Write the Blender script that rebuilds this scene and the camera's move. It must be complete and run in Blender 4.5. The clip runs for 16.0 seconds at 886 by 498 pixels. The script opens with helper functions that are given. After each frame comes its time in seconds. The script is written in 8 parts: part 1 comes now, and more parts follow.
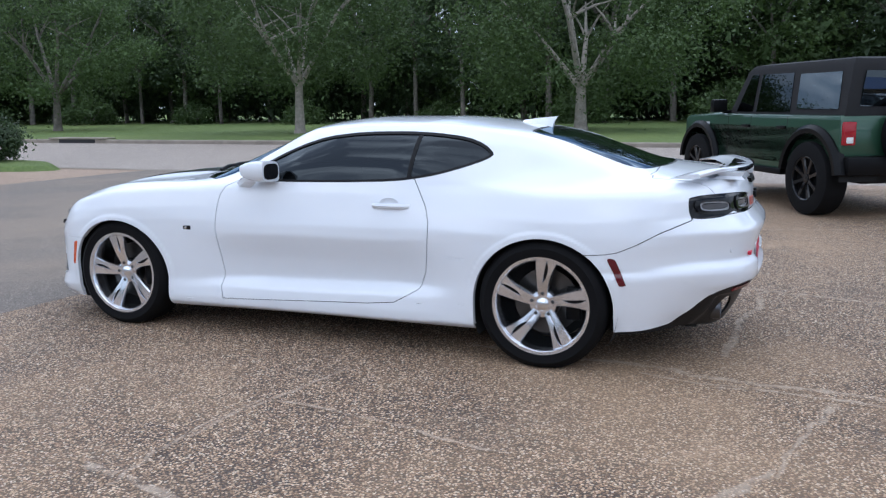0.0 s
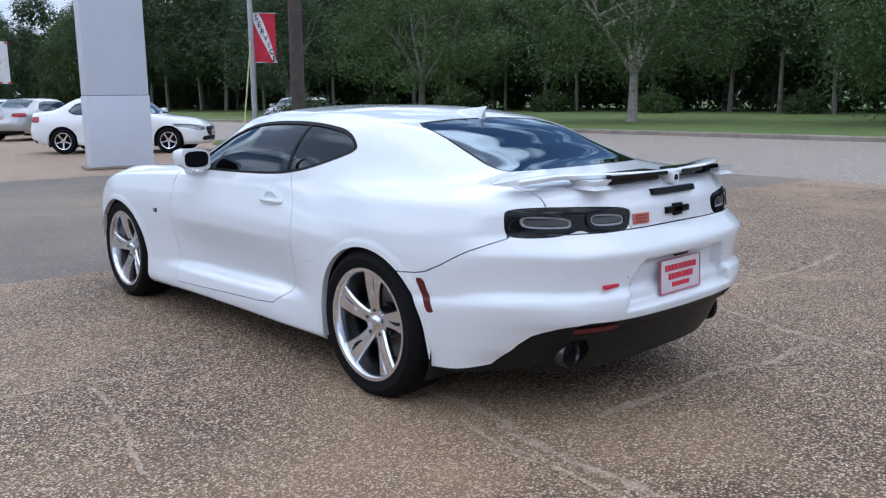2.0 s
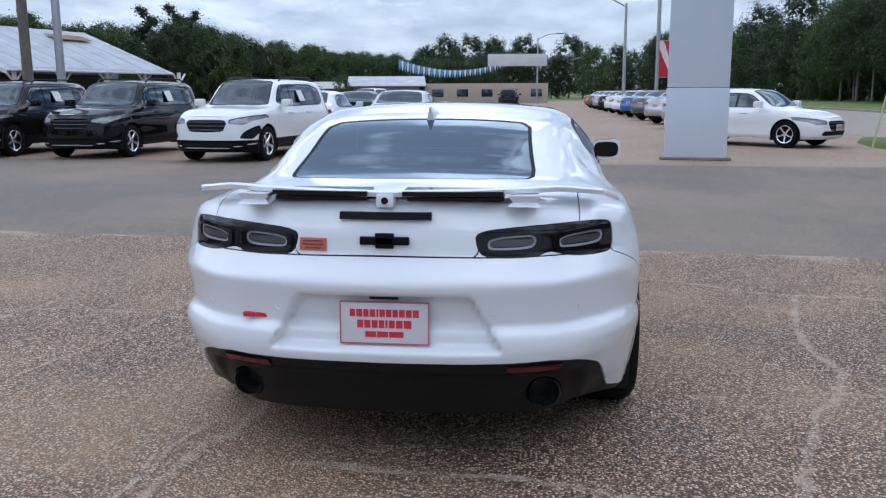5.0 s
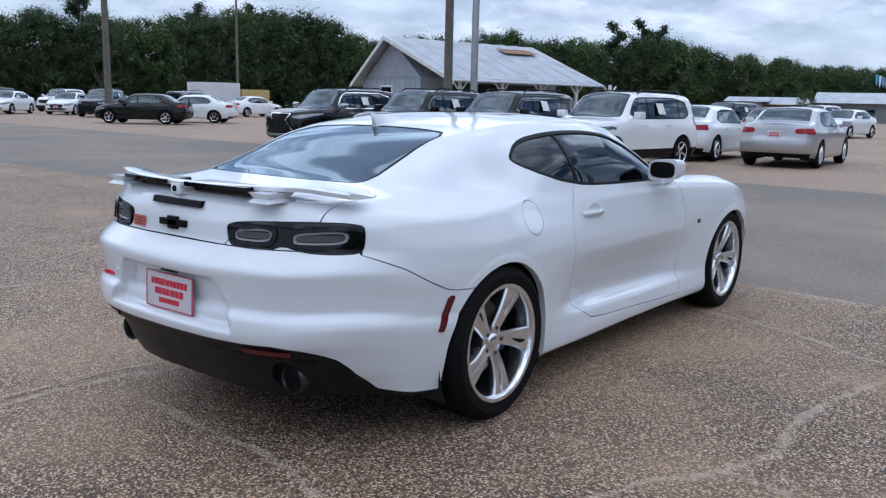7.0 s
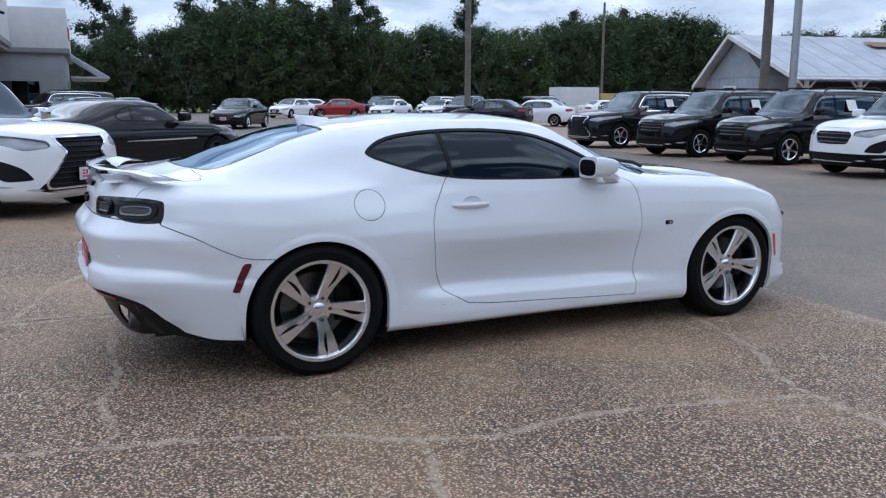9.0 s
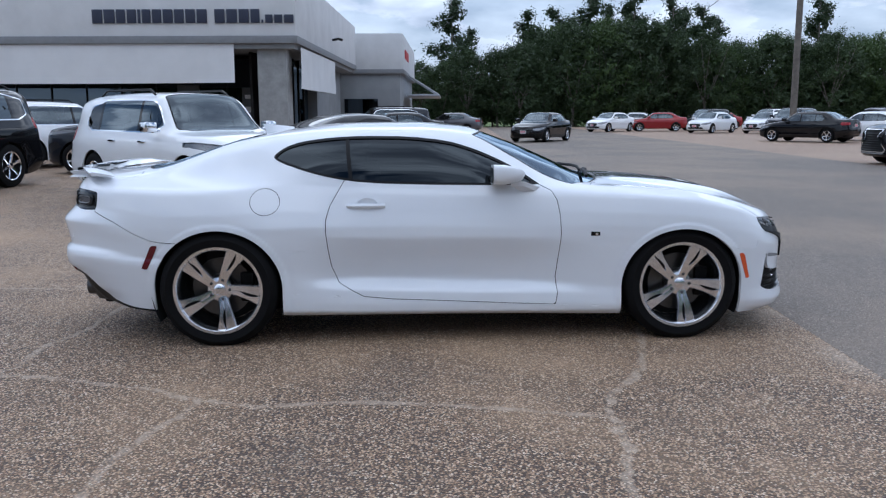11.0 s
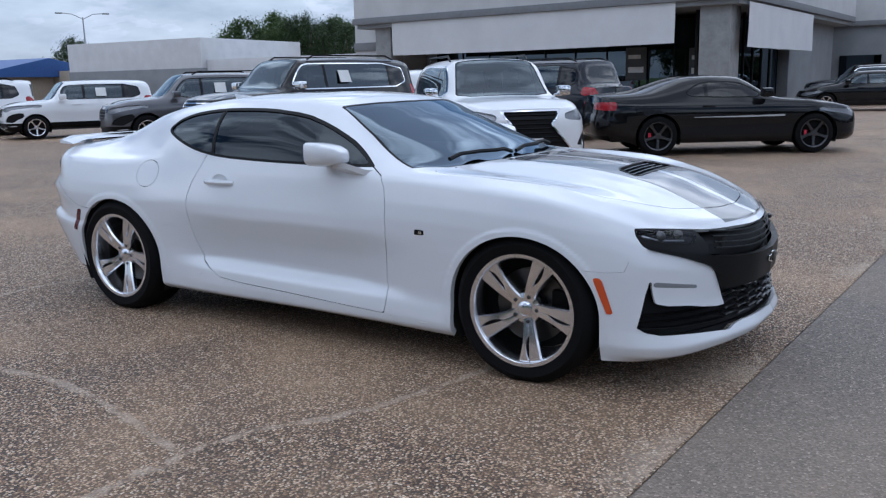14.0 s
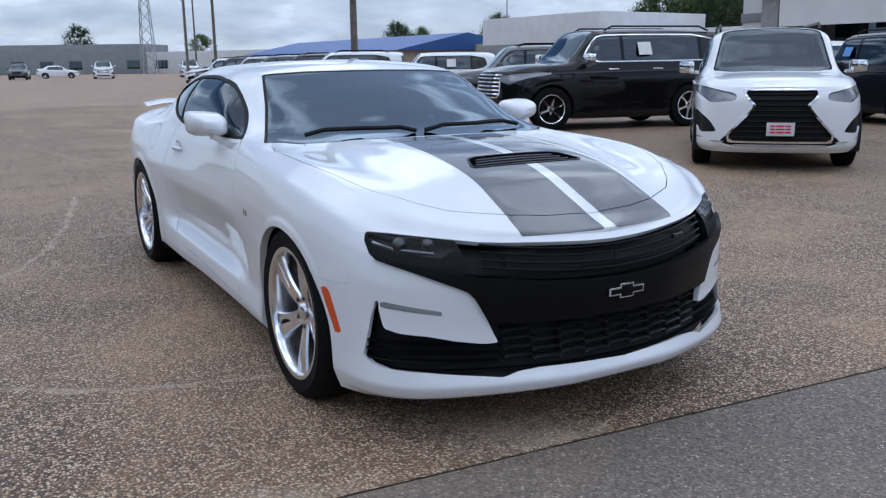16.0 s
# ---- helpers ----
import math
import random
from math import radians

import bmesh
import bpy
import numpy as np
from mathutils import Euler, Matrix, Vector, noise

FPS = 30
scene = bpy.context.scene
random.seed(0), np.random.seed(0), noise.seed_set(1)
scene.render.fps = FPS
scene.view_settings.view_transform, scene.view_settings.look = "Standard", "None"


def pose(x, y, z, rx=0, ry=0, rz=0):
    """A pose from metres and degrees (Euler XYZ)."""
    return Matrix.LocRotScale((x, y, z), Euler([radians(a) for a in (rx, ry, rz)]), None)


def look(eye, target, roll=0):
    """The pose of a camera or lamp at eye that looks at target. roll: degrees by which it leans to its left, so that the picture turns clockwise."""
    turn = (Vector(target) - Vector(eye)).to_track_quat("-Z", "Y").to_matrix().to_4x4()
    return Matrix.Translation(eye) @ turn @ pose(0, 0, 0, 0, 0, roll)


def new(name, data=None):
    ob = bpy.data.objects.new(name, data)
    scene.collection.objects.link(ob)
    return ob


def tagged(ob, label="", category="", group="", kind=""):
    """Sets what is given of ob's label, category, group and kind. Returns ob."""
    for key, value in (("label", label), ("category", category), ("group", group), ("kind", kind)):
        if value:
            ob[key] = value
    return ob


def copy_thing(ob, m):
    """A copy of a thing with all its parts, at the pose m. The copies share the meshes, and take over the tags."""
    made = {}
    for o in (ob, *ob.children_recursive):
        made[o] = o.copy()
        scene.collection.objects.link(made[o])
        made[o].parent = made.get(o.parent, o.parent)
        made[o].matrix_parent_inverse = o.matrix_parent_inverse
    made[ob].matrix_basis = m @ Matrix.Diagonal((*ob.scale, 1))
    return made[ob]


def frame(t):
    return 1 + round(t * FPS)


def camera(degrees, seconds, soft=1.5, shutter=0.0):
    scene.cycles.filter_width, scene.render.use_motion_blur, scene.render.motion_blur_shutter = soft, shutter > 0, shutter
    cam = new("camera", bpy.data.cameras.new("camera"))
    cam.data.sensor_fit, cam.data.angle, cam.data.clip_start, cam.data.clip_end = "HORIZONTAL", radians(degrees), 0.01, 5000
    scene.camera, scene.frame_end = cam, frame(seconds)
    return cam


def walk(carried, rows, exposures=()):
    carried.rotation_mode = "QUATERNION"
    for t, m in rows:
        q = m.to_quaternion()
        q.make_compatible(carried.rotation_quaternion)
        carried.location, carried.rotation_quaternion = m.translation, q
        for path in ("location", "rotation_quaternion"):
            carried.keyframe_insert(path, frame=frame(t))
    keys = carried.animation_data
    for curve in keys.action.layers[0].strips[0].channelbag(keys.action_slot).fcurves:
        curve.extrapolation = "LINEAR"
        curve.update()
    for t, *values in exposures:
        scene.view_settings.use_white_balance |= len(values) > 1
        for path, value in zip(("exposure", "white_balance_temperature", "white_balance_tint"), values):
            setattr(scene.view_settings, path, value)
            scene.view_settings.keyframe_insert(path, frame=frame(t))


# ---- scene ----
cam = camera(55.5, 16.0, soft=1.25)
PATH = [
    (0, (-2.514, 5.089, 1.386), (-1.779, 3.26, 1.046), -0.7),
    (0.5, (-3.065, 4.702, 1.376), (-2.153, 2.955, 1.035), -0.0),
    (1, (-3.541, 4.218, 1.36), (-2.447, 2.582, 1.004), -0.3),
    (1.5, (-3.964, 3.731, 1.355), (-2.685, 2.235, 0.999), -0.7),
    (2, (-4.362, 3.171, 1.356), (-2.908, 1.845, 0.999), -0.6),
    (2.5, (-4.68, 2.59, 1.373), (-3.073, 1.458, 1.006), -0.7),
    (3, (-4.945, 1.993, 1.374), (-3.203, 1.085, 0.999), -0.7),
    (3.5, (-5.055, 1.363, 1.374), (-3.202, 0.71, 1.0), -0.8),
    (4, (-5.169, 0.728, 1.383), (-3.238, 0.362, 1.016), -0.6),
    (4.2, (-5.175, 0.485, 1.35), (-3.224, 0.235, 0.984), -0.6),
    (6.3, (-4.761, -2.128, 1.393), (-3.03, -1.197, 1.026), 1.1),
    (6.5, (-4.637, -2.337, 1.358), (-2.95, -1.326, 0.994), 1.3),
    (7, (-4.351, -2.89, 1.368), (-2.794, -1.683, 1.023), 1.3),
    (7.5, (-4.035, -3.447, 1.381), (-2.617, -2.081, 1.027), 0.9),
    (8, (-3.634, -3.963, 1.401), (-2.377, -2.451, 1.032), 0.6),
    (8.5, (-3.198, -4.51, 1.395), (-2.131, -2.859, 1.029), 0.2),
    (9, (-2.674, -4.898, 1.391), (-1.798, -3.135, 1.042), 0.3),
    (9.2, (-2.464, -5.073, 1.345), (-1.67, -3.268, 1.013), 0.2),
    (11.3, (0.091, -5.879, 1.369), (0.073, -3.905, 1.045), -0.4),
    (11.5, (0.36, -5.884, 1.341), (0.26, -3.914, 1.009), -0.6),
    (12, (0.981, -5.753, 1.325), (0.685, -3.803, 0.991), -0.6),
    (12.5, (1.573, -5.502, 1.345), (1.071, -3.595, 1.008), -0.8),
    (13, (2.168, -5.192, 1.356), (1.479, -3.348, 1.003), -0.5),
    (13.5, (2.629, -4.718, 1.361), (1.762, -2.956, 0.981), -0.6),
    (14, (3.073, -4.198, 1.361), (2.025, -2.54, 0.97), -1.2),
    (14.5, (3.452, -3.652, 1.349), (2.238, -2.113, 0.951), -1.6),
    (15, (3.873, -3.119, 1.34), (2.484, -1.738, 0.935), -1.3),
    (15.5, (4.18, -2.545, 1.311), (2.636, -1.344, 0.893), -0.7),
    (16, (4.446, -1.966, 1.289), (2.751, -0.997, 0.856), -0.7),
]
walk(cam, [(t, look(eye, target, roll)) for t, eye, target, roll in PATH], [(0.0, 0.72, 5600, 10), (2.5, 0.56, 5600, 10), (4.0, 0.46, 5600, 10), (7.0, 0.38, 5530, 10), (9.0, 0.40, 5500, 10), (12.5, 0.31, 5510, 10), (14.5, 0.23, 5530, 10), (16.0, 0.26, 5560, 10)])

# ---- world, sun ----
SUN_EL, SUN_AZ = 80.0, 15.0
world = bpy.data.worlds.new("sky")
scene.world = world
world.use_nodes = True
wn, wl = world.node_tree.nodes, world.node_tree.links
wn.clear()
w_out = wn.new("ShaderNodeOutputWorld")
w_bg = wn.new("ShaderNodeBackground")
w_sky = wn.new("ShaderNodeTexSky")
w_sky.sky_type = "NISHITA"
w_sky.sun_disc = False
w_sky.sun_elevation, w_sky.sun_rotation = radians(SUN_EL), radians(SUN_AZ)
w_sky.air_density, w_sky.dust_density = 1.0, 0.4
w_dim = wn.new("ShaderNodeVectorMath")
w_dim.operation = "SCALE"
w_dim.inputs["Scale"].default_value = 0.065
w_co = wn.new("ShaderNodeTexCoord")
w_sep = wn.new("ShaderNodeSeparateXYZ")
w_add = wn.new("ShaderNodeMath")
w_add.operation, w_add.inputs[1].default_value = "ADD", 0.26
w_div = wn.new("ShaderNodeVectorMath")
w_div.operation = "DIVIDE"
w_cmb = wn.new("ShaderNodeCombineXYZ")
w_n = wn.new("ShaderNodeTexNoise")
w_n.inputs["Scale"].default_value, w_n.inputs["Detail"].default_value, w_n.inputs["Roughness"].default_value = 2.5, 9.0, 0.54
w_r = wn.new("ShaderNodeValToRGB")
w_r.color_ramp.elements[0].position, w_r.color_ramp.elements[1].position = 0.455, 0.555
w_n2 = wn.new("ShaderNodeTexNoise")
w_n2.inputs["Scale"].default_value, w_n2.inputs["Detail"].default_value = 3.6, 7.0
w_r2 = wn.new("ShaderNodeValToRGB")
w_r2.color_ramp.elements[0].position, w_r2.color_ramp.elements[0].color = 0.33, (0.42, 0.47, 0.56, 1)
w_r2.color_ramp.elements[1].position, w_r2.color_ramp.elements[1].color = 0.66, (1.5, 1.52, 1.55, 1)
w_mix = wn.new("ShaderNodeMix")
w_mix.data_type = "RGBA"
wl.new(w_co.outputs["Generated"], w_sep.inputs[0])
wl.new(w_sep.outputs["Z"], w_add.inputs[0])
for axis in "XYZ":
    wl.new(w_add.outputs[0], w_cmb.inputs[axis])
wl.new(w_co.outputs["Generated"], w_div.inputs[0])
wl.new(w_cmb.outputs[0], w_div.inputs[1])
wl.new(w_div.outputs[0], w_n.inputs["Vector"])
wl.new(w_div.outputs[0], w_n2.inputs["Vector"])
wl.new(w_n.outputs["Fac"], w_r.inputs["Fac"])
wl.new(w_n2.outputs["Fac"], w_r2.inputs["Fac"])
wl.new(w_sky.outputs[0], w_dim.inputs[0])
w_haze = wn.new("ShaderNodeMapRange")
w_haze.interpolation_type = "SMOOTHSTEP"
for k_, v_ in (("From Min", 0.03), ("From Max", 0.34), ("To Min", 0.80), ("To Max", 0.0)):
    w_haze.inputs[k_].default_value = v_
w_max = wn.new("ShaderNodeMath")
w_max.operation = "MAXIMUM"
wl.new(w_sep.outputs["Z"], w_haze.inputs["Value"])
wl.new(w_haze.outputs[0], w_max.inputs[0])
wl.new(w_r.outputs["Color"], w_max.inputs[1])
wl.new(w_max.outputs[0], w_mix.inputs["Factor"])
wl.new(w_dim.outputs[0], w_mix.inputs["A"])
w_low = wn.new("ShaderNodeMix")
w_low.data_type = "RGBA"
w_low.inputs["B"].default_value = (0.400, 0.436, 0.492, 1)
wl.new(w_haze.outputs[0], w_low.inputs["Factor"])
wl.new(w_r2.outputs["Color"], w_low.inputs["A"])
wl.new(w_low.outputs["Result"], w_mix.inputs["B"])
wl.new(w_mix.outputs["Result"], w_bg.inputs["Color"])
w_bg.inputs["Strength"].default_value = 1.0
wl.new(w_bg.outputs[0], w_out.inputs["Surface"])

sun_data = bpy.data.lights.new("sun", "SUN")
sun_data.energy, sun_data.angle, sun_data.color = 1.15, radians(132), (1.0, 0.97, 0.935)
sun = new("sun", sun_data)
sa, se = radians(SUN_AZ), radians(SUN_EL)
# the sky's sun stands at compass angle SUN_AZ, measured from +y towards +x
sun.matrix_world = look((0, 0, 0), (-math.sin(sa) * math.cos(se), -math.cos(sa) * math.cos(se), -math.sin(se)))
sun.location = (0, 0, 60)


# ---- materials ----
class Nodes:
    """A short way to write a material's node tree."""

    def __init__(self, name):
        self.m = bpy.data.materials.new(name)
        self.m.use_nodes = True
        self.t = self.m.node_tree
        self.b = self.t.nodes["Principled BSDF"]

    def node(self, kind, **inputs):
        n = self.t.nodes.new("ShaderNode" + kind)
        for k, v in inputs.items():
            self.put(n.inputs[k.replace("_", " ")], v)
        return n

    def put(self, socket, v):
        if isinstance(v, bpy.types.NodeSocket):
            self.t.links.new(v, socket)
        else:
            socket.default_value = v

    def noise(self, scale, detail=4.0, rough=0.55, vector=None):
        n = self.node("TexNoise", Scale=scale, Detail=detail, Roughness=rough)
        if vector is not None:
            self.put(n.inputs["Vector"], vector)
        return n.outputs["Fac"]

    def co(self, which="Object"):
        return self.node("TexCoord").outputs[which]

    def ramp(self, fac, *stops):
        n = self.node("ValToRGB", Fac=fac)
        e = n.color_ramp.elements
        while len(e) < len(stops):
            e.new(0.5)
        for el, (p, c) in zip(e, stops):
            el.position = p
            el.color = (*c, 1) if isinstance(c, (tuple, list)) else (c, c, c, 1)
        return n.outputs["Color"]

    def mix(self, fac, a, b):
        n = self.node("Mix")
        n.data_type = "RGBA"
        for s, v in ((n.inputs["Factor"], fac), (n.inputs["A"], a), (n.inputs["B"], b)):
            if isinstance(v, tuple) and len(v) == 3:
                v = (*v, 1)
            self.put(s, v)
        return n.outputs["Result"]

    def math(self, op, a, b=0.0):
        n = self.node("Math")
        n.operation = op
        self.put(n.inputs[0], a)
        self.put(n.inputs[1], b)
        return n.outputs[0]

    def bump(self, height, strength=0.3, distance=0.01):
        self.put(self.b.inputs["Normal"], self.node("Bump", Height=height, Strength=strength, Distance=distance).outputs[0])

    def base(self, v):
        self.put(self.b.inputs["Base Color"], (*v, 1) if isinstance(v, tuple) and len(v) == 3 else v)
        return self

    def set(self, **kw):
        for k, v in kw.items():
            self.put(self.b.inputs[k.replace("_", " ")], v)
        return self


def plain(name, color, rough=0.5, metal=0.0, vary=0.12, scale=6.0, bump=0.0, bscale=120.0, **kw):
    """A surface of one colour with slight blotches and, if asked for, a fine relief."""
    n = Nodes(name)
    co = n.co()
    lo = tuple(c * (1 - vary) for c in color)
    hi = tuple(min(1.0, c * (1 + vary)) for c in color)
    n.base(n.ramp(n.noise(scale, 5.0, 0.6, co), (0.3, lo), (0.7, hi)))
    n.set(Roughness=rough, Metallic=metal, **kw)
    if bump:
        n.bump(n.noise(bscale, 3.0, 0.5, co), bump, 0.004)
    return n.m


def paint(name, color, metal=0.0, rough=0.38, coat=1.5):
    """Car paint under clear lacquer, with a thin film of dust."""
    n = Nodes(name)
    co = n.co()
    dust = n.ramp(n.noise(3.0, 6.0, 0.6, co), (0.42, 0.0), (0.8, min(0.04, 0.006 + 0.06 * color[1])))
    n.base(n.mix(dust, color, (0.42, 0.39, 0.35)))
    n.set(Roughness=rough, Metallic=metal)
    n.set(Specular_IOR_Level=0.25 if color[1] > 0.05 else 0.0)
    n.set(Coat_Weight=1.0, Coat_Roughness=0.035, Coat_IOR=coat)
    return n.m


def glass(name, tint, gloss=0.01, ior=1.75, sky_tint=(1, 1, 1)):
    """Tinted pane: a clear dark filter under a Fresnel gloss, whose colour can carry painted sky blue."""
    n = Nodes(name)
    t = n.t
    t.nodes.remove(n.b)
    tr = n.node("BsdfTransparent", Color=(*tint, 1))
    gl = n.node("BsdfGlossy", Color=(*sky_tint, 1), Roughness=gloss)
    fr = n.node("Fresnel", IOR=ior)
    mx = n.node("MixShader")
    t.links.new(fr.outputs[0], mx.inputs[0])
    t.links.new(tr.outputs[0], mx.inputs[1])
    t.links.new(gl.outputs[0], mx.inputs[2])
    t.links.new(mx.outputs[0], t.nodes["Material Output"].inputs["Surface"])
    return n.m


WHITE = paint("white_paint", (0.75, 0.77, 0.80))
STRIPE = paint("grey_stripe_film", (0.085, 0.09, 0.10), rough=0.42)
GLOSS_BLACK = paint("gloss_black", (0.006, 0.006, 0.007), rough=0.2, coat=1.36)
SATIN_BLACK = plain("satin_black_plastic", (0.004, 0.004, 0.0045), 0.36, bump=0.08, Specular_IOR_Level=0.14)
VALANCE = plain("grained_black_valance", (0.007, 0.0075, 0.0085), 0.40, bump=0.10, bscale=300, Specular_IOR_Level=0.25)
BLACK = plain("black_rubber_seal", (0.004, 0.004, 0.005), 0.6, Specular_IOR_Level=0.25)
GAP = plain("panel_gap", (0.010, 0.010, 0.011), 0.8)
TYRE = plain("tyre_rubber", (0.0045, 0.0045, 0.005), 0.75, Specular_IOR_Level=0.15, bump=0.25, bscale=220)
ALLOY = plain("polished_alloy", (0.80, 0.81, 0.84), 0.21, 1.0, vary=0.04)
DARK_ALLOY = plain("dark_alloy", (0.10, 0.10, 0.105), 0.38, 1.0)
CHROME = plain("chrome", (0.82, 0.83, 0.85), 0.06, 1.0, vary=0.02)
DISC = plain("brake_iron", (0.10, 0.098, 0.096), 0.35, 1.0, vary=0.2)
# Blue in the gloss colour imitates a bluer reflected sky.
TINT = glass("tinted_glass", (0.035, 0.037, 0.04), 0.008, 2.0, (0.70, 0.85, 1.0))
SCREEN = glass("windscreen_glass", (0.022, 0.025, 0.028), 0.006, 2.25, (0.70, 0.85, 1.0))
SIDE_TINT = glass("limo_tint_glass", (0.015, 0.016, 0.018), 0.008, 1.5, (0.82, 0.92, 1.0))
DARK_PANE = glass("dark_pane", (0.05, 0.052, 0.055), 0.01, 1.55)
CLEAR = glass("clear_glass", (0.11, 0.125, 0.13), 0.01, 1.9, (0.80, 0.92, 1.0))
LENS = glass("lamp_lens", (0.70, 0.70, 0.71), 0.02, 1.45)
CLEAR_LENS = glass("clear_lens", (0.62, 0.63, 0.65), 0.02, 1.27)
# Black cabin trim; the same black also paints shade in building and drain openings.
CABIN_AND_SHADE = plain("cabin_trim_and_shade", (0.012, 0.012, 0.013), 0.7)
SEAT = plain("seat_cloth", (0.03, 0.03, 0.032), 0.85)
SILVER_REFL = plain("lamp_reflector", (0.62, 0.63, 0.65), 0.25, 0.45)
RED_LENS = plain("red_lens", (0.30, 0.012, 0.018), 0.12, vary=0.05)
DARK_RED = plain("dark_red_lens", (0.10, 0.008, 0.012), 0.12, vary=0.05)
ORANGE_LENS = plain("orange_lens", (0.62, 0.09, 0.02), 0.15, vary=0.05)
RED_INK = plain("red_ink", (0.58, 0.02, 0.05), 0.5)
PLATE = plain("plate_white", (0.62, 0.60, 0.62), 0.4, vary=0.04)
UNDER = plain("underbody_black", (0.010, 0.010, 0.010), 0.85)
MIRROR = plain("mirror_silver", (0.85, 0.86, 0.88), 0.02, 1.0, vary=0.0)


# ---- mesh helpers ----
def mesh(name, verts, faces, material, parent=None, label="", smooth=40.0, normals=None, kind=""):
    """One mesh object out of lists; smooth: the angle in degrees up to which edges are rounded in the shading."""
    me = bpy.data.meshes.new(name)
    me.from_pydata([tuple(map(float, v)) for v in verts], [], [tuple(map(int, f)) for f in faces])
    me.materials.append(material)
    if smooth:
        me.polygons.foreach_set("use_smooth", [True] * len(me.polygons))
        if normals is not None:
            me.normals_split_custom_set_from_vertices([tuple(map(float, v)) for v in normals])
        else:
            me.set_sharp_from_angle(angle=radians(smooth))
    me.update()
    ob = new(name, me)
    if parent is not None:
        ob.parent = parent
    if label or kind:
        tagged(ob, label=label, kind=kind)
    return ob


def part(name, bm, material, parent, label="", smooth=40.0, kind=""):
    """Link a bmesh as one mesh under a thing or a part."""
    bmesh.ops.recalc_face_normals(bm, faces=bm.faces)
    me = bpy.data.meshes.new(name)
    bm.to_mesh(me)
    bm.free()
    me.materials.append(material)
    if smooth:
        me.polygons.foreach_set("use_smooth", [True] * len(me.polygons))
        me.set_sharp_from_angle(angle=radians(smooth))
    ob = new(name, me)
    if parent is not None:
        ob.parent = parent
    if label or kind:
        tagged(ob, label=label, kind=kind)
    return ob


def empty(name, m, label, category, group="", kind=""):
    ob = new(name)
    ob.empty_display_size = 0.2
    ob.matrix_world = m
    return tagged(ob, label, category, group, kind)


def box(bm, x0, x1, y0, y1, z0, z1, bevel=0.0, m=None):
    """A box, its edges rounded off, joined into bm."""
    vs = [bm.verts.new((x, y, z)) for x in (x0, x1) for y in (y0, y1) for z in (z0, z1)]
    fs = [bm.faces.new([vs[i] for i in q]) for q in ((0, 1, 3, 2), (4, 6, 7, 5), (0, 4, 5, 1), (2, 3, 7, 6), (0, 2, 6, 4), (1, 5, 7, 3))]
    if bevel:
        es = list({e for f in fs for e in f.edges})
        r = bmesh.ops.bevel(bm, geom=es, offset=bevel, segments=2, affect="EDGES", profile=0.6)
        vs = list({v for f in r["faces"] for v in f.verts} | {v for v in vs if v.is_valid})
    if m is not None:
        bmesh.ops.transform(bm, matrix=m, verts=vs)
    return vs


def loft(bm, rings, close=True, caps=True):
    """Skin rings of equally many points."""
    rv = [[bm.verts.new(p) for p in r] for r in rings]
    n = len(rings[0])
    for a, b in zip(rv, rv[1:]):
        for i in range(n if close else n - 1):
            j = (i + 1) % n
            bm.faces.new((a[i], a[j], b[j], b[i]))
    if caps and close:
        bm.faces.new(rv[0][::-1])
        bm.faces.new(rv[-1])
    return rv


def tube(bm, pts, radii, n=8, caps=True):
    """A round bar along a run of points, with a radius at each."""
    pts = [Vector(p) for p in pts]
    if not hasattr(radii, "__len__"):
        radii = [radii] * len(pts)
    rings = []
    for i, (p, r) in enumerate(zip(pts, radii)):
        d = (pts[min(i + 1, len(pts) - 1)] - pts[max(i - 1, 0)]).normalized()
        ref = Vector((0, 0, 1)) if abs(d.z) < 0.9 else Vector((1, 0, 0))
        u = d.cross(ref).normalized()
        w = d.cross(u)
        rings.append([p + (u * math.cos(2 * math.pi * k / n) + w * math.sin(2 * math.pi * k / n)) * r for k in range(n)])
    loft(bm, rings, True, caps)


def lathe(bm, profile, n=32, axis="y", m=None):
    """Turn (radius, height) pairs round an axis, open at both ends."""
    rings = []
    for r, h in profile:
        ring = []
        for k in range(n):
            c, s = r * math.cos(2 * math.pi * k / n), r * math.sin(2 * math.pi * k / n)
            p = Vector((c, h, s)) if axis == "y" else (Vector((h, c, s)) if axis == "x" else Vector((c, s, h)))
            ring.append(m @ p if m is not None else p)
        rings.append(ring)
    return loft(bm, rings, True, False)


def spline(xs, ys, flat=False):
    """A smooth curve through points that does not overshoot (monotone cubic)."""
    xs, ys = np.array(xs, float), np.array(ys, float)
    h, d = np.diff(xs), np.diff(ys) / np.diff(xs)
    m = np.zeros_like(ys)
    m[1:-1] = np.where(d[:-1] * d[1:] > 0, 3 * (h[:-1] + h[1:]) / ((2 * h[1:] + h[:-1]) / np.where(d[:-1] == 0, 1, d[:-1]) + (h[1:] + 2 * h[:-1]) / np.where(d[1:] == 0, 1, d[1:])), 0)
    m[0], m[-1] = (0, 0) if flat else (d[0], d[-1])

    def f(x):
        x = np.clip(np.asarray(x, float), xs[0], xs[-1])
        i = np.clip(np.searchsorted(xs, x) - 1, 0, len(xs) - 2)
        t = (x - xs[i]) / h[i]
        return ys[i] * (1 + 2 * t) * (1 - t) ** 2 + m[i] * h[i] * t * (1 - t) ** 2 + ys[i + 1] * t * t * (3 - 2 * t) + m[i + 1] * h[i] * t * t * (t - 1)

    return f


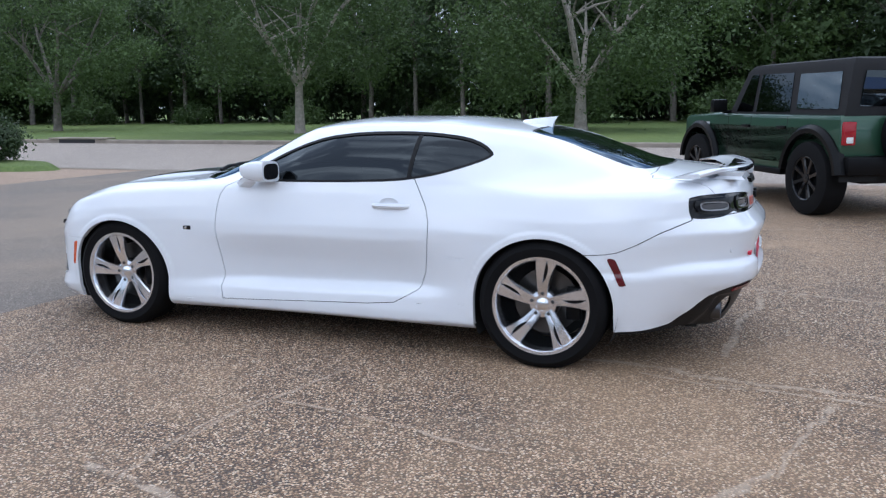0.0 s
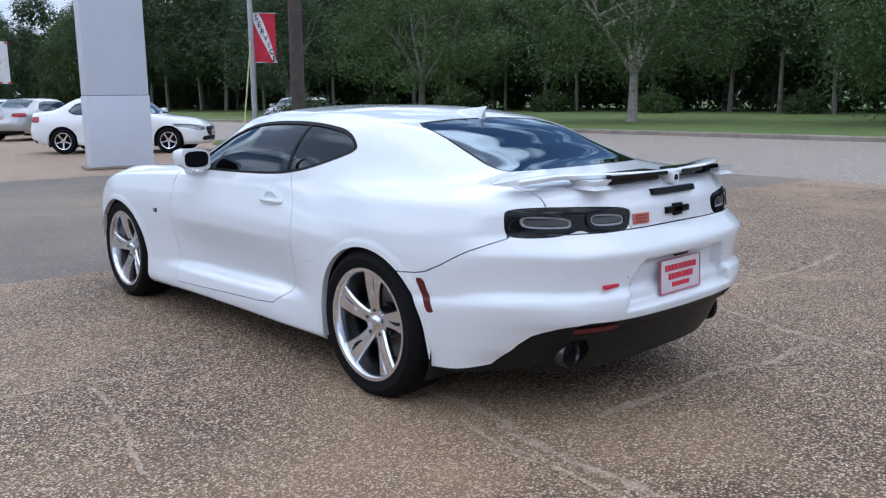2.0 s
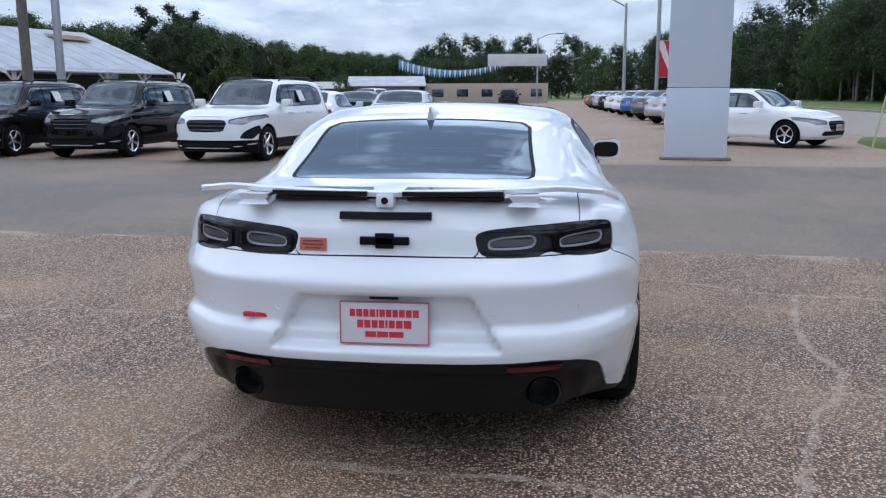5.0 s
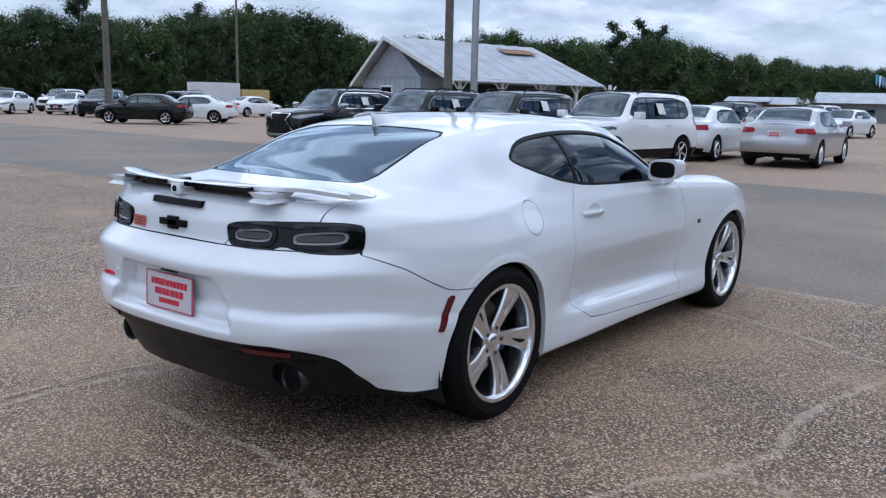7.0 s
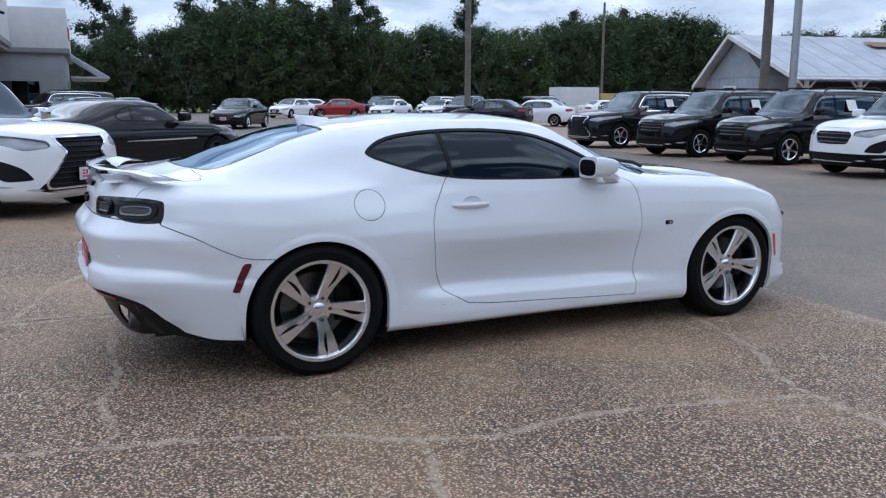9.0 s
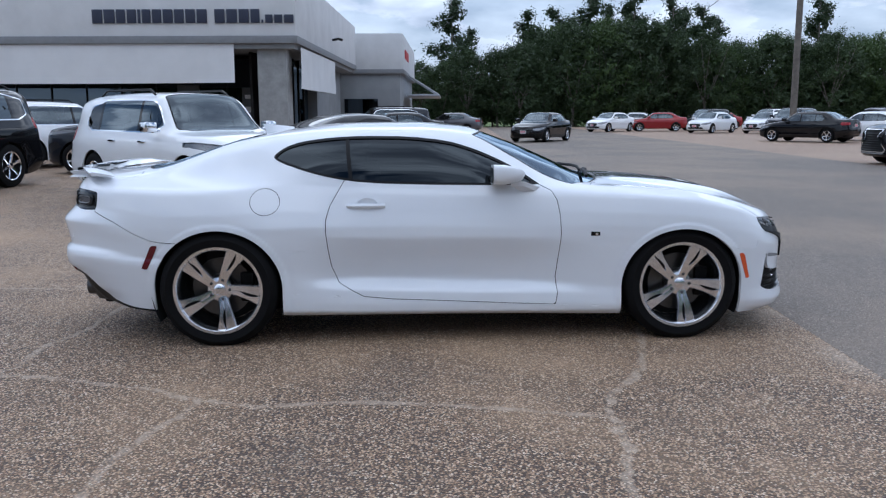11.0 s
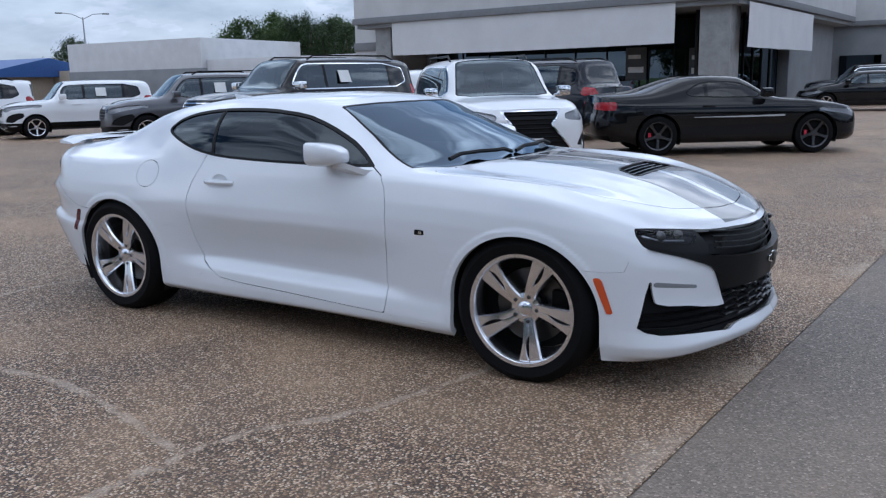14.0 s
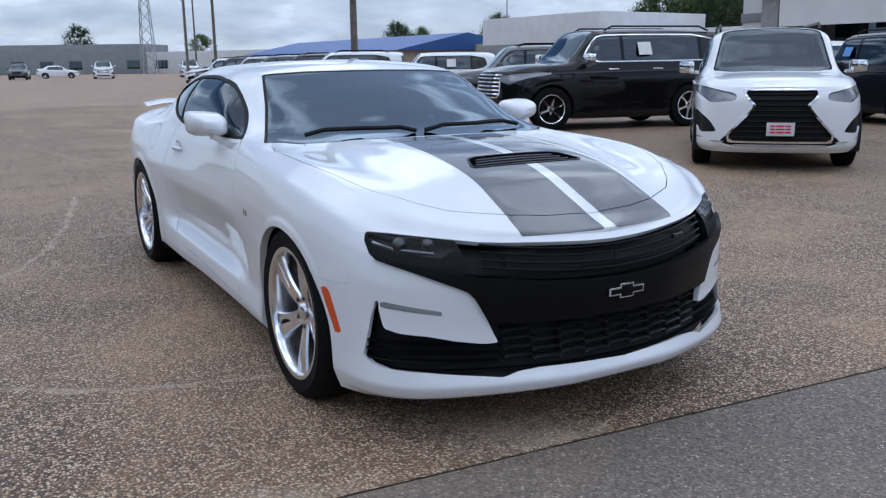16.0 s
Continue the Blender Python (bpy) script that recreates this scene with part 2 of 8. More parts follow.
def rounded(pts, times=2):
    """Cut the corners off a closed outline."""
    for _ in range(times):
        out = []
        for a, b in zip(pts, pts[1:] + pts[:1]):
            out += [tuple(0.78 * p + 0.22 * q for p, q in zip(a, b)), tuple(0.22 * p + 0.78 * q for p, q in zip(a, b))]
        pts = out
    return pts


def inside(P, pts):
    """The signed distance of points from a closed outline, negative within."""
    P, q = np.asarray(P), np.array(pts)
    best, wn_ = np.full(len(P), 1e9), np.zeros(len(P), bool)
    for a, b in zip(q, np.roll(q, -1, 0)):
        e, w = b - a, P - a
        t = np.clip((w @ e) / max(e @ e, 1e-12), 0, 1)
        best = np.minimum(best, np.hypot(w[:, 0] - t * e[0], w[:, 1] - t * e[1]))
        c = (a[1] <= P[:, 1]) != (b[1] <= P[:, 1])
        with np.errstate(divide="ignore", invalid="ignore"):
            wn_ ^= c & (P[:, 0] < a[0] + (P[:, 1] - a[1]) * e[0] / (e[1] if e[1] else 1e-12))
    return np.where(wn_, -best, best)


class Skin:
    """Half of a vehicle's outer skin (y > 0) as a fine net, which is cut into panels along outlines."""

    def __init__(self, outline, stations, sections, step=0.03, low=30, up=36, bulge=None, crisp=False):
        ox, oy = np.array(outline).T
        t = np.concatenate(([0], np.cumsum(np.hypot(np.diff(ox), np.diff(oy)))))
        fx, fy = spline(t, ox), spline(t, oy, True)
        s = np.linspace(0, t[-1], max(60, int(t[-1] / step)))
        bx, by = fx(s), fy(s)
        k = np.hanning(9) / np.hanning(9).sum()
        pad = lambda v, sg: np.concatenate((sg * v[4:0:-1] + (0 if sg > 0 else 0), v, sg * v[-2:-6:-1]))
        bx, by = np.convolve(pad(bx, 1), k, "valid"), np.convolve(pad(by, -1), k, "valid")
        by[0] = by[-1] = 0
        tx, ty = np.gradient(bx), np.gradient(by)
        tl = np.hypot(tx, ty)
        nx, ny = -ty / tl, tx / tl
        nx[0], ny[0], nx[-1], ny[-1] = -1, 0, 1, 0
        u = np.linspace(0, 1, low)
        keys, D, Z0, Z1 = [], [], [], []
        for x, y, prof in stations:
            z, d = np.array(prof).T
            keys.append(s[np.argmin(np.hypot(bx - x, by - y))])
            dd = spline((z - z[0]) / (z[-1] - z[0]), d)(u)
            if crisp:
                kinked = np.interp(u, (z - z[0]) / (z[-1] - z[0]), d)
                kinked[1:-1] = 0.25 * kinked[:-2] + 0.5 * kinked[1:-1] + 0.25 * kinked[2:]
                dd = 0.25 * dd + 0.75 * kinked
            D.append(dd)
            Z0.append(z[0]), Z1.append(z[-1])
        D = np.array(D)
        z0, z1 = spline(keys, Z0)(s), spline(keys, Z1)(s)
        V = np.zeros((len(s), low + up - 1, 3))
        for j in range(low):
            d = spline(keys, D[:, j])(s)
            V[:, j, 0], V[:, j, 1], V[:, j, 2] = bx - nx * d, np.maximum(0, by - ny * d), z0 + (z1 - z0) * u[j]
        xs = sections["x"]
        tab = {k_: spline(xs, v) for k_, v in sections.items() if k_ != "x"}
        E = V[:, low - 1].copy()
        q = np.linspace(0, 1, up)[1:]
        for i in range(len(s)):
            x, ye, ze = E[i]
            ys = [ye, ye * tab["fa"](x), ye * tab["fr"](x), ye * tab["fm"](x), 0, -ye * tab["fm"](x)]
            zs = [ze, tab["za"](x), tab["zr"](x), tab["zm"](x), tab["zc"](x), tab["zm"](x)]
            L = np.concatenate(([0], np.cumsum(np.hypot(np.diff(ys), np.diff(zs)) + 1e-6)))
            L /= L[4]
            V[i, low:, 0], V[i, low:, 1], V[i, low:, 2] = x, spline(L, ys)(q), spline(L, zs, False)(q)
        for _ in range(2):
            W = V.copy()
            W[:, low - 2:-1] = 0.5 * V[:, low - 2:-1] + 0.25 * (V[:, low - 3:-2] + V[:, low - 1:])
            V = W
        V[:, -1, 1] = 0
        V[0, :, 1] = V[-1, :, 1] = 0
        if bulge:
            V = bulge(V)
        du, dv = np.gradient(V, axis=0), np.gradient(V, axis=1)
        du[:, -1] = du[:, -2]
        N = np.cross(du, dv)
        N /= np.maximum(np.linalg.norm(N, axis=2, keepdims=True), 1e-9)
        for row, way in ((0, -1), (-1, 1)):
            N[row, :, 1] = 0
        N[:, -1, 1] = 0
        N /= np.maximum(np.linalg.norm(N, axis=2, keepdims=True), 1e-9)
        mid = len(s) // 2
        if N[mid, low // 2, 1] < 0:
            N = -N
        n1, n2 = V.shape[:2]
        self.V, self.N = [tuple(v) for v in V.reshape(-1, 3)], [tuple(v) for v in N.reshape(-1, 3)]
        idx = np.arange(n1 * n2).reshape(n1, n2)
        self.polys = [(idx[i, j], idx[i + 1, j], idx[i + 1, j + 1], idx[i, j + 1]) for i in range(n1 - 1) for j in range(n2 - 1)]
        a, b, c = (np.array(self.V[k_]) for k_ in self.polys[len(self.polys) // 2][:3])
        nn = np.array(self.N[self.polys[len(self.polys) // 2][0]])
        if np.cross(b - a, c - a) @ nn < 0:
            self.polys = [p[::-1] for p in self.polys]

    def split(self, polys, field):
        """(within, without) of a field that is negative within."""
        used = sorted({i for p in polys for i in p})
        f = dict(zip(used, field(np.array([self.V[i] for i in used])))) if used else {}
        got, rest, cut = [], [], {}
        for p in polys:
            v = [f[i] for i in p]
            if max(v) <= 0:
                got.append(p)
            elif min(v) > 0:
                rest.append(p)
            else:
                a, b = [], []
                for i, j in zip(p, p[1:] + p[:1]):
                    (a if f[i] <= 0 else b).append(i)
                    if (f[i] <= 0) != (f[j] <= 0):
                        key = (min(i, j), max(i, j))
                        if key not in cut:
                            t = f[key[0]] / (f[key[0]] - f[key[1]])
                            mixed = lambda A: tuple(x + (y - x) * t for x, y in zip(A[key[0]], A[key[1]]))
                            cut[key] = len(self.V)
                            self.V.append(mixed(self.V))
                            self.N.append(mixed(self.N))
                        a.append(cut[key])
                        b.append(cut[key])
                if len(a) > 2:
                    got.append(tuple(a))
                if len(b) > 2:
                    rest.append(tuple(b))
        return got, rest

    def take(self, field):
        got, self.polys = self.split(self.polys, field)
        return got

    def panel(self, field, gap=0.0023):
        """Take a panel and the gap round it: (panel, gap)."""
        got = self.take(lambda V: field(V) + gap)
        return got, self.take(lambda V: field(V) - gap)

    def place(self, name, polys, material, parent, inset=0.0, flange=0.0, side="both", label=""):
        """Make polys an object, shifted inwards by inset, with an inward rim of the depth flange. side: left, right, both (one mesh), pair (two)."""
        if not polys:
            return None
        if side == "pair":
            return [self.place(name, polys, material, parent, inset, flange, w, label) for w in ("left", "right")]
        used = {i: k for k, i in enumerate(sorted({i for p in polys for i in p}))}
        V = np.array([self.V[i] for i in used])
        N = np.array([self.N[i] for i in used])
        N /= np.maximum(np.linalg.norm(N, axis=1, keepdims=True), 1e-9)
        V = V - N * inset
        F = [tuple(used[i] for i in p) for p in polys]
        if flange:
            count, made = {}, {}
            for f in F:
                for i, j in zip(f, f[1:] + f[:1]):
                    count[(i, j)] = 1
            V, N = list(V), list(N)
            rim = []
            for (i, j) in list(count):
                if (j, i) not in count and not (abs(V[i][1]) < 1e-4 and abs(V[j][1]) < 1e-4):
                    e = np.array(V[j]) - V[i]
                    out = np.cross(e, N[i])
                    l_ = np.linalg.norm(out)
                    if l_ < 1e-9:
                        continue
                    out /= l_
                    k = len(V)
                    V += [V[i], V[j], V[j] - N[j] * flange, V[i] - N[i] * flange]
                    N += [out] * 4
                    rim.append((k + 1, k, k + 3, k + 2))
            F += rim
            V, N = np.array(V), np.array(N)
        flip = np.array([1, -1, 1])
        if side == "left":
            return mesh(name, V, F, material, parent, label, normals=N)
        if side == "right":
            return mesh(name, V * flip, [f[::-1] for f in F], material, parent, label, normals=N * flip)
        n = len(V)
        return mesh(name, np.vstack((V, V * flip)), F + [tuple(i + n for i in f[::-1]) for f in F], material, parent, label, normals=np.vstack((N, N * flip)))


def islands(polys):
    """The connected pieces of a list of faces, without specks."""
    root = {}

    def find(i):
        while root.setdefault(i, i) != i:
            root[i] = root[root[i]]
            i = root[i]
        return i

    for p in polys:
        for i in p[1:]:
            root[find(i)] = find(p[0])
    out = {}
    for p in polys:
        out.setdefault(find(p[0]), []).append(p)
    return [q for q in out.values() if len(q) > 4]


def side_of(pts, y0=0.5):
    return lambda V: np.maximum(inside(V[:, [0, 2]], pts), y0 - V[:, 1])


def end_of(pts, x0):
    """An outline in y and z on the front (x0 > 0) or the rear (x0 < 0)."""
    return lambda V: np.maximum(inside(V[:, [1, 2]], pts), (x0 - V[:, 0]) * (1 if x0 > 0 else -1))


def top_of(pts, z0):
    return lambda V: np.maximum(inside(V[:, :2], pts), z0 - V[:, 2])


# ---- ground ----
def lot_material(name, dirt_from_attribute=False):
    """Exposed-aggregate paving: small brown, grey and pale pebbles in mortar, with dusty patches."""
    n = Nodes(name)
    co = n.co()
    v = n.node("TexVoronoi", Scale=96.0, Randomness=1.0, Vector=co)
    peb = n.ramp(v.outputs["Color"], (0.0, (0.043, 0.026, 0.016)), (0.25, (0.190, 0.109, 0.060)), (0.5, (0.414, 0.263, 0.154)), (0.72, (0.701, 0.512, 0.339)), (0.93, (0.865, 0.758, 0.609)))
    mortar = (0.066, 0.042, 0.027)
    joint = n.ramp(v.outputs["Distance"], (0.40, 0.0), (0.66, 1.0))
    c = n.mix(joint, peb, mortar)
    big = n.noise(0.45, 5.0, 0.6, co)
    c = n.mix(n.ramp(big, (0.46, 0.0), (0.70, 0.6)), c, (0.490, 0.326, 0.192))
    spots = n.ramp(n.noise(1.9, 6.0, 0.65, co), (0.60, 0.0), (0.74, 0.45))
    c = n.mix(spots, c, (0.586, 0.396, 0.253))
    dark = n.ramp(n.noise(0.8, 6.0, 0.7, co), (0.28, 0.45), (0.46, 0.0))
    c = n.mix(dark, c, (0.081, 0.066, 0.055))
    if dirt_from_attribute:
        at = n.node("Attribute")
        at.attribute_name = "dirt"
        f = n.math("ADD", at.outputs["Fac"], n.math("MULTIPLY", n.math("SUBTRACT", n.noise(16.0, 6.0, 0.7, co), 0.55), 1.1))
        c = n.mix(n.ramp(f, (0.40, 0.0), (0.85, 0.6)), c, (0.56, 0.45, 0.34))
    n.base(c)
    n.set(Roughness=0.62)
    h = n.math("SUBTRACT", 0.6, v.outputs["Distance"])
    n.bump(n.math("ADD", h, n.math("MULTIPLY", n.noise(25.0, 3.0, 0.6, co), 0.5)), 1.0, 0.011)
    return n.m


def asphalt_material(name, color, scale=95.0, wear=(0.2, 0.16, 0.12), amount=0.35):
    n = Nodes(name)
    co = n.co()
    v = n.node("TexVoronoi", Scale=scale, Vector=co)
    c = n.ramp(v.outputs["Color"], (0.0, tuple(k * 0.35 for k in color)), (0.5, color), (0.8, tuple(k * 1.5 for k in color)), (0.97, tuple(min(1, k * 3.2) for k in color)))
    c = n.mix(n.ramp(n.noise(0.22, 6.0, 0.62, co), (0.42, 0.0), (0.75, amount)), c, wear)
    c = n.mix(n.ramp(n.noise(0.7, 7.0, 0.7, co), (0.25, 0.5), (0.45, 0.0)), c, tuple(k * 0.6 for k in color))
    n.base(c)
    n.set(Roughness=0.72)
    n.bump(n.math("ADD", v.outputs["Distance"], n.noise(40.0, 3.0, 0.6, co)), 0.4, 0.005)
    return n.m


def grass_material(name):
    n = Nodes(name)
    co = n.co()
    c = n.ramp(n.noise(9.0, 8.0, 0.7, co), (0.3, (0.065, 0.10, 0.022)), (0.55, (0.125, 0.185, 0.045)), (0.78, (0.21, 0.24, 0.08)))
    c = n.mix(n.ramp(n.noise(0.15, 4.0, 0.6, co), (0.4, 0.0), (0.75, 0.6)), c, (0.19, 0.23, 0.06))
    n.base(c)
    n.set(Roughness=0.9)
    n.bump(n.noise(60.0, 6.0, 0.7, co), 0.8, 0.05)
    return n.m


PEBBLE = lot_material("pebble_paving")
PEBBLE_CRACK = lot_material("pebble_paving_cracked", True)
ASPHALT = asphalt_material("grey_asphalt", (0.140, 0.116, 0.094), 120.0, (0.33, 0.248, 0.172), 0.6)
STREET = asphalt_material("street_asphalt", (0.275, 0.230, 0.193), 60.0, (0.26, 0.22, 0.18), 0.4)
BROWN = asphalt_material("brown_lot", (0.26, 0.18, 0.125), 50.0, (0.38, 0.28, 0.19), 0.6)
GRASS = grass_material("mown_grass")
CONCRETE = plain("concrete_kerb", (0.25, 0.215, 0.175), 0.85, vary=0.25, scale=2.0, bump=0.3)


def sheet(name, pts, z, material, label, category, grid=0):
    bm = bmesh.new()
    bm.faces.new([bm.verts.new((x, y, z)) for x, y in pts])
    bm.normal_update()
    if bm.faces[:][0].normal.z < 0:
        bmesh.ops.reverse_faces(bm, faces=bm.faces)
    me = bpy.data.meshes.new(name)
    bm.to_mesh(me)
    bm.free()
    me.materials.append(material)
    return tagged(new(name, me), label, category, kind="structure")


def edge_x(y):
    """Where the pebble paving ends and the asphalt lane begins."""
    return 2.335 + 0.077 * y


sheet("ground", [(-900, -900), (900, -900), (900, 900), (-900, 900)], -0.09, GRASS, "flat grassy ground reaching the horizon", "ground")
sheet("lot_floor", [(-160, -10.2), (130, -10.2), (130, 80), (-160, 80)], -0.012, BROWN, "worn brown paved car lot", "car lot")
sheet("pebble_floor", [(-26, -9.4), (edge_x(-9.4), -9.4), (edge_x(24), 24), (-26, 24)], 0.0, PEBBLE, "brown exposed-aggregate paving with pale cracks", "paving")
sheet("asphalt_lane", [(edge_x(-10.2), -10.2), (edge_x(-10.2) + 9.2, -10.2), (edge_x(78) + 7.6, 78), (edge_x(78), 78)], -0.005, ASPHALT, "grey asphalt lane through the lot", "road")
sheet("street", [(-300, -21.7), (300, -21.7), (300, -10.2), (-300, -10.2)], -0.03, STREET, "light grey street beside the lot", "road")


def kerb(name, x0, x1, y, w=0.16, h=0.15, z0=-0.03):
    bm = bmesh.new()
    n = max(2, int(abs(x1 - x0) / 3))
    loft(bm, [[(x, y, z0 - 0.05), (x, y, z0 + h - 0.03), (x, y - 0.03, z0 + h), (x, y - w, z0 + h), (x, y - w, z0 - 0.05)] for x in np.linspace(x0, x1, n)])
    return tagged(part(name, bm, CONCRETE, None), "long pale concrete kerb along the grass", "kerb", kind="structure")


kerb("kerb", -200, 250, -21.7)
sheet("verge", [(-300, -90), (300, -90), (300, -21.85), (-300, -21.85)], 0.10, GRASS, "mown grass verge between street and woods", "grass")


def crack(name, pts, width, seed, z=0.0035):
    """A pale dusty crack across the paving; the attribute dirt fades to its edges."""
    rnd = random.Random(seed)
    fx, fy = spline(range(len(pts)), [p[0] for p in pts]), spline(range(len(pts)), [p[1] for p in pts])
    length = sum(math.dist(a, b) for a, b in zip(pts, pts[1:]))
    n = max(8, int(length / 0.05))
    verts, faces, dirt = [], [], []
    wob = 0.0
    q = np.linspace(0, len(pts) - 1, n)
    X, Y = fx(q), fy(q)
    for i in range(n):
        dx, dy = X[min(i + 1, n - 1)] - X[max(i - 1, 0)], Y[min(i + 1, n - 1)] - Y[max(i - 1, 0)]
        l_ = math.hypot(dx, dy) or 1
        wob = 0.8 * wob + rnd.uniform(-0.014, 0.014)
        w = width * rnd.uniform(0.7, 1.35)
        for k in (-1, -0.35, 0.35, 1):
            verts.append((X[i] - dy / l_ * (k * w + wob), Y[i] + dx / l_ * (k * w + wob), z))
            dirt.append(0.0 if abs(k) == 1 else rnd.uniform(0.5, 0.95))
        if i:
            for k in range(3):
                a = (i - 1) * 4 + k
                faces.append((a, a + 1, a + 5, a + 4))
    ob = mesh(name, verts, faces, PEBBLE_CRACK, None, smooth=0)
    if ob.data.polygons[0].normal.z < 0:
        ob.data.flip_normals()
    at = ob.data.attributes.new("dirt", "FLOAT", "POINT")
    at.data.foreach_set("value", dirt)
    return tagged(ob, "pale dusty crack in the pebble paving", "crack", "paving cracks", "structure")


# ---- the white coupe ----
def wheel(name, parent, x, y, r=0.352, rim=0.262, width=0.26, face=0.0, paint_=None, dark=None, spokes=5, turn=0.0, lift=0.352):
    """A wheel with its outer face towards +y (y > 0) or -y: tyre, rim, hub, spokes, bolts, brake disc."""
    ob = empty(name, Matrix.Identity(4), "", "")
    del_keys = [k for k in ("label", "category") if k in ob]
    for k in del_keys:
        del ob[k]
    ob.parent = parent
    ob.matrix_local = pose(x, y, lift, 0, 0, 0 if y > 0 else 180)
    seg = 56
    paint_, dark = paint_ or ALLOY, dark or SATIN_BLACK
    h = width / 2
    sh = r - rim
    bm = bmesh.new()
    lathe(bm, [(rim - 0.004, -h + 0.012), (rim + 0.004, -h + 0.002), (rim + sh * 0.5, -h - 0.006), (r - 0.018, -h + 0.012), (r - 0.003, -h + 0.04),
               (r, 0), (r - 0.003, h - 0.04), (r - 0.018, h - 0.012), (rim + sh * 0.5, h + 0.006), (rim + 0.004, h - 0.002), (rim - 0.004, h - 0.012)], seg)
    for v in bm.verts:
        v.co.z = max(v.co.z, -lift)
    part("tyre", bm, TYRE, ob)
    bm = bmesh.new()
    lathe(bm, [(rim + 0.002, h - 0.012), (rim, h - 0.001), (rim - 0.016, h - 0.003), (rim - 0.021, h - 0.009), (rim - 0.026, h - 0.03), (rim - 0.03, h - 0.07), (rim - 0.034, -h + 0.02)], seg)
    part("rim", bm, paint_, ob)
    bm = bmesh.new()
    lathe(bm, [(0.176, -0.022), (0.176, 0.0), (0.085, 0.0), (0.08, 0.02), (0.001, 0.02)], seg)
    part("brake_disc", bm, DISC, ob)
    bm = bmesh.new()
    box(bm, -0.19, -0.11, -0.03, 0.025, -0.09, 0.09, 0.012)
    part("brake_caliper", bm, SATIN_BLACK, ob)
    bm = bmesh.new()
    lathe(bm, [(rim - 0.034, -h + 0.02), (0.01, -h + 0.02)], 24)
    part("back_plate", bm, UNDER, ob)
    hub_y = h - 0.055 + face
    rim_y = h - 0.02
    bump_ = lambda q, a, b: math.sin(math.pi * min(1, max(0, (q - a) / (b - a)))) ** 0.5
    for k in range(spokes):
        m = Matrix.Rotation(2 * math.pi * (k + 0.25) / spokes + turn, 4, "Y")
        at_ = lambda q: (0.04 + (rim - 0.064) * q, 0.030 * q * q, hub_y + (rim_y - hub_y) * q ** 1.5 + 0.010 * math.sin(math.pi * q), 0.030 + 0.006 * q + 0.028 * q ** 2.0)
        bm = bmesh.new()
        for sgn in (-1, 1):
            rings = []
            for q in np.linspace(0, 1, 13):
                rr, c, f, w = at_(q)
                s0 = 0.0065 * bump_(q, 0.44, 0.95)
                sl = c + sgn * s0 + 0.010 * bump_(q, 0.44, 0.95)
                e = c + sgn * w
                rings.append([m @ Vector((rr, f + dy, p)) for dy, p in ((-0.030, e), (-0.009, e), (0.0, e - sgn * 0.006), (0.0015, sl + sgn * 0.0025), (-0.005 if s0 else 0.001, sl), (-0.030, sl))])
            loft(bm, rings)
        blade = part("spoke", bm, paint_, ob, smooth=30)
        bm = bmesh.new()
        rings = []
        for q in np.linspace(0.46, 0.93, 6):
            rr, c, f, w = at_(q)
            rings.append([m @ Vector((rr, f - 0.012 + dy, c + 0.008 + dz)) for dz, dy in ((-0.010, -0.006), (-0.010, 0), (0.010, 0), (0.010, -0.006))])
        loft(bm, rings)
        part("spoke_slot", bm, dark, blade)
    bm = bmesh.new()
    lathe(bm, [(0.075, hub_y - 0.03), (0.072, hub_y - 0.004), (0.05, hub_y + 0.002)], 24)
    vs = lathe(bm, [(0.034, hub_y - 0.002), (0.034, hub_y + 0.008), (0.026, hub_y + 0.014), (0.001, hub_y + 0.016)], 20)
    f_ = lathe(bm, [(0.05, hub_y + 0.002), (0.034, hub_y + 0.002)], 24)
    part("hub_cap", bm, paint_, ob)
    for k in range(5):
        a = -2 * math.pi * (k + 0.25) / 5 - turn
        bm = bmesh.new()
        lathe(bm, [(0.010, hub_y - 0.012), (0.010, hub_y + 0.001), (0.007, hub_y + 0.003), (0.001, hub_y + 0.003)], 8, m=Matrix.Translation((0.060 * math.cos(a), 0.006, 0.060 * math.sin(a))))
        part("wheel_nut", bm, DARK_ALLOY, ob)
    return ob


def text_mesh(name, words, size, material, parent, m, depth=0.002, bold=0.0, squeeze=1.0, label=""):
    """Raised letters in the built-in font, centred, reading along the pose's x and up its y."""
    cu = bpy.data.curves.new(name, "FONT")
    cu.body, cu.size, cu.align_x, cu.align_y, cu.extrude, cu.offset = words, size, "CENTER", "CENTER", depth, bold
    tmp = new(name + "_tmp", cu)
    me = bpy.data.meshes.new_from_object(tmp.evaluated_get(bpy.context.evaluated_depsgraph_get()))
    bpy.data.objects.remove(tmp)
    me.materials.clear()
    me.materials.append(material)
    me.transform(Matrix.Diagonal((squeeze, 1, 1, 1)))
    ob = new(name, me)
    ob.parent = parent
    ob.matrix_local = m
    if label:
        ob["label"] = label
    return ob


def bars(name, widths, height, material, parent, m, gap=0.25, depth=0.002):
    """A line of writing as plain bars."""
    total = sum(widths) + gap * height * (len(widths) - 1)
    x = -total / 2
    for w in widths:
        bm = bmesh.new()
        box(bm, x, x + w, -height / 2, height / 2, -depth, depth)
        part(name, bm, material, parent, smooth=0).matrix_local = m
        x += w + gap * height


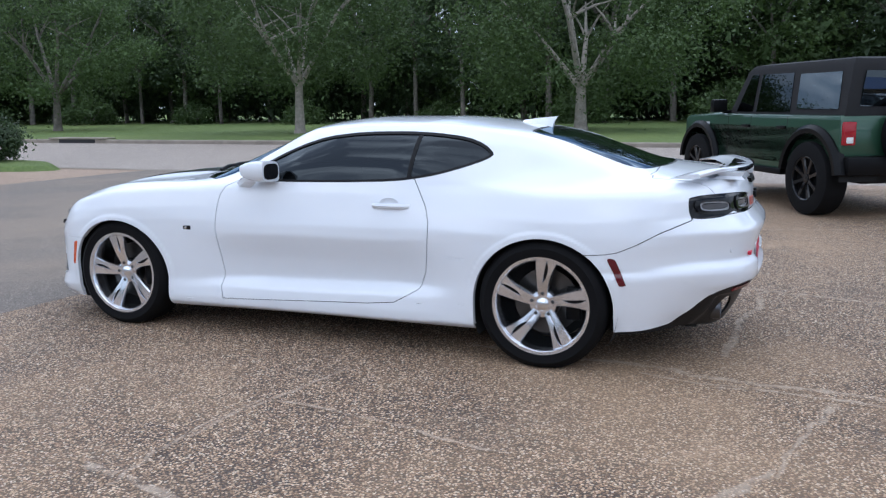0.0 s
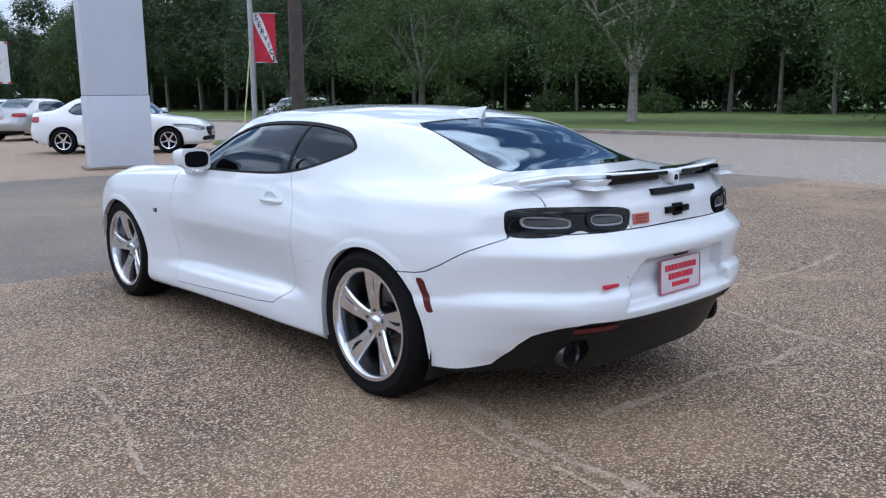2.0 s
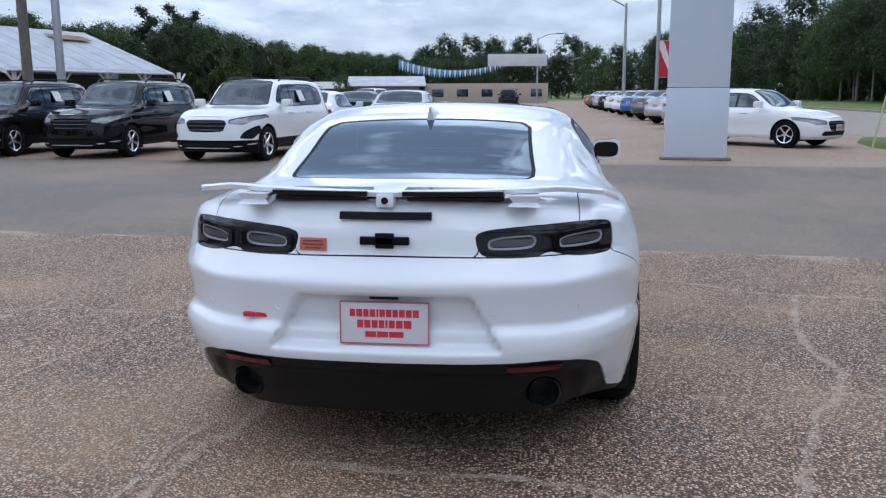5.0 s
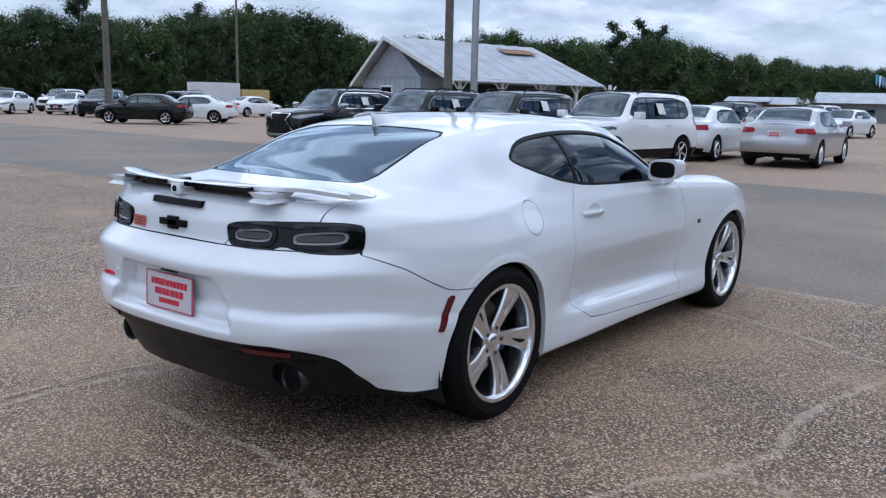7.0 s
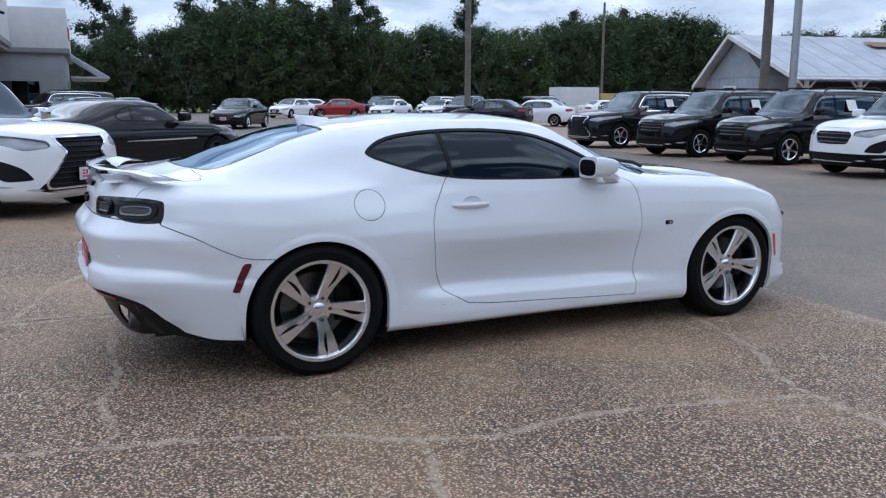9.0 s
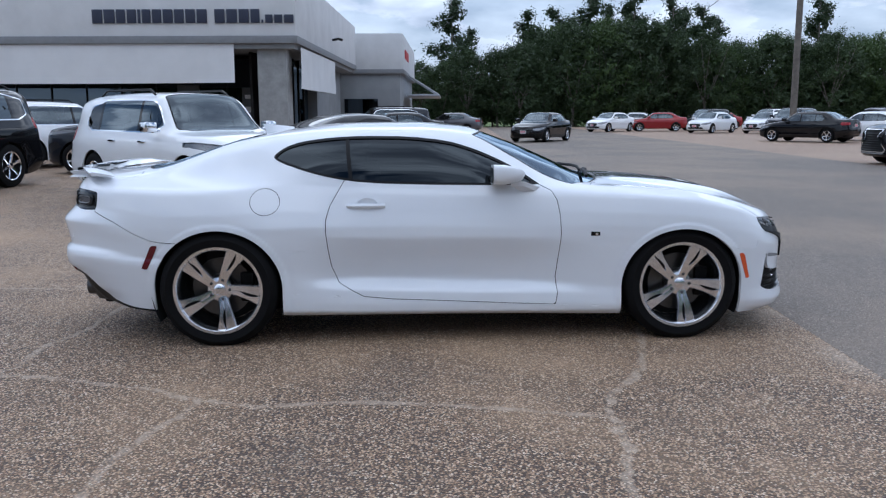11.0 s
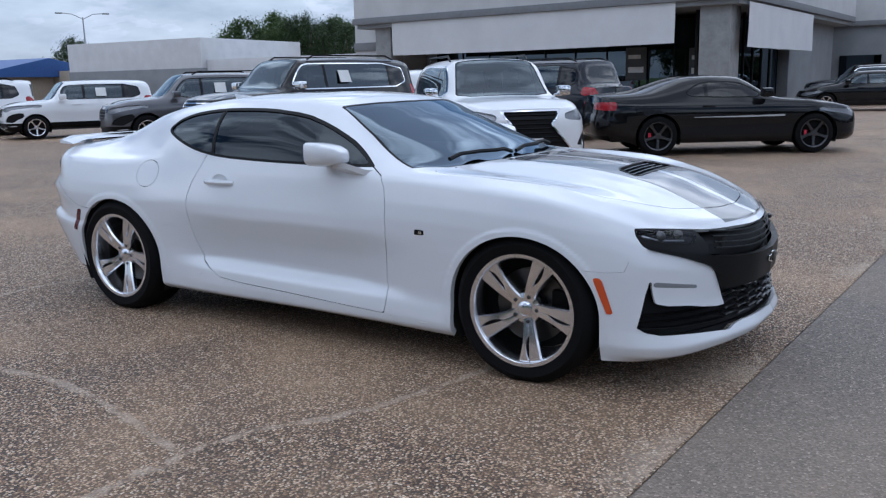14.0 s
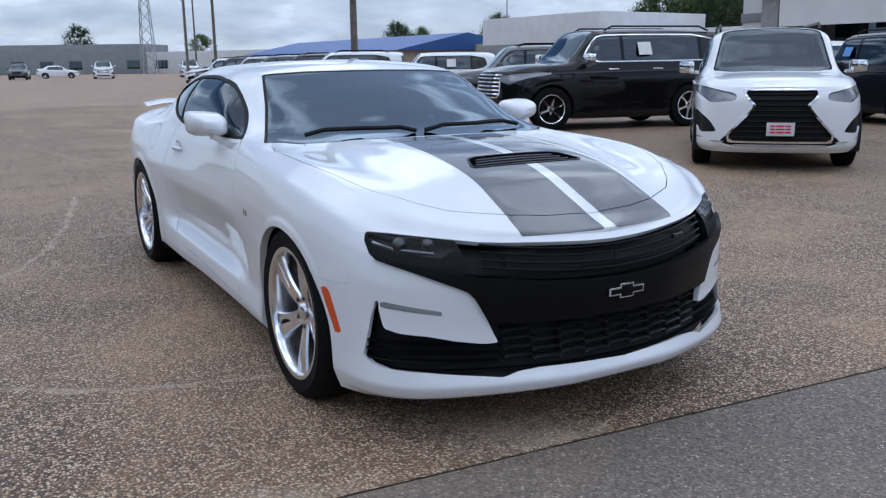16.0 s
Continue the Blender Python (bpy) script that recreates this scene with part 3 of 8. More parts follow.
def facing(x, y, z, nx, ny, nz=0.0):
    """A pose whose z axis points along the normal, its y axis up: for flat things on a surface."""
    n = Vector((nx, ny, nz)).normalized()
    u = Vector((0, 0, 1)).cross(n).normalized()
    v = n.cross(u)
    return Matrix(((u.x, v.x, n.x, x), (u.y, v.y, n.y, y), (u.z, v.z, n.z, z), (0, 0, 0, 1)))


coupe = empty("sports_coupe", Matrix.Identity(4), "glossy white sports coupe with grey bonnet stripes and polished wheels", "car")

COUPE_PLAN = [(-2.45, 0), (-2.447, 0.2), (-2.424, 0.42), (-2.36, 0.61), (-2.28, 0.715), (-2.175, 0.803), (-2.02, 0.874), (-1.8, 0.922), (-1.4, 0.943), (-1.0, 0.935), (-0.6, 0.918), (0, 0.905),
              (0.5, 0.908), (1.0, 0.928), (1.4, 0.945), (1.7, 0.925), (1.92, 0.862), (2.065, 0.755), (2.168, 0.595), (2.247, 0.40), (2.298, 0.2), (2.314, 0)]
COUPE_STATIONS = [
    (-2.45, 0, [(0.215, 0.13), (0.29, 0.085), (0.42, 0.03), (0.455, 0.008), (0.50, 0.0), (0.557, 0.004), (0.578, 0.030), (0.65, 0.018), (0.728, 0.0), (0.800, 0.054), (0.82, 0.064), (0.90, 0.072), (0.97, 0.095), (1.0, 0.13)]),
    (-2.385, 0.56, [(0.215, 0.13), (0.29, 0.085), (0.43, 0.03), (0.46, 0.008), (0.51, 0.0), (0.557, 0.004), (0.580, 0.030), (0.65, 0.018), (0.735, 0.0), (0.795, 0.055), (0.815, 0.074), (0.90, 0.085), (0.965, 0.125), (0.99, 0.16)]),
    (-2.175, 0.803, [(0.235, 0.13), (0.34, 0.06), (0.46, 0.015), (0.535, 0.0), (0.560, 0.003), (0.584, 0.034), (0.65, 0.026), (0.738, 0.010), (0.795, 0.042), (0.815, 0.056), (0.90, 0.064), (0.95, 0.098), (0.975, 0.145)]),
    (-1.9, 0.91, [(0.215, 0.06), (0.34, 0.03), (0.50, 0.002), (0.525, 0.004), (0.548, 0.014), (0.62, 0.010), (0.68, 0.003), (0.72, 0.004), (0.82, 0.018), (0.92, 0.050), (0.945, 0.076), (0.965, 0.135)]),
    (-1.4, 0.948, [(0.20, 0.05), (0.35, 0.02), (0.58, 0.0), (0.72, 0.002), (0.80, 0.012), (0.925, 0.058), (0.948, 0.080), (0.968, 0.135)]),
    (-0.95, 0.937, [(0.19, 0.06), (0.215, 0.025), (0.30, 0.02), (0.45, 0.02), (0.62, 0.008), (0.72, 0.005), (0.82, 0.035), (0.92, 0.08), (0.985, 0.115)]),
    (-0.5, 0.915, [(0.185, 0.05), (0.205, 0.012), (0.26, 0.006), (0.345, 0.016), (0.40, 0.078), (0.415, 0.080), (0.52, 0.050), (0.66, 0.006), (0.72, 0.008), (0.82, 0.032), (0.91, 0.055), (0.966, 0.076)]),
    (0.3, 0.905, [(0.18, 0.05), (0.20, 0.012), (0.255, 0.006), (0.325, 0.016), (0.375, 0.078), (0.39, 0.080), (0.51, 0.052), (0.655, 0.003), (0.71, 0.006), (0.82, 0.028), (0.90, 0.046), (0.945, 0.064)]),
    (0.85, 0.92, [(0.175, 0.05), (0.20, 0.015), (0.24, 0.008), (0.30, 0.016), (0.345, 0.026), (0.36, 0.027), (0.50, 0.020), (0.66, 0.008), (0.72, 0.008), (0.80, 0.020), (0.895, 0.044), (0.915, 0.056), (0.93, 0.078)]),
    (1.4, 0.945, [(0.175, 0.05), (0.35, 0.02), (0.58, 0.0), (0.70, 0.002), (0.78, 0.012), (0.872, 0.040), (0.890, 0.060), (0.905, 0.11)]),
    (1.75, 0.915, [(0.17, 0.04), (0.25, 0.02), (0.40, 0.012), (0.58, 0.0), (0.68, 0.007), (0.74, 0.020), (0.805, 0.046), (0.822, 0.068), (0.835, 0.115)]),
    (2.03, 0.80, [(0.165, 0.07), (0.19, 0.02), (0.235, 0.0), (0.30, 0.015), (0.46, 0.028), (0.58, 0.026), (0.66, 0.045), (0.72, 0.075), (0.752, 0.12)]),
    (2.215, 0.50, [(0.175, 0.09), (0.20, 0.02), (0.24, 0.0), (0.29, 0.02), (0.42, 0.035), (0.54, 0.03), (0.62, 0.035), (0.68, 0.06), (0.725, 0.11)]),
    (2.314, 0, [(0.185, 0.10), (0.215, 0.02), (0.25, 0.0), (0.29, 0.02), (0.42, 0.04), (0.53, 0.03), (0.62, 0.03), (0.67, 0.05), (0.715, 0.105)])]
COUPE_SECTIONS = {
    "x": [-2.45, -2.3, -2.1, -1.85, -1.6, -1.3, -1.0, -0.6, -0.2, 0.1, 0.4, 0.7, 0.9, 1.05, 1.4, 1.75, 2.0, 2.15, 2.3],
    "fa": [0.9, 0.9, 0.93, 0.91, 0.90, 0.90, 0.945, 0.955, 0.955, 0.955, 0.95, 0.94, 0.93, 0.93, 0.93, 0.92, 0.9, 0.9, 0.9],
    "za": [1.0, 0.985, 0.985, 0.992, 1.0, 1.035, 1.06, 1.085, 1.08, 1.06, 0.99, 0.957, 0.949, 0.945, 0.924, 0.85, 0.772, 0.735, 0.70],
    "fr": [0.7, 0.7, 0.75, 0.70, 0.72, 0.76, 0.81, 0.815, 0.81, 0.825, 0.85, 0.84, 0.80, 0.78, 0.72, 0.70, 0.7, 0.7, 0.7],
    "zr": [1.0, 0.997, 1.0, 1.025, 1.085, 1.165, 1.205, 1.237, 1.237, 1.175, 1.065, 0.985, 0.955, 0.943, 0.912, 0.858, 0.788, 0.742, 0.70],
    "fm": [0.4, 0.4, 0.42, 0.40, 0.50, 0.60, 0.665, 0.665, 0.65, 0.66, 0.68, 0.58, 0.5, 0.45, 0.42, 0.42, 0.42, 0.42, 0.42],
    "zm": [1.0, 1.002, 1.012, 1.05, 1.13, 1.218, 1.265, 1.298, 1.298, 1.268, 1.15, 1.05, 0.985, 0.962, 0.936, 0.885, 0.803, 0.748, 0.70],
    "zc": [1.0, 1.005, 1.018, 1.058, 1.145, 1.238, 1.292, 1.328, 1.330, 1.308, 1.215, 1.09, 1.0, 0.968, 0.946, 0.892, 0.808, 0.752, 0.70]}


def coupe_bulge(V):
    """Wheel-arch flares and the raised middle of the bonnet."""
    x, y, z = V[..., 0], V[..., 1], V[..., 2]
    ramp_ = lambda v, a, b: (lambda q: q * q * (3 - 2 * q))(np.clip((v - a) / (b - a), 0, 1))
    for cx, a, b in ((1.402, 0.372, 0.345), (-1.384, 0.376, 0.358)):
        r = np.hypot((x - cx) / a, (z - 0.354) / b)
        V[..., 1] += np.where((z < 0.85) & (y > 0.6), 0.004 * (1 - ramp_(r, 1.08, 1.105)), 0)
    back = (x < -1.8) & (z < 0.8)
    half = 0.30 + (0.685 - z) * 0.55
    recess = ramp_(half - y, -0.004, 0.016) * ramp_(z, 0.492, 0.516) * (1 - ramp_(z, 0.672, 0.694))
    V[..., 0] += np.where(back & (x < -2.2), 0.045 * recess, 0)
    lip = (1 - ramp_(z, 0.572, 0.592)) * ramp_(z, 0.42, 0.50) * ramp_(y, 0.36, 0.42)
    V[..., 0] -= np.where(back & (x < -2.1), 0.004 * lip, 0)
    fin = (1 - ramp_(z, 0.530, 0.550)) * ramp_(z, 0.40, 0.52) * ramp_(-x, 1.92, 2.12)
    V[..., 1] += np.where(back & (y > 0.6), 0.004 * fin, 0)
    V[..., 0] += np.where((x < -2.1) & (y < 0.72), 0.028 * (1 - ramp_(z, 0.388, 0.402)) * (1 - ramp_(y, 0.64, 0.70)), 0)
    hood = np.clip((x - 1.0) / 0.15, 0, 1) * np.clip((2.12 - x) / 0.25, 0, 1)
    V[..., 2] += hood * 0.013 * (1 / (1 + np.exp((y - 0.37) / 0.018))) * (z > 0.6)
    V[..., 2] -= 0.018 * ramp_(x, -2.1, -1.5)
    return V


skin = Skin(COUPE_PLAN, COUPE_STATIONS, COUPE_SECTIONS, step=0.017, low=84, up=56, bulge=coupe_bulge, crisp=True)
NET = np.array(skin.V)


def end_x(y, z, front=False):
    """How far the nose or the tail reaches at a width and height."""
    V = NET[(NET[:, 0] > 1.6) if front else (NET[:, 0] < -1.7)]
    d = np.hypot(V[:, 1] - abs(y), V[:, 2] - z)
    k = np.argsort(d)[:4]
    w_ = 1 / (d[k] + 1e-4)
    return float((V[k, 0] * w_).sum() / w_.sum())


HUB_Z = 0.337


def arch(cx, a, b, k=1.0):
    return lambda V: np.maximum((np.hypot((V[:, 0] - cx) / (a * k), (V[:, 2] - HUB_Z) / (b * k)) - 1) * a, 0.5 - V[:, 1])


for cx, a, b in ((1.402, 0.372, 0.345), (-1.384, 0.376, 0.358)):
    skin.take(arch(cx, a, b))
    skin.take(lambda V: np.maximum(np.maximum(np.abs(V[:, 0] - cx) - a, V[:, 2] - HUB_Z), 0.5 - V[:, 1]))

# panes
SIDE_PANE = rounded([(0.545, 0.943), (0.163, 0.944), (-0.177, 0.949), (-0.519, 0.962), (-0.728, 0.992), (-0.871, 1.029), (-1.025, 1.080), (-1.072, 1.112), (-1.00, 1.168), (-0.896, 1.203), (-0.718, 1.226), (-0.541, 1.235), (-0.26, 1.232), (-0.016, 1.206), (0.159, 1.153), (0.332, 1.077), (0.434, 1.017), (0.525, 0.955)], 1)
side_f = side_of(SIDE_PANE, 0.5)
pane = skin.take(lambda V: side_f(V) + 0.014)
trim = skin.take(side_f)
pillar, pane = skin.split(pane, lambda V: np.abs(V[:, 0] + 0.61 + (V[:, 2] - 1.1) * 0.10) - 0.012)
front_pane, rear_pane = skin.split(pane, lambda V: -V[:, 0] - 0.61 - (V[:, 2] - 1.1) * 0.10)
skin.place("side_window", front_pane, SIDE_TINT, coupe, 0.006, 0, "pair", "dark tinted side glass")
skin.place("quarter_window", rear_pane, SIDE_TINT, coupe, 0.006, 0, "pair", "dark tinted side glass")
skin.place("window_trim", trim, BLACK, coupe, 0.0, 0.006, "pair", "black window surround")
skin.place("window_divider", pillar, BLACK, coupe, 0.003, 0, "pair")
screen_f = top_of([(1.0, -0.2), (1.0, 0.0), (0.985, 0.28), (0.945, 0.50), (0.87, 0.655), (0.74, 0.765), (0.60, 0.712), (0.41, 0.642), (0.15, 0.565), (0.19, 0.42), (0.235, 0.20), (0.25, 0.0), (0.25, -0.2)], 0.9)
skin.place("windscreen", skin.take(lambda V: screen_f(V) + 0.008), SCREEN, coupe, 0.003, 0, "both", "tinted windscreen reflecting the clouds")
skin.place("windscreen_seal", skin.take(lambda V: screen_f(V) - 0.006), BLACK, coupe, 0.002, 0.004, "both")
back_f = top_of(rounded([(-1.19, -0.2), (-1.185, 0.30), (-1.20, 0.465), (-1.50, 0.475), (-1.78, 0.50), (-1.86, 0.465), (-1.93, 0.25), (-1.95, -0.2)], 1), 0.9)
skin.place("rear_window", skin.take(lambda V: back_f(V) + 0.012), SCREEN, coupe, 0.003, 0, "both", "dark sloping rear glass")
skin.place("rear_window_seal", skin.take(lambda V: back_f(V) - 0.004), BLACK, coupe, 0.002, 0.004, "both")

# rear end
TAIL = rounded([(0.304, 0.893), (0.357, 0.908), (0.47, 0.917), (0.62, 0.923), (0.725, 0.921), (0.775, 0.910), (0.782, 0.880), (0.784, 0.83), (0.778, 0.806), (0.722, 0.803), (0.645, 0.807), (0.597, 0.818), (0.555, 0.829), (0.513, 0.812), (0.40, 0.811), (0.335, 0.816), (0.314, 0.84)], 1)
tail_f = end_of(TAIL, -1.7)
tail = skin.take(tail_f)
for k, (lo, hi) in enumerate(((0.330, 0.535), (0.570, 0.768))):
    pod = rounded([(lo, 0.896), (hi - 0.02, 0.910), (hi, 0.87), (hi - 0.02, 0.822), (lo + 0.02, 0.820), (lo, 0.832)], 2)
    pod_f = end_of(pod, -1.7)
    lens, tail = skin.split(tail, pod_f)
    inner, lens = skin.split(lens, lambda V: pod_f(V) + 0.018)
    guide, inner = skin.split(inner, lambda V: -(pod_f(V) + 0.025))
    skin.place("tail_lamp_guide", guide, plain("light_guide", (0.36, 0.36, 0.38), 0.14), coupe, 0.004, 0.004, "pair", "pale light guide ring")
    strip, inner = skin.split(inner, lambda V: np.abs(V[:, 2] - 0.862) - 0.012)
    skin.place("tail_lamp_rim", lens, GLOSS_BLACK, coupe, -0.004, 0.012, "pair")
    skin.place("tail_lamp_bowl", inner, plain("smoked_lamp", (0.016, 0.016, 0.017), 0.12, Specular_IOR_Level=0.3), coupe, 0.012, 0.0, "pair", "smoked dark tail lamp")
    skin.place("tail_lamp_bar", strip, plain("lamp_light_bar", (0.07, 0.07, 0.075), 0.2), coupe, 0.004, 0.01, "pair", "grey light bar")
skin.place("tail_lamp_housing", tail, GLOSS_BLACK, coupe, 0.004, 0.012, "pair", "black lamp housing")
diff_f = end_of([(-0.2, 0.456), (0.0, 0.456), (0.35, 0.458), (0.567, 0.464), (0.655, 0.452), (0.705, 0.432), (0.738, 0.412), (0.757, 0.375), (0.772, 0.315), (0.782, 0.268), (0.815, 0.250), (0.87, 0.22), (1.1, 0.16), (1.1, 0.0), (-0.2, 0.0)], -1.72)
pipe_f = lambda V: np.maximum(np.hypot(V[:, 1] - 0.548, V[:, 2] - 0.309) - 0.066, V[:, 0] + 2.0)
skin.place("exhaust_recess", skin.take(pipe_f), UNDER, coupe, 0.06, 0.0, "pair", "dark exhaust opening")
skin.place("rear_valance", skin.take(diff_f), VALANCE, coupe, 0.010, 0.012, "both", "textured black lower rear valance")
for pts, mat_, nm in (([(-1.722, 0.610), (-1.766, 0.608), (-1.826, 0.470), (-1.790, 0.468)], DARK_RED, "rear_side_marker"), ([(1.746, 0.528), (1.782, 0.526), (1.829, 0.368), (1.803, 0.371)], ORANGE_LENS, "front_side_marker")):
    skin.place(nm, skin.take(side_of(pts, 0.4)), mat_, coupe, -0.003, 0.006, "pair", "dark red side marker" if "rear" in nm else "orange side marker")

# front end
mask = [(-0.2, 0.680), (0.0, 0.680), (0.10, 0.681), (0.23, 0.687), (0.42, 0.694), (0.50, 0.699), (0.635, 0.716), (0.724, 0.726), (0.806, 0.734), (0.816, 0.706), (0.813, 0.662), (0.798, 0.645), (0.757, 0.628), (0.687, 0.600), (0.600, 0.564), (0.562, 0.546), (0.540, 0.522), (0.500, 0.445), (0.466, 0.364), (0.51, 0.362), (0.595, 0.374), (0.675, 0.392), (0.755, 0.400), (0.793, 0.413), (0.804, 0.482), (0.802, 0.508),
        (0.812, 0.510), (0.824, 0.435), (0.844, 0.308), (0.824, 0.286), (0.787, 0.274), (0.70, 0.270), (0.533, 0.255), (0.46, 0.247), (0.405, 0.263), (0.33, 0.270), (0.23, 0.270), (0.0, 0.264), (-0.2, 0.264)]
front = skin.take(end_of(mask, 1.6))
lamp_f = end_of([(0.560, 0.697), (0.635, 0.711), (0.724, 0.721), (0.802, 0.729), (0.808, 0.708), (0.790, 0.688), (0.744, 0.672), (0.625, 0.655)], 1.6)
lamp, front = skin.split(front, lamp_f)
skin.place("headlamp_bowl", lamp, plain("headlamp_dark", (0.010, 0.010, 0.012), 0.3), coupe, 0.035, 0.0, "pair", "dark headlamp with a clear cover")
skin.place("headlamp_cover", lamp, CLEAR_LENS, coupe, 0.002, 0.0, "pair", "clear plastic cover")
bar_f = end_of([(-0.2, 0.553), (0.0, 0.553), (0.13, 0.556), (0.33, 0.568), (0.52, 0.591), (0.667, 0.617), (0.757, 0.636), (0.80, 0.652), (0.90, 0.60), (0.58, 0.50), (0.50, 0.440), (0.42, 0.434), (0.2, 0.428), (-0.2, 0.426)], 1.6)
bar_, front = skin.split(front, bar_f)
skin.place("front_crossbar", bar_, SATIN_BLACK, coupe, -0.012, 0.03, "both", "broad black bar across the nose")
under, front = skin.split(front, end_of([(0.56, 0.76), (0.56, 0.58), (0.9, 0.58), (0.9, 0.76)], 1.6))
skin.place("headlamp_base", under, SATIN_BLACK, coupe, 0.004, 0.02, "pair")
skin.place("grille_backing", front, BLACK, coupe, 0.045, 0.0, "both", "deep black grille opening")

# panels, each with its gap
gaps = []
gaps.append(skin.take(lambda V: np.maximum(np.maximum(np.abs(V[:, 2] - 0.564) - 0.0012, np.abs(V[:, 0] + 0.86) - 0.12), 0.5 - V[:, 1])))
for x0, x1 in ((0.655, 0.985), (-0.955, -0.66)):
    gaps.append(skin.take(lambda V: np.maximum(np.maximum(np.abs(V[:, 2] - 0.224 + 0.052 * (V[:, 0] - 0.63)) - 0.0014, np.abs(V[:, 0] - (x0 + x1) / 2) - (x1 - x0) / 2), 0.5 - V[:, 1])))
DOOR = [(0.535, 0.943), (0.601, 0.911), (0.634, 0.856), (0.650, 0.774), (0.658, 0.657), (0.651, 0.57), (0.631, 0.391), (0.643, 0.294), (0.630, 0.224), (0.364, 0.234), (0.022, 0.251), (-0.356, 0.269), (-0.528, 0.287), (-0.597, 0.325), (-0.676, 0.369), (-0.718, 0.468), (-0.736, 0.576), (-0.747, 0.681), (-0.746, 0.748), (-0.722, 0.83), (-0.638, 0.975), (-0.60, 0.992), (0.30, 0.99), (0.50, 0.958)]
door, g = skin.panel(side_of(DOOR, 0.7))
gaps.append(g)
door_panes = skin.place("door", door, WHITE, coupe, 0.0, 0.02, "pair", "white door panel")
HOOD = [(1.03, -0.2), (1.03, 0.0), (1.0, 0.28), (0.955, 0.50), (0.88, 0.67), (0.86, 0.765), (0.95, 0.795), (1.29, 0.797), (1.45, 0.785), (1.60, 0.745), (1.72, 0.70), (1.87, 0.59), (1.95, 0.51), (2.05, 0.328), (2.085, 0.20), (2.108, 0.0), (2.108, -0.2)]
hood, g = skin.panel(top_of(HOOD, 0.6), 0.002)
gaps.append(g)
hood_vent_f = top_of([(1.578, -0.2), (1.578, 0.18), (1.598, 0.225), (1.695, 0.268), (1.715, 0.255), (1.722, 0.0), (1.722, -0.2)], 0.6)
vent, hood = skin.split(hood, hood_vent_f)
vent_rim, vent = skin.split(vent, lambda V: -(hood_vent_f(V) + 0.009))
stripe_f = lambda V: np.maximum(np.abs(V[:, 1] - (0.158 + 0.025 * np.clip(V[:, 0] - 1.0, 0, 1.2))) - (0.130 + 0.025 * np.clip(V[:, 0] - 1.0, 0, 1.2)), 0.9 - V[:, 0])
st, hood = skin.split(hood, stripe_f)
bonnet = skin.place("bonnet", hood, WHITE, coupe, 0.0, 0.015, "both", "white bonnet with grey stripes")
skin.place("bonnet_stripe", st, STRIPE, coupe, -0.0006, 0.0, "pair", "dark grey metallic stripe")
skin.place("vent_frame", vent_rim, SATIN_BLACK, coupe, -0.003, 0.02, "both", "slim dark vent frame")
skin.place("bonnet_vent_recess", vent, BLACK, coupe, 0.022, 0.0, "both", "slatted black bonnet vent")
nose_st = skin.take(lambda V: np.maximum(np.maximum(stripe_f(V), 2.05 - V[:, 0]), 0.708 - V[:, 2]))
skin.place("nose_stripe", nose_st, STRIPE, coupe, -0.0006, 0.0, "pair", "dark grey metallic stripe")
lid_f = lambda V: np.minimum(end_of([(-0.2, 0.818), (0.0, 0.818), (0.31, 0.815), (0.33, 0.87), (0.66, 0.88), (0.655, 1.1), (-0.2, 1.1)], -1.9)(V), top_of([(-1.93, -0.2), (-1.925, 0.3), (-1.90, 0.50), (-1.88, 0.60), (-2.5, 0.66), (-2.6, -0.2)], 0.97)(V))
lid, g = skin.panel(lid_f)
gaps.append(g)
boot_lid = skin.place("boot_lid", lid, WHITE, coupe, 0.0, 0.015, "both", "white boot lid")
rear_f = lambda V: np.minimum(side_of([(-2.15, 0.815), (-2.133, 0.807), (-1.981, 0.743), (-1.865, 0.679), (-1.775, 0.639), (-1.714, 0.627), (-1.60, 0.62), (-1.60, 0.1), (-2.6, 0.1), (-2.6, 0.81), (-2.3, 0.815)], 0.0)(V), end_of([(-0.2, 0.818), (0.78, 0.812), (0.80, 0.1), (-0.2, 0.1)], -2.05)(V))
bumper, g = skin.panel(rear_f)
gaps.append(g)
rear_bumper = skin.place("rear_bumper", bumper, WHITE, coupe, 0.0, 0.015, "both", "white rear bumper cover")
front_f = lambda V: side_of([(1.60, 0.560), (1.80, 0.552), (1.87, 0.556), (1.885, 0.60), (1.885, 0.715), (1.95, 0.80), (2.6, 0.80), (2.6, 0.1), (1.60, 0.1)], -0.1)(V)
fb, g = skin.panel(front_f, 0.0008)
g, g_nose = skin.split(g, lambda V: V[:, 2] - 0.60)
gaps.append(g)
skin.place("nose_seam", g_nose, WHITE, coupe, 0.0, 0.0, "pair")
front_bumper = skin.place("front_bumper", fb, WHITE, coupe, 0.0, 0.02, "both", "white front bumper with black grilles")
fender = skin.take(lambda V: np.maximum(np.maximum(0.650 - V[:, 0], 0.222 - V[:, 2]), 0.62 - V[:, 1]))
skin.place("front_wing", fender, WHITE, coupe, 0.0, 0.03, "pair", "white front wing")
cap_f = lambda V: np.maximum(np.hypot(V[:, 0] + 1.10, (V[:, 2] - 0.857) * 1.12) - 0.086, 0.5 - V[:, 1])
cap, g_cap = skin.panel(cap_f, 0.0018)
skin.place("fuel_flap", cap, WHITE, coupe, 0.0, 0.008, "right", "round fuel flap")
skin.place("quarter_patch", cap, WHITE, coupe, 0.0, 0.0, "left")
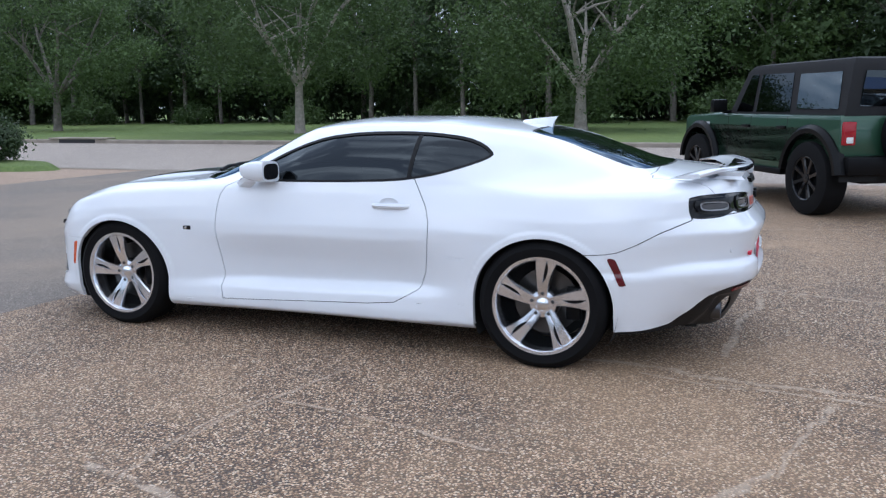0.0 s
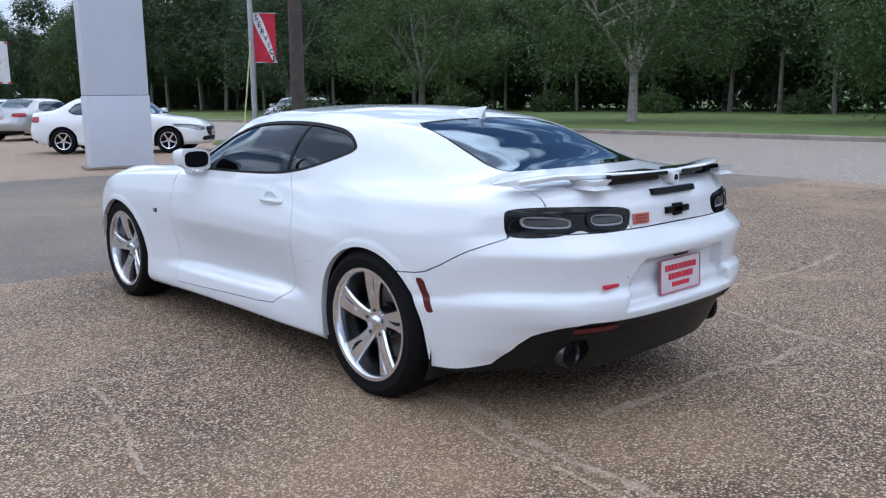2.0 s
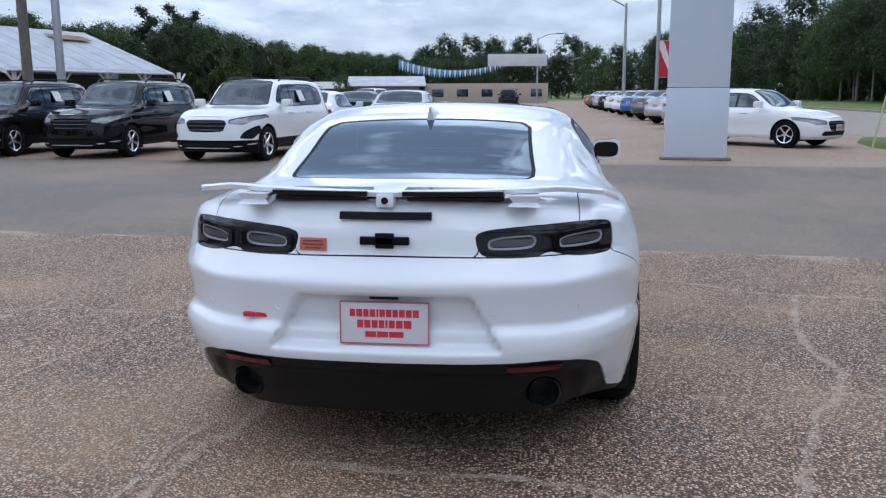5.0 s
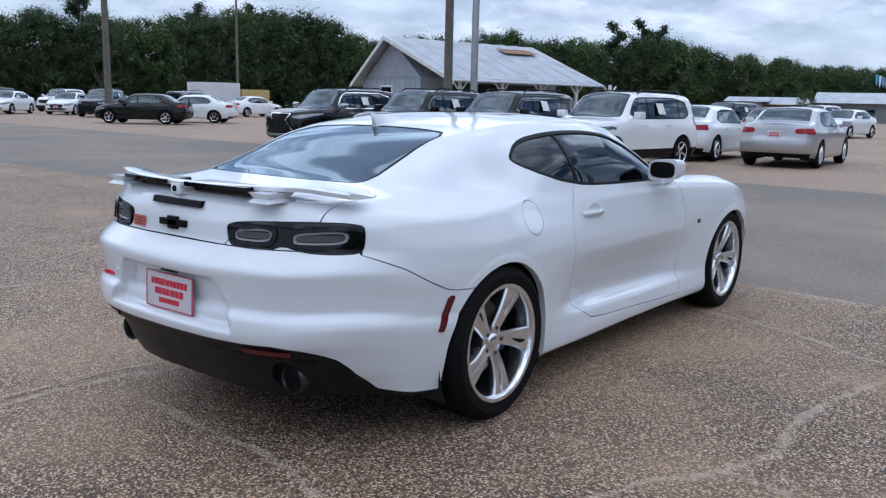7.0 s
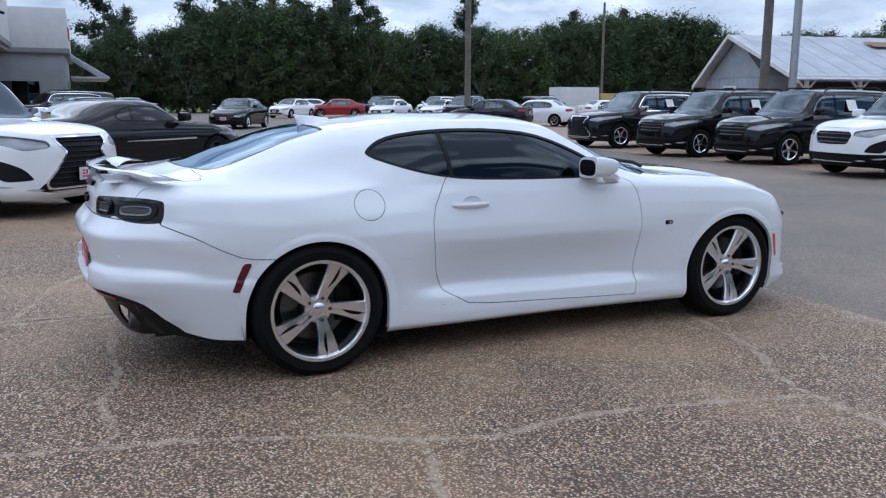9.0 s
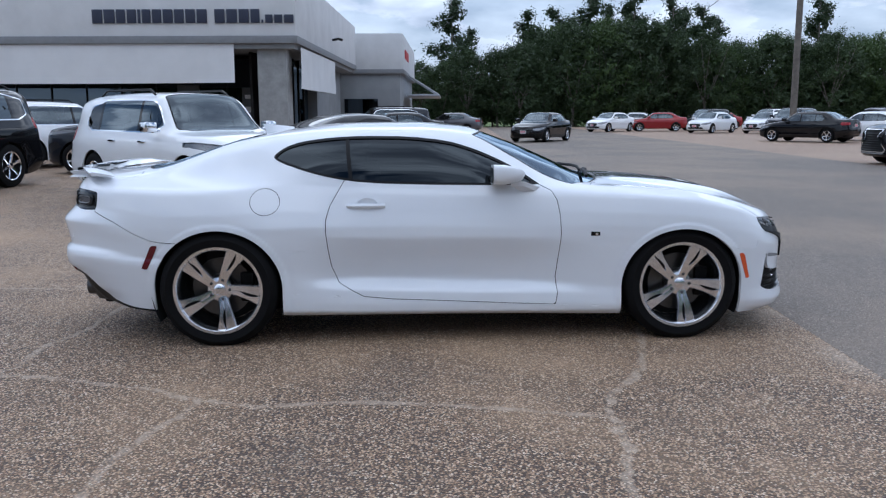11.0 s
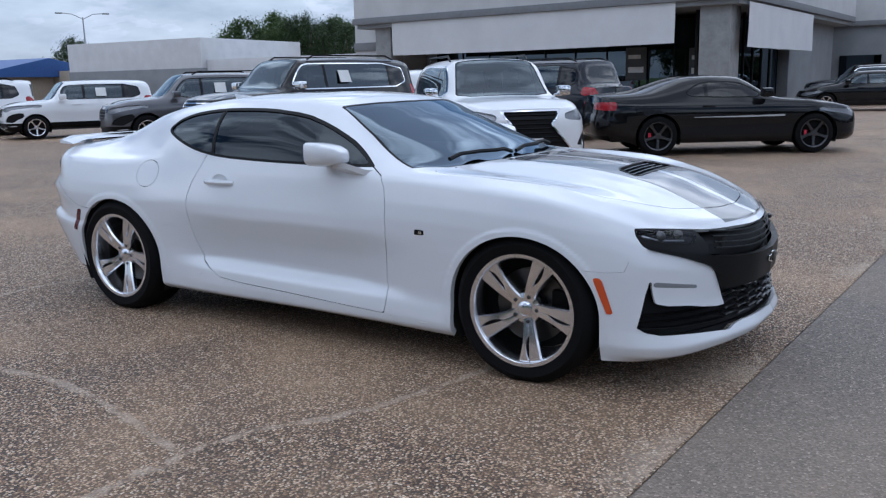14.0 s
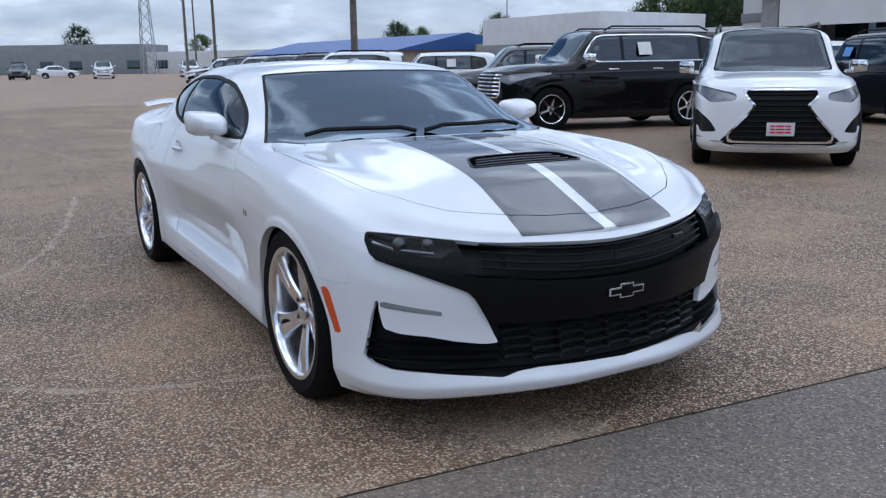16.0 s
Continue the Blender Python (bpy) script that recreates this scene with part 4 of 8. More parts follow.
skin.place("fuel_flap_gap", g_cap, GAP, coupe, 0.005, 0.0, "right")
skin.place("quarter_patch_edge", g_cap, WHITE, coupe, 0.0, 0.0, "left")
for g in [piece for g in gaps for piece in islands(g)]:
    skin.place("panel_gap", g, GAP, coupe, 0.010, 0.0, "pair", "thin dark panel gap")
body_shell = skin.place("body_shell", skin.polys, WHITE, coupe, 0.0, 0.03, "both", "white roof, rear quarters and sills")

# underside, wheel wells, cabin
bm = bmesh.new()
box(bm, -2.15, 2.0, -0.62, 0.62, 0.21, 0.30, 0.02)
box(bm, -0.98, 1.0, -0.86, 0.86, 0.205, 0.30, 0.01)
part("floor_pan", bm, UNDER, coupe)
for cx, a in ((1.402, 0.40), (-1.384, 0.40)):
    for sg in (1, -1):
        bm = bmesh.new()
        ring = [(cx + a * math.cos(q), HUB_Z + a * math.sin(q)) for q in np.linspace(-0.5, math.pi + 0.5, 22)]
        vs = [[bm.verts.new((x, sg * y, z)) for x, z in ring] for y in (0.58, 0.865 if cx > 0 else 0.895)]
        for i in range(21):
            bm.faces.new((vs[0][i], vs[0][i + 1], vs[1][i + 1], vs[1][i]))
        bm.faces.new(vs[0])
        part("wheel_well", bm, UNDER, coupe)
bm = bmesh.new()
box(bm, -1.5, 0.75, -0.70, 0.70, 0.40, 0.86, 0.03)
box(bm, 0.45, 0.95, -0.68, 0.68, 0.80, 0.94, 0.04)
box(bm, -1.85, -1.15, -0.55, 0.55, 0.85, 1.0, 0.03)
part("cabin_floor", bm, CABIN_AND_SHADE, coupe)
for sg in (1, -1):
    bm = bmesh.new()
    box(bm, -0.62, -0.45, sg * 0.36 - 0.24, sg * 0.36 + 0.24, 0.80, 1.06, 0.05)
    box(bm, -0.62, -0.50, sg * 0.36 - 0.13, sg * 0.36 + 0.13, 1.03, 1.18, 0.04)
    part("seat_back", bm, SEAT, coupe)
bm = bmesh.new()
box(bm, 1.9, 2.16, -0.42, 0.42, 0.3, 0.66, 0.02)
box(bm, 1.6, 1.98, -0.66, 0.66, 0.28, 0.68, 0.02)
part("radiator_block", bm, UNDER, coupe)


def top_z(x, y):
    """The height of the upper skin at a place."""
    V = NET[NET[:, 2] > 0.6]
    d = np.hypot(V[:, 0] - x, V[:, 1] - abs(y))
    k = np.argsort(d)[:4]
    w_ = 1 / (d[k] + 1e-4)
    return float((V[k, 2] * w_).sum() / w_.sum())


def front_x(y, z):
    """Where the nose stands at a width and height."""
    return end_x(y, z, True)


HONEYCOMB = plain("grey_honeycomb_plastic", (0.014, 0.014, 0.015), 0.28)
VENT_GREY = plain("grey_vent_plastic", (0.013, 0.013, 0.014), 0.35)
# upper grille slats, lower honeycomb, side intake blades
for z in (0.585, 0.610, 0.635, 0.658):
    bm = bmesh.new()
    tube(bm, [(front_x(y, z) - 0.026, y, z + 0.035 * (abs(y) / 0.5) ** 2) for y in np.linspace(-0.5, 0.5, 15)], 0.0042, 6)
    part("grille_slat", bm, SATIN_BLACK, coupe)
bm = bmesh.new()
loft(bm, [[(front_x(y, 0.262) + dx, y, z) for dx, z in ((-0.03, 0.266), (-0.26, 0.270), (-0.26, 0.262), (-0.03, 0.258))] for y in np.linspace(-0.78, 0.78, 25)])
part("undertray", bm, SATIN_BLACK, coupe)
for c in range(-4, 5):
    for r in range(5):
        y0, z = c * 0.098, 0.402 - r * 0.030 - (0.011 if c % 2 else 0.0)
        if z < 0.283 or abs(y0) > 0.36 and z < 0.30:
            continue
        bm = bmesh.new()
        loft(bm, [[(front_x(y0 + dy, z) - 0.012 + dx, y0 + dy, z + dz) for dx, dz in ((-0.03, -0.004), (0.0, -0.004 + lift), (0.004, 0.0 + lift), (-0.002, 0.004 + lift), (-0.03, 0.004))] for dy, lift in ((-0.050, -0.007), (-0.038, 0.0), (0.038, 0.0), (0.050, -0.007))])
        part("honeycomb_bar", bm, HONEYCOMB, coupe)
    for r in range(5):
        y0, z = c * 0.098 + 0.049, 0.396 - r * 0.030
        if z < 0.285 or abs(y0) > 0.40:
            continue
        bm = bmesh.new()
        tube(bm, [(front_x(y0, z) - 0.018, y0 - 0.003, z), (front_x(y0, z) - 0.018, y0 + 0.003, z - 0.014)], 0.004, 5)
        part("honeycomb_rib", bm, VENT_GREY, coupe)
for sg in (1, -1):
    for z in (0.295, 0.325, 0.355):
        bm = bmesh.new()
        rings = []
        for y in np.linspace(0.46, 0.83, 9):
            x = front_x(y, z) - 0.012
            rings.append([(x, sg * y, z + 0.02 * (y - 0.46)), (x + 0.006, sg * y, z + 0.006 + 0.02 * (y - 0.46)), (x - 0.02, sg * y, z + 0.008 + 0.02 * (y - 0.46)), (x - 0.02, sg * y, z + 0.02 * (y - 0.46))])
        loft(bm, rings)
        part("intake_blade", bm, SATIN_BLACK, coupe)
    bm = bmesh.new()
    rings = []
    for y in np.linspace(0.64, 0.80, 9):
        x, z = end_x(y, 0.48, True) + 0.001, 0.472 + (y - 0.64) * 0.16
        hh = 0.007 + 0.004 * (y - 0.64) / 0.16
        rings.append([(x, sg * y, z - hh), (x + 0.002, sg * y, z), (x, sg * y, z + hh), (x - 0.02, sg * y, z)])
    loft(bm, rings)
    part("fog_lamp_blade", bm, plain("fog_lamp", (0.22, 0.23, 0.24), 0.10) if sg > 0 else bpy.data.materials["fog_lamp"], coupe, "slim clear fog lamp")
    # headlamp inside: reflector, projector, light strip
    for y, r_ in ((0.72, 0.026), (0.64, 0.022)):
        bm = bmesh.new()
        lathe(bm, [(r_, 0.0), (r_ * 0.9, 0.02), (r_ * 0.4, 0.03), (0.001, 0.03)], 14, "x", Matrix.Translation((front_x(y, 0.69) - 0.038, sg * y, 0.690)))
        part("headlamp_projector", bm, DARK_ALLOY, coupe)
    bm = bmesh.new()
    tube(bm, [(front_x(y, 0.69) - 0.010, sg * y, 0.664 + max(0, y - 0.62) * 0.12 + max(0, y - 0.74) * 0.3) for y in np.linspace(0.63, 0.795, 8)], 0.004, 6)
    part("headlamp_strip", bm, SILVER_REFL, coupe)
    # mirrors
    mir = empty("wing_mirror", Matrix.Identity(4), "", "")
    for k in ("label", "category"):
        if k in mir:
            del mir[k]
    mir.parent = coupe
    bm = bmesh.new()
    rings = []
    for q, (hy, hz, x) in zip((0, 1, 2, 3, 4), ((0.040, 0.022, 0.425), (0.070, 0.042, 0.405), (0.088, 0.054, 0.36), (0.094, 0.060, 0.30), (0.088, 0.056, 0.238))):
        rings.append([(x, sg * (0.912 + (abs(math.cos(a)) ** 0.5 * math.copysign(1, math.cos(a))) * hy), 1.010 + 0.05 * (x - 0.3) * (1 if math.sin(a) < 0 else -1.4) + abs(math.sin(a)) ** 0.5 * math.copysign(1, math.sin(a)) * hz + 0.012 * math.cos(a)) for a in np.linspace(0, 2 * math.pi, 21)[:-1]])
    loft(bm, rings)
    part("mirror_shell", bm, WHITE, mir, "white mirror housing")
    bm = bmesh.new()
    rings = [[(x, sg * (0.912 + (abs(math.cos(a)) ** 0.6 * math.copysign(1, math.cos(a))) * 0.074), 1.010 + abs(math.sin(a)) ** 0.6 * math.copysign(1, math.sin(a)) * 0.046) for a in np.linspace(0, 2 * math.pi, 21)[:-1]] for x in (0.237, 0.234)]
    loft(bm, rings)
    part("mirror_glass", bm, GLOSS_BLACK, mir, "dark mirror glass")
    bm = bmesh.new()
    loft(bm, [[(x + dx, sg * y, z + dz) for dx, dz in ((-0.045 * k, -0.014), (0.035 * k, -0.014), (0.045 * k, 0.012), (-0.035 * k, 0.014))] for x, y, z, k in ((0.50, 0.805, 0.915, 1.3), (0.46, 0.86, 0.925, 1.1), (0.39, 0.91, 0.958, 1.0))])
    part("mirror_arm", bm, WHITE, mir)
    # door handle
    bm = bmesh.new()
    rings = []
    for q in np.linspace(0, 1, 9):
        x = -0.625 + q * 0.23
        off = 0.022 * math.sin(math.pi * min(1, max(0, q))) ** 0.5
        rings.append([(x, sg * (0.872 + off + dy), 0.830 + dz) for dy, dz in ((-0.006, -0.013), (0.004, -0.014), (0.010, 0), (0.004, 0.012), (-0.006, 0.012))])
    loft(bm, rings)
    part("door_handle", bm, WHITE, coupe, "body-coloured pull handle")
    bm = bmesh.new()
    lathe(bm, [(0.001, 0), (0.052, 0.0), (0.06, 0.004)], 20, m=Matrix.Translation((-0.50, sg * 0.872, 0.838)) @ Matrix.Diagonal((1, sg, 0.62, 1)))
    part("handle_cup", bm, WHITE, coupe)
    # fender badge
    bm = bmesh.new()
    box(bm, 0.835, 0.902, sg * 0.912 - 0.003, sg * 0.912 + 0.003, 0.642, 0.668, 0.003)
    part("wing_badge", bm, GLOSS_BLACK, coupe, "small black and chrome badge")
    bm = bmesh.new()
    box(bm, 0.861, 0.878, sg * 0.915 - 0.003, sg * 0.915 + 0.003, 0.646, 0.664, 0.001)
    part("badge_inlay", bm, CHROME, coupe)
    # exhaust tips
    bm = bmesh.new()
    lathe(bm, [(0.054, 0.16), (0.058, 0.0), (0.054, -0.006), (0.049, 0.003), (0.048, 0.012)], 28, "x", Matrix.Translation((end_x(0.548, 0.33) + 0.030, sg * 0.548, 0.309)))
    part("exhaust_tip", bm, DARK_ALLOY, coupe, "dark polished round exhaust tip")
    bm = bmesh.new()
    lathe(bm, [(0.0478, 0.011), (0.045, 0.10), (0.001, 0.10)], 20, "x", Matrix.Translation((end_x(0.548, 0.33) + 0.030, sg * 0.548, 0.309)))
    part("exhaust_bore", bm, UNDER, coupe)
    bm = bmesh.new()
    loft(bm, [[(end_x(y, z) + 0.010 - dx, sg * y, z) for dx, z in ((-0.02, 0.416), (0.006, 0.416), (0.006, 0.438), (-0.02, 0.440))] for y in np.linspace(0.42, 0.605, 8)])
    part("rear_reflector", bm, DARK_RED, coupe, "slim red reflector")
    for y, x in ((0.372, end_x(0.372, 0.64) - 0.001), (0.65, end_x(0.65, 0.64) - 0.001)):
        bm = bmesh.new()
        lathe(bm, [(0.014, 0.004), (0.014, 0.0), (0.011, -0.001), (0.010, 0.002), (0.001, 0.002)], 18, "x", Matrix.Translation((x, sg * y, 0.640)) @ Matrix.Rotation(-sg * (0.15 if y < 0.5 else 0.5), 4, "Z"))
        part("parking_sensor", bm, WHITE, coupe)

# bonnet vent slats
for k in range(4):
    x = 1.598 + k * 0.031
    w = 0.185 + k * 0.020
    bm = bmesh.new()
    loft(bm, [[(x + dx, y, top_z(x, y) + dz) for dx, dz in ((-0.013, -0.020), (-0.011, -0.017), (0.010, -0.002), (0.012, -0.006))] for y in np.linspace(-w, w, 13)])
    part("vent_slat", bm, STRIPE, coupe)
# nose emblem: a plain cross-shaped outline
bm = bmesh.new()
ex = end_x(0, 0.505, True) + 0.012
box(bm, ex - 0.004, ex + 0.005, -0.080, 0.080, 0.490, 0.520, 0.004)
box(bm, ex - 0.004, ex + 0.006, -0.032, 0.032, 0.478, 0.532, 0.004)
part("nose_emblem", bm, CHROME, coupe, "chrome cross-shaped emblem")
bm = bmesh.new()
box(bm, ex + 0.001, ex + 0.008, -0.071, 0.071, 0.496, 0.514, 0.002)
box(bm, ex + 0.001, ex + 0.009, -0.025, 0.025, 0.484, 0.526, 0.002)
part("emblem_inlay", bm, SATIN_BLACK, coupe)
bm = bmesh.new()
for k in range(2):
    y_ = 0.29 + k * 0.034
    box(bm, end_x(y_, 0.64, True) - 0.020, end_x(y_, 0.64, True) - 0.006, y_, y_ + 0.027, 0.640, 0.658, 0.002)
part("grille_badge", bm, DARK_ALLOY, coupe)

# rear details
bm = bmesh.new()
rings = []
for y in np.linspace(-0.74, 0.74, 37):
    q = abs(y) / 0.74
    x = -2.365 + 0.22 * q ** 2.2
    z = 1.020 + 0.012 * q - 0.022 * max(0, q - 0.80) / 0.20
    ch = 0.17 - 0.02 * q
    t = 0.013 if q < 0.95 else 0.008
    rings.append([(x, y, z + 0.012), (x + 0.01, y, z + 0.018), (x + ch * 0.5, y, z + 0.004 + t * 0.6), (x + ch, y, z - 0.008), (x + ch * 0.5, y, z - 0.004 - t * 0.6), (x + 0.006, y, z - 0.004)])
loft(bm, rings)
part("spoiler_blade", bm, WHITE, coupe, "white raised spoiler blade")
for y in (-0.47, 0.47):
    bm = bmesh.new()
    loft(bm, [[(-2.29 + dx * k, y + dy * k, z) for dx, dy in ((-0.05, -0.05), (0.09, -0.035), (0.09, 0.035), (-0.05, 0.05))] for z, k in ((0.985, 1.15), (1.0, 0.8), (1.022, 1.1))])
    part("spoiler_post", bm, WHITE, coupe)
bm = bmesh.new()
box(bm, -2.372, -2.30, -0.032, 0.032, 0.98, 1.028, 0.012)
part("spoiler_middle", bm, WHITE, coupe)
bm = bmesh.new()
lathe(bm, [(0.012, 0.01), (0.012, -0.003), (0.007, -0.004), (0.001, -0.001)], 14, "x", Matrix.Translation((-2.373, 0, 1.005)))
part("rear_camera", bm, BLACK, coupe)
for sg in (1, -1):
    bm = bmesh.new()
    loft(bm, [[(-2.372 + 0.03 * (y / 0.4) ** 2, sg * y, 1.036), (-2.372 + 0.03 * (y / 0.4) ** 2, sg * y, 1.020), (-2.25, sg * y, 1.028), (-2.25, sg * y, 1.039)] for y in np.linspace(0.06, 0.40, 8)])
    part("spoiler_insert", bm, GLOSS_BLACK, coupe, "black spoiler insert")
    bm = bmesh.new()
    loft(bm, [[(-2.332 + 0.03 * (y / 0.4) ** 2, sg * y, 1.012), (-2.332 + 0.03 * (y / 0.4) ** 2, sg * y, 1.0), (-2.20, sg * y, 1.005), (-2.20, sg * y, 1.018)] for y in np.linspace(0.07, 0.40, 8)])
    part("deck_insert", bm, GLOSS_BLACK, coupe)
bm = bmesh.new()
loft(bm, [[(-2.368 + 0.03 * (y / 0.16) ** 2 * 0.3 + dx, y, 0.953 + dz) for dx, dz in ((0.02, -0.012), (-0.012, -0.012), (-0.004, 0.012), (0.03, 0.012))] for y in np.linspace(-0.158, 0.158, 9)])
part("brake_light", bm, SATIN_BLACK, coupe, "slim dark high brake light")
bm = bmesh.new()
for x0, x1, z0, z1 in ((-0.085, 0.085, 0.856, 0.884), (-0.032, 0.032, 0.844, 0.896)):
    box(bm, end_x(0, 0.87) - 0.012, end_x(0, 0.87) + 0.006, x0, x1, z0, z1, 0.004)
part("tail_emblem", bm, SATIN_BLACK, coupe, "black cross-shaped emblem")
bm = bmesh.new()
box(bm, -0.049, 0.049, -0.022, 0.022, -0.001, 0.002, 0.001)
st_ob = part("dealer_sticker", bm, plain("orange_sticker", (0.50, 0.13, 0.09), 0.5), coupe, "faded red dealer sticker")
st_ob.matrix_local = facing(end_x(0.252, 0.853) - 0.004, 0.252, 0.853, -1, 0.12, 0.10)
for k, (w_, z_) in enumerate(((0.075, 0.012), (0.08, 0.0), (0.06, -0.012))):
    bars("sticker_line", [w_ * 0.45, w_ * 0.5], 0.005, plain("sticker_print", (0.20, 0.04, 0.03), 0.6) if k == 0 else bpy.data.materials["sticker_print"], coupe, facing(end_x(0.252, 0.853 + z_) - 0.0068, 0.252, 0.853 + z_, -1, 0.12, 0.10), depth=0.001)
bm = bmesh.new()
for k in range(2):
    box(bm, end_x(0.463, 0.605) - 0.009, end_x(0.463, 0.605) + 0.010, 0.418 + k * 0.046, 0.461 + k * 0.046, 0.594, 0.610, 0.003)
part("trim_badge", bm, RED_INK, coupe, "small red trim badge")
# number plate in its recess: red lettering becomes plain bars
plate = empty("number_plate", Matrix.Identity(4), "", "")
for k in ("label", "category"):
    if k in plate:
        del plate[k]
plate.parent = coupe
bm = bmesh.new()
box(bm, -0.152, 0.152, -0.072, 0.072, -0.002, 0.002, 0.001)
pl = part("plate_sheet", bm, PLATE, plate, "white dealer plate with red lettering")
PM = facing(min(end_x(0.0, 0.65), end_x(0.0, 0.60), end_x(0.0, 0.54)) - 0.010, 0.0, 0.590, -1, 0, 0.04)
pl.matrix_local = PM
bm = bmesh.new()
for x0, x1, y0, y1 in ((-0.155, 0.155, 0.070, 0.074), (-0.155, 0.155, -0.074, -0.070), (-0.155, -0.151, -0.074, 0.074), (0.151, 0.155, -0.074, 0.074)):
    box(bm, x0, x1, y0, y1, -0.003, 0.005, 0.001)
pf = part("plate_frame", bm, plain("red_frame", (0.50, 0.10, 0.13), 0.4), plate, "thin red frame")
pf.matrix_local = PM
for ln, (ws, h_, y_) in enumerate((((0.018, 0.02, 0.018, 0.018, 0.006, 0.018, 0.018, 0.018, 0.019, 0.019, 0.02), 0.026, 0.034), ((0.02, 0.021, 0.02, 0.018, 0.007, 0.02, 0.022, 0.026), 0.027, -0.004), ((0.038, 0.038, 0.05), 0.020, -0.040))):
    bars("plate_line", list(ws), h_, RED_INK, plate, PM @ Matrix.Translation((0, y_, 0.003)), 0.18, 0.001)
bm = bmesh.new()
box(bm, -0.05, 0.05, 0.083, 0.095, -0.004, 0.008, 0.003)
pk = part("plate_lamp", bm, BLACK, plate)
pk.matrix_local = PM
# roof fin, wipers, cowl
bm = bmesh.new()
rings = []
for q in np.linspace(0, 1, 9):
    x = -1.02 - 0.185 * q
    zr = top_z(x, 0) - 0.01
    hh = 0.020 + 0.052 * q
    w = 0.034 * (1 - 0.45 * q)
    rings.append([(x, -w, zr), (x - 0.012 * q, -w * 0.45, zr + hh * 0.6), (x - 0.03 * q, 0, zr + hh), (x - 0.012 * q, w * 0.45, zr + hh * 0.6), (x, w, zr)])
loft(bm, rings)
part("roof_fin", bm, WHITE, coupe, "white shark-fin aerial")
for y0, y1 in ((0.52, -0.05), (-0.10, -0.62)):
    bm = bmesh.new()
    tube(bm, [(0.90 - 0.10 * abs(y) ** 2 + (0.04 if abs(y) < 0.3 else 0), y, 0.967 + 0.012 + (0.02 if 0.1 < q < 0.9 else 0)) for q, y in zip(np.linspace(0, 1, 7), np.linspace(y0, y1, 7))], 0.011, 6)
    part("wiper", bm, BLACK, coupe, "black wiper arm")

for nm, x, y, wd, fc in (("front_wheel", 1.402, 0.795, 0.245, 0.0), ("rear_wheel", -1.384, 0.796, 0.275, 0.0)):
    for sg in (1, -1):
        wheel(nm, coupe, x, sg * y, 0.350, 0.262, wd, fc, lift=HUB_Z, turn=0.28 if sg < 0 else (0.91 if x > 0 else 0.63))


# ---- parked vehicles ----
def wheel_simple(parent, name, x, y, r, rim, material, spokes=5, width=0.22, seg=26, far=False, caliper=None):
    """A plain road wheel: tyre, and a cast face with spokes."""
    ob = new(name)
    ob.parent = parent
    ob.matrix_local = pose(x, y, r, 0, 0, 0 if y > 0 else 180)
    h = width / 2
    bm = bmesh.new()
    lathe(bm, [(rim - 0.01, -h), (rim + (r - rim) * 0.5, -h - 0.004), (r - 0.012, -h + 0.015), (r, -h + 0.05), (r, h - 0.05), (r - 0.012, h - 0.015), (rim + (r - rim) * 0.5, h + 0.004), (rim, h - 0.002), (rim - 0.006, h - 0.012)], seg)
    lathe(bm, [(rim - 0.006, h - 0.07), (0.002, h - 0.075)], seg - 6)
    part("tyre", bm, TYRE, ob)
    bm = bmesh.new()
    lathe(bm, [(rim + 0.002, h - 0.008), (rim - 0.006, h - 0.002), (rim - 0.022, h - 0.012), (rim - 0.026, h - 0.06)], seg)
    if not far:
        part("rim", bm, material, ob)
    for k in range(spokes):
        if not far:
            bm = bmesh.new()
        m = Matrix.Rotation(2 * math.pi * k / spokes + 0.3, 4, "Y")
        loft(bm, [[m @ Vector((rr, a_ + dy, dz * w)) for dz, dy in ((-1, -0.02), (-0.7, 0), (0.7, 0), (1, -0.02))] for rr, a_, w in ((0.03, h - 0.03, 0.035), (rim * 0.55, h - 0.018, 0.024), (rim - 0.015, h - 0.01, 0.034))])
        if not far:
            part("spoke", bm, material, ob)
    if not far:
        bm = bmesh.new()
    lathe(bm, [(0.06, h - 0.04), (0.055, h - 0.02), (0.001, h - 0.018)], 14)
    if far:
        part("wheel_face", bm, material, ob)
    else:
        part("hub_cap", bm, material, ob)
    if caliper:
        bm = bmesh.new()
        box(bm, 0.115, 0.165, h - 0.069, h - 0.050, -0.055, 0.055, 0.006)
        part("brake_caliper", bm, caliper, ob, "red brake caliper")
    return ob


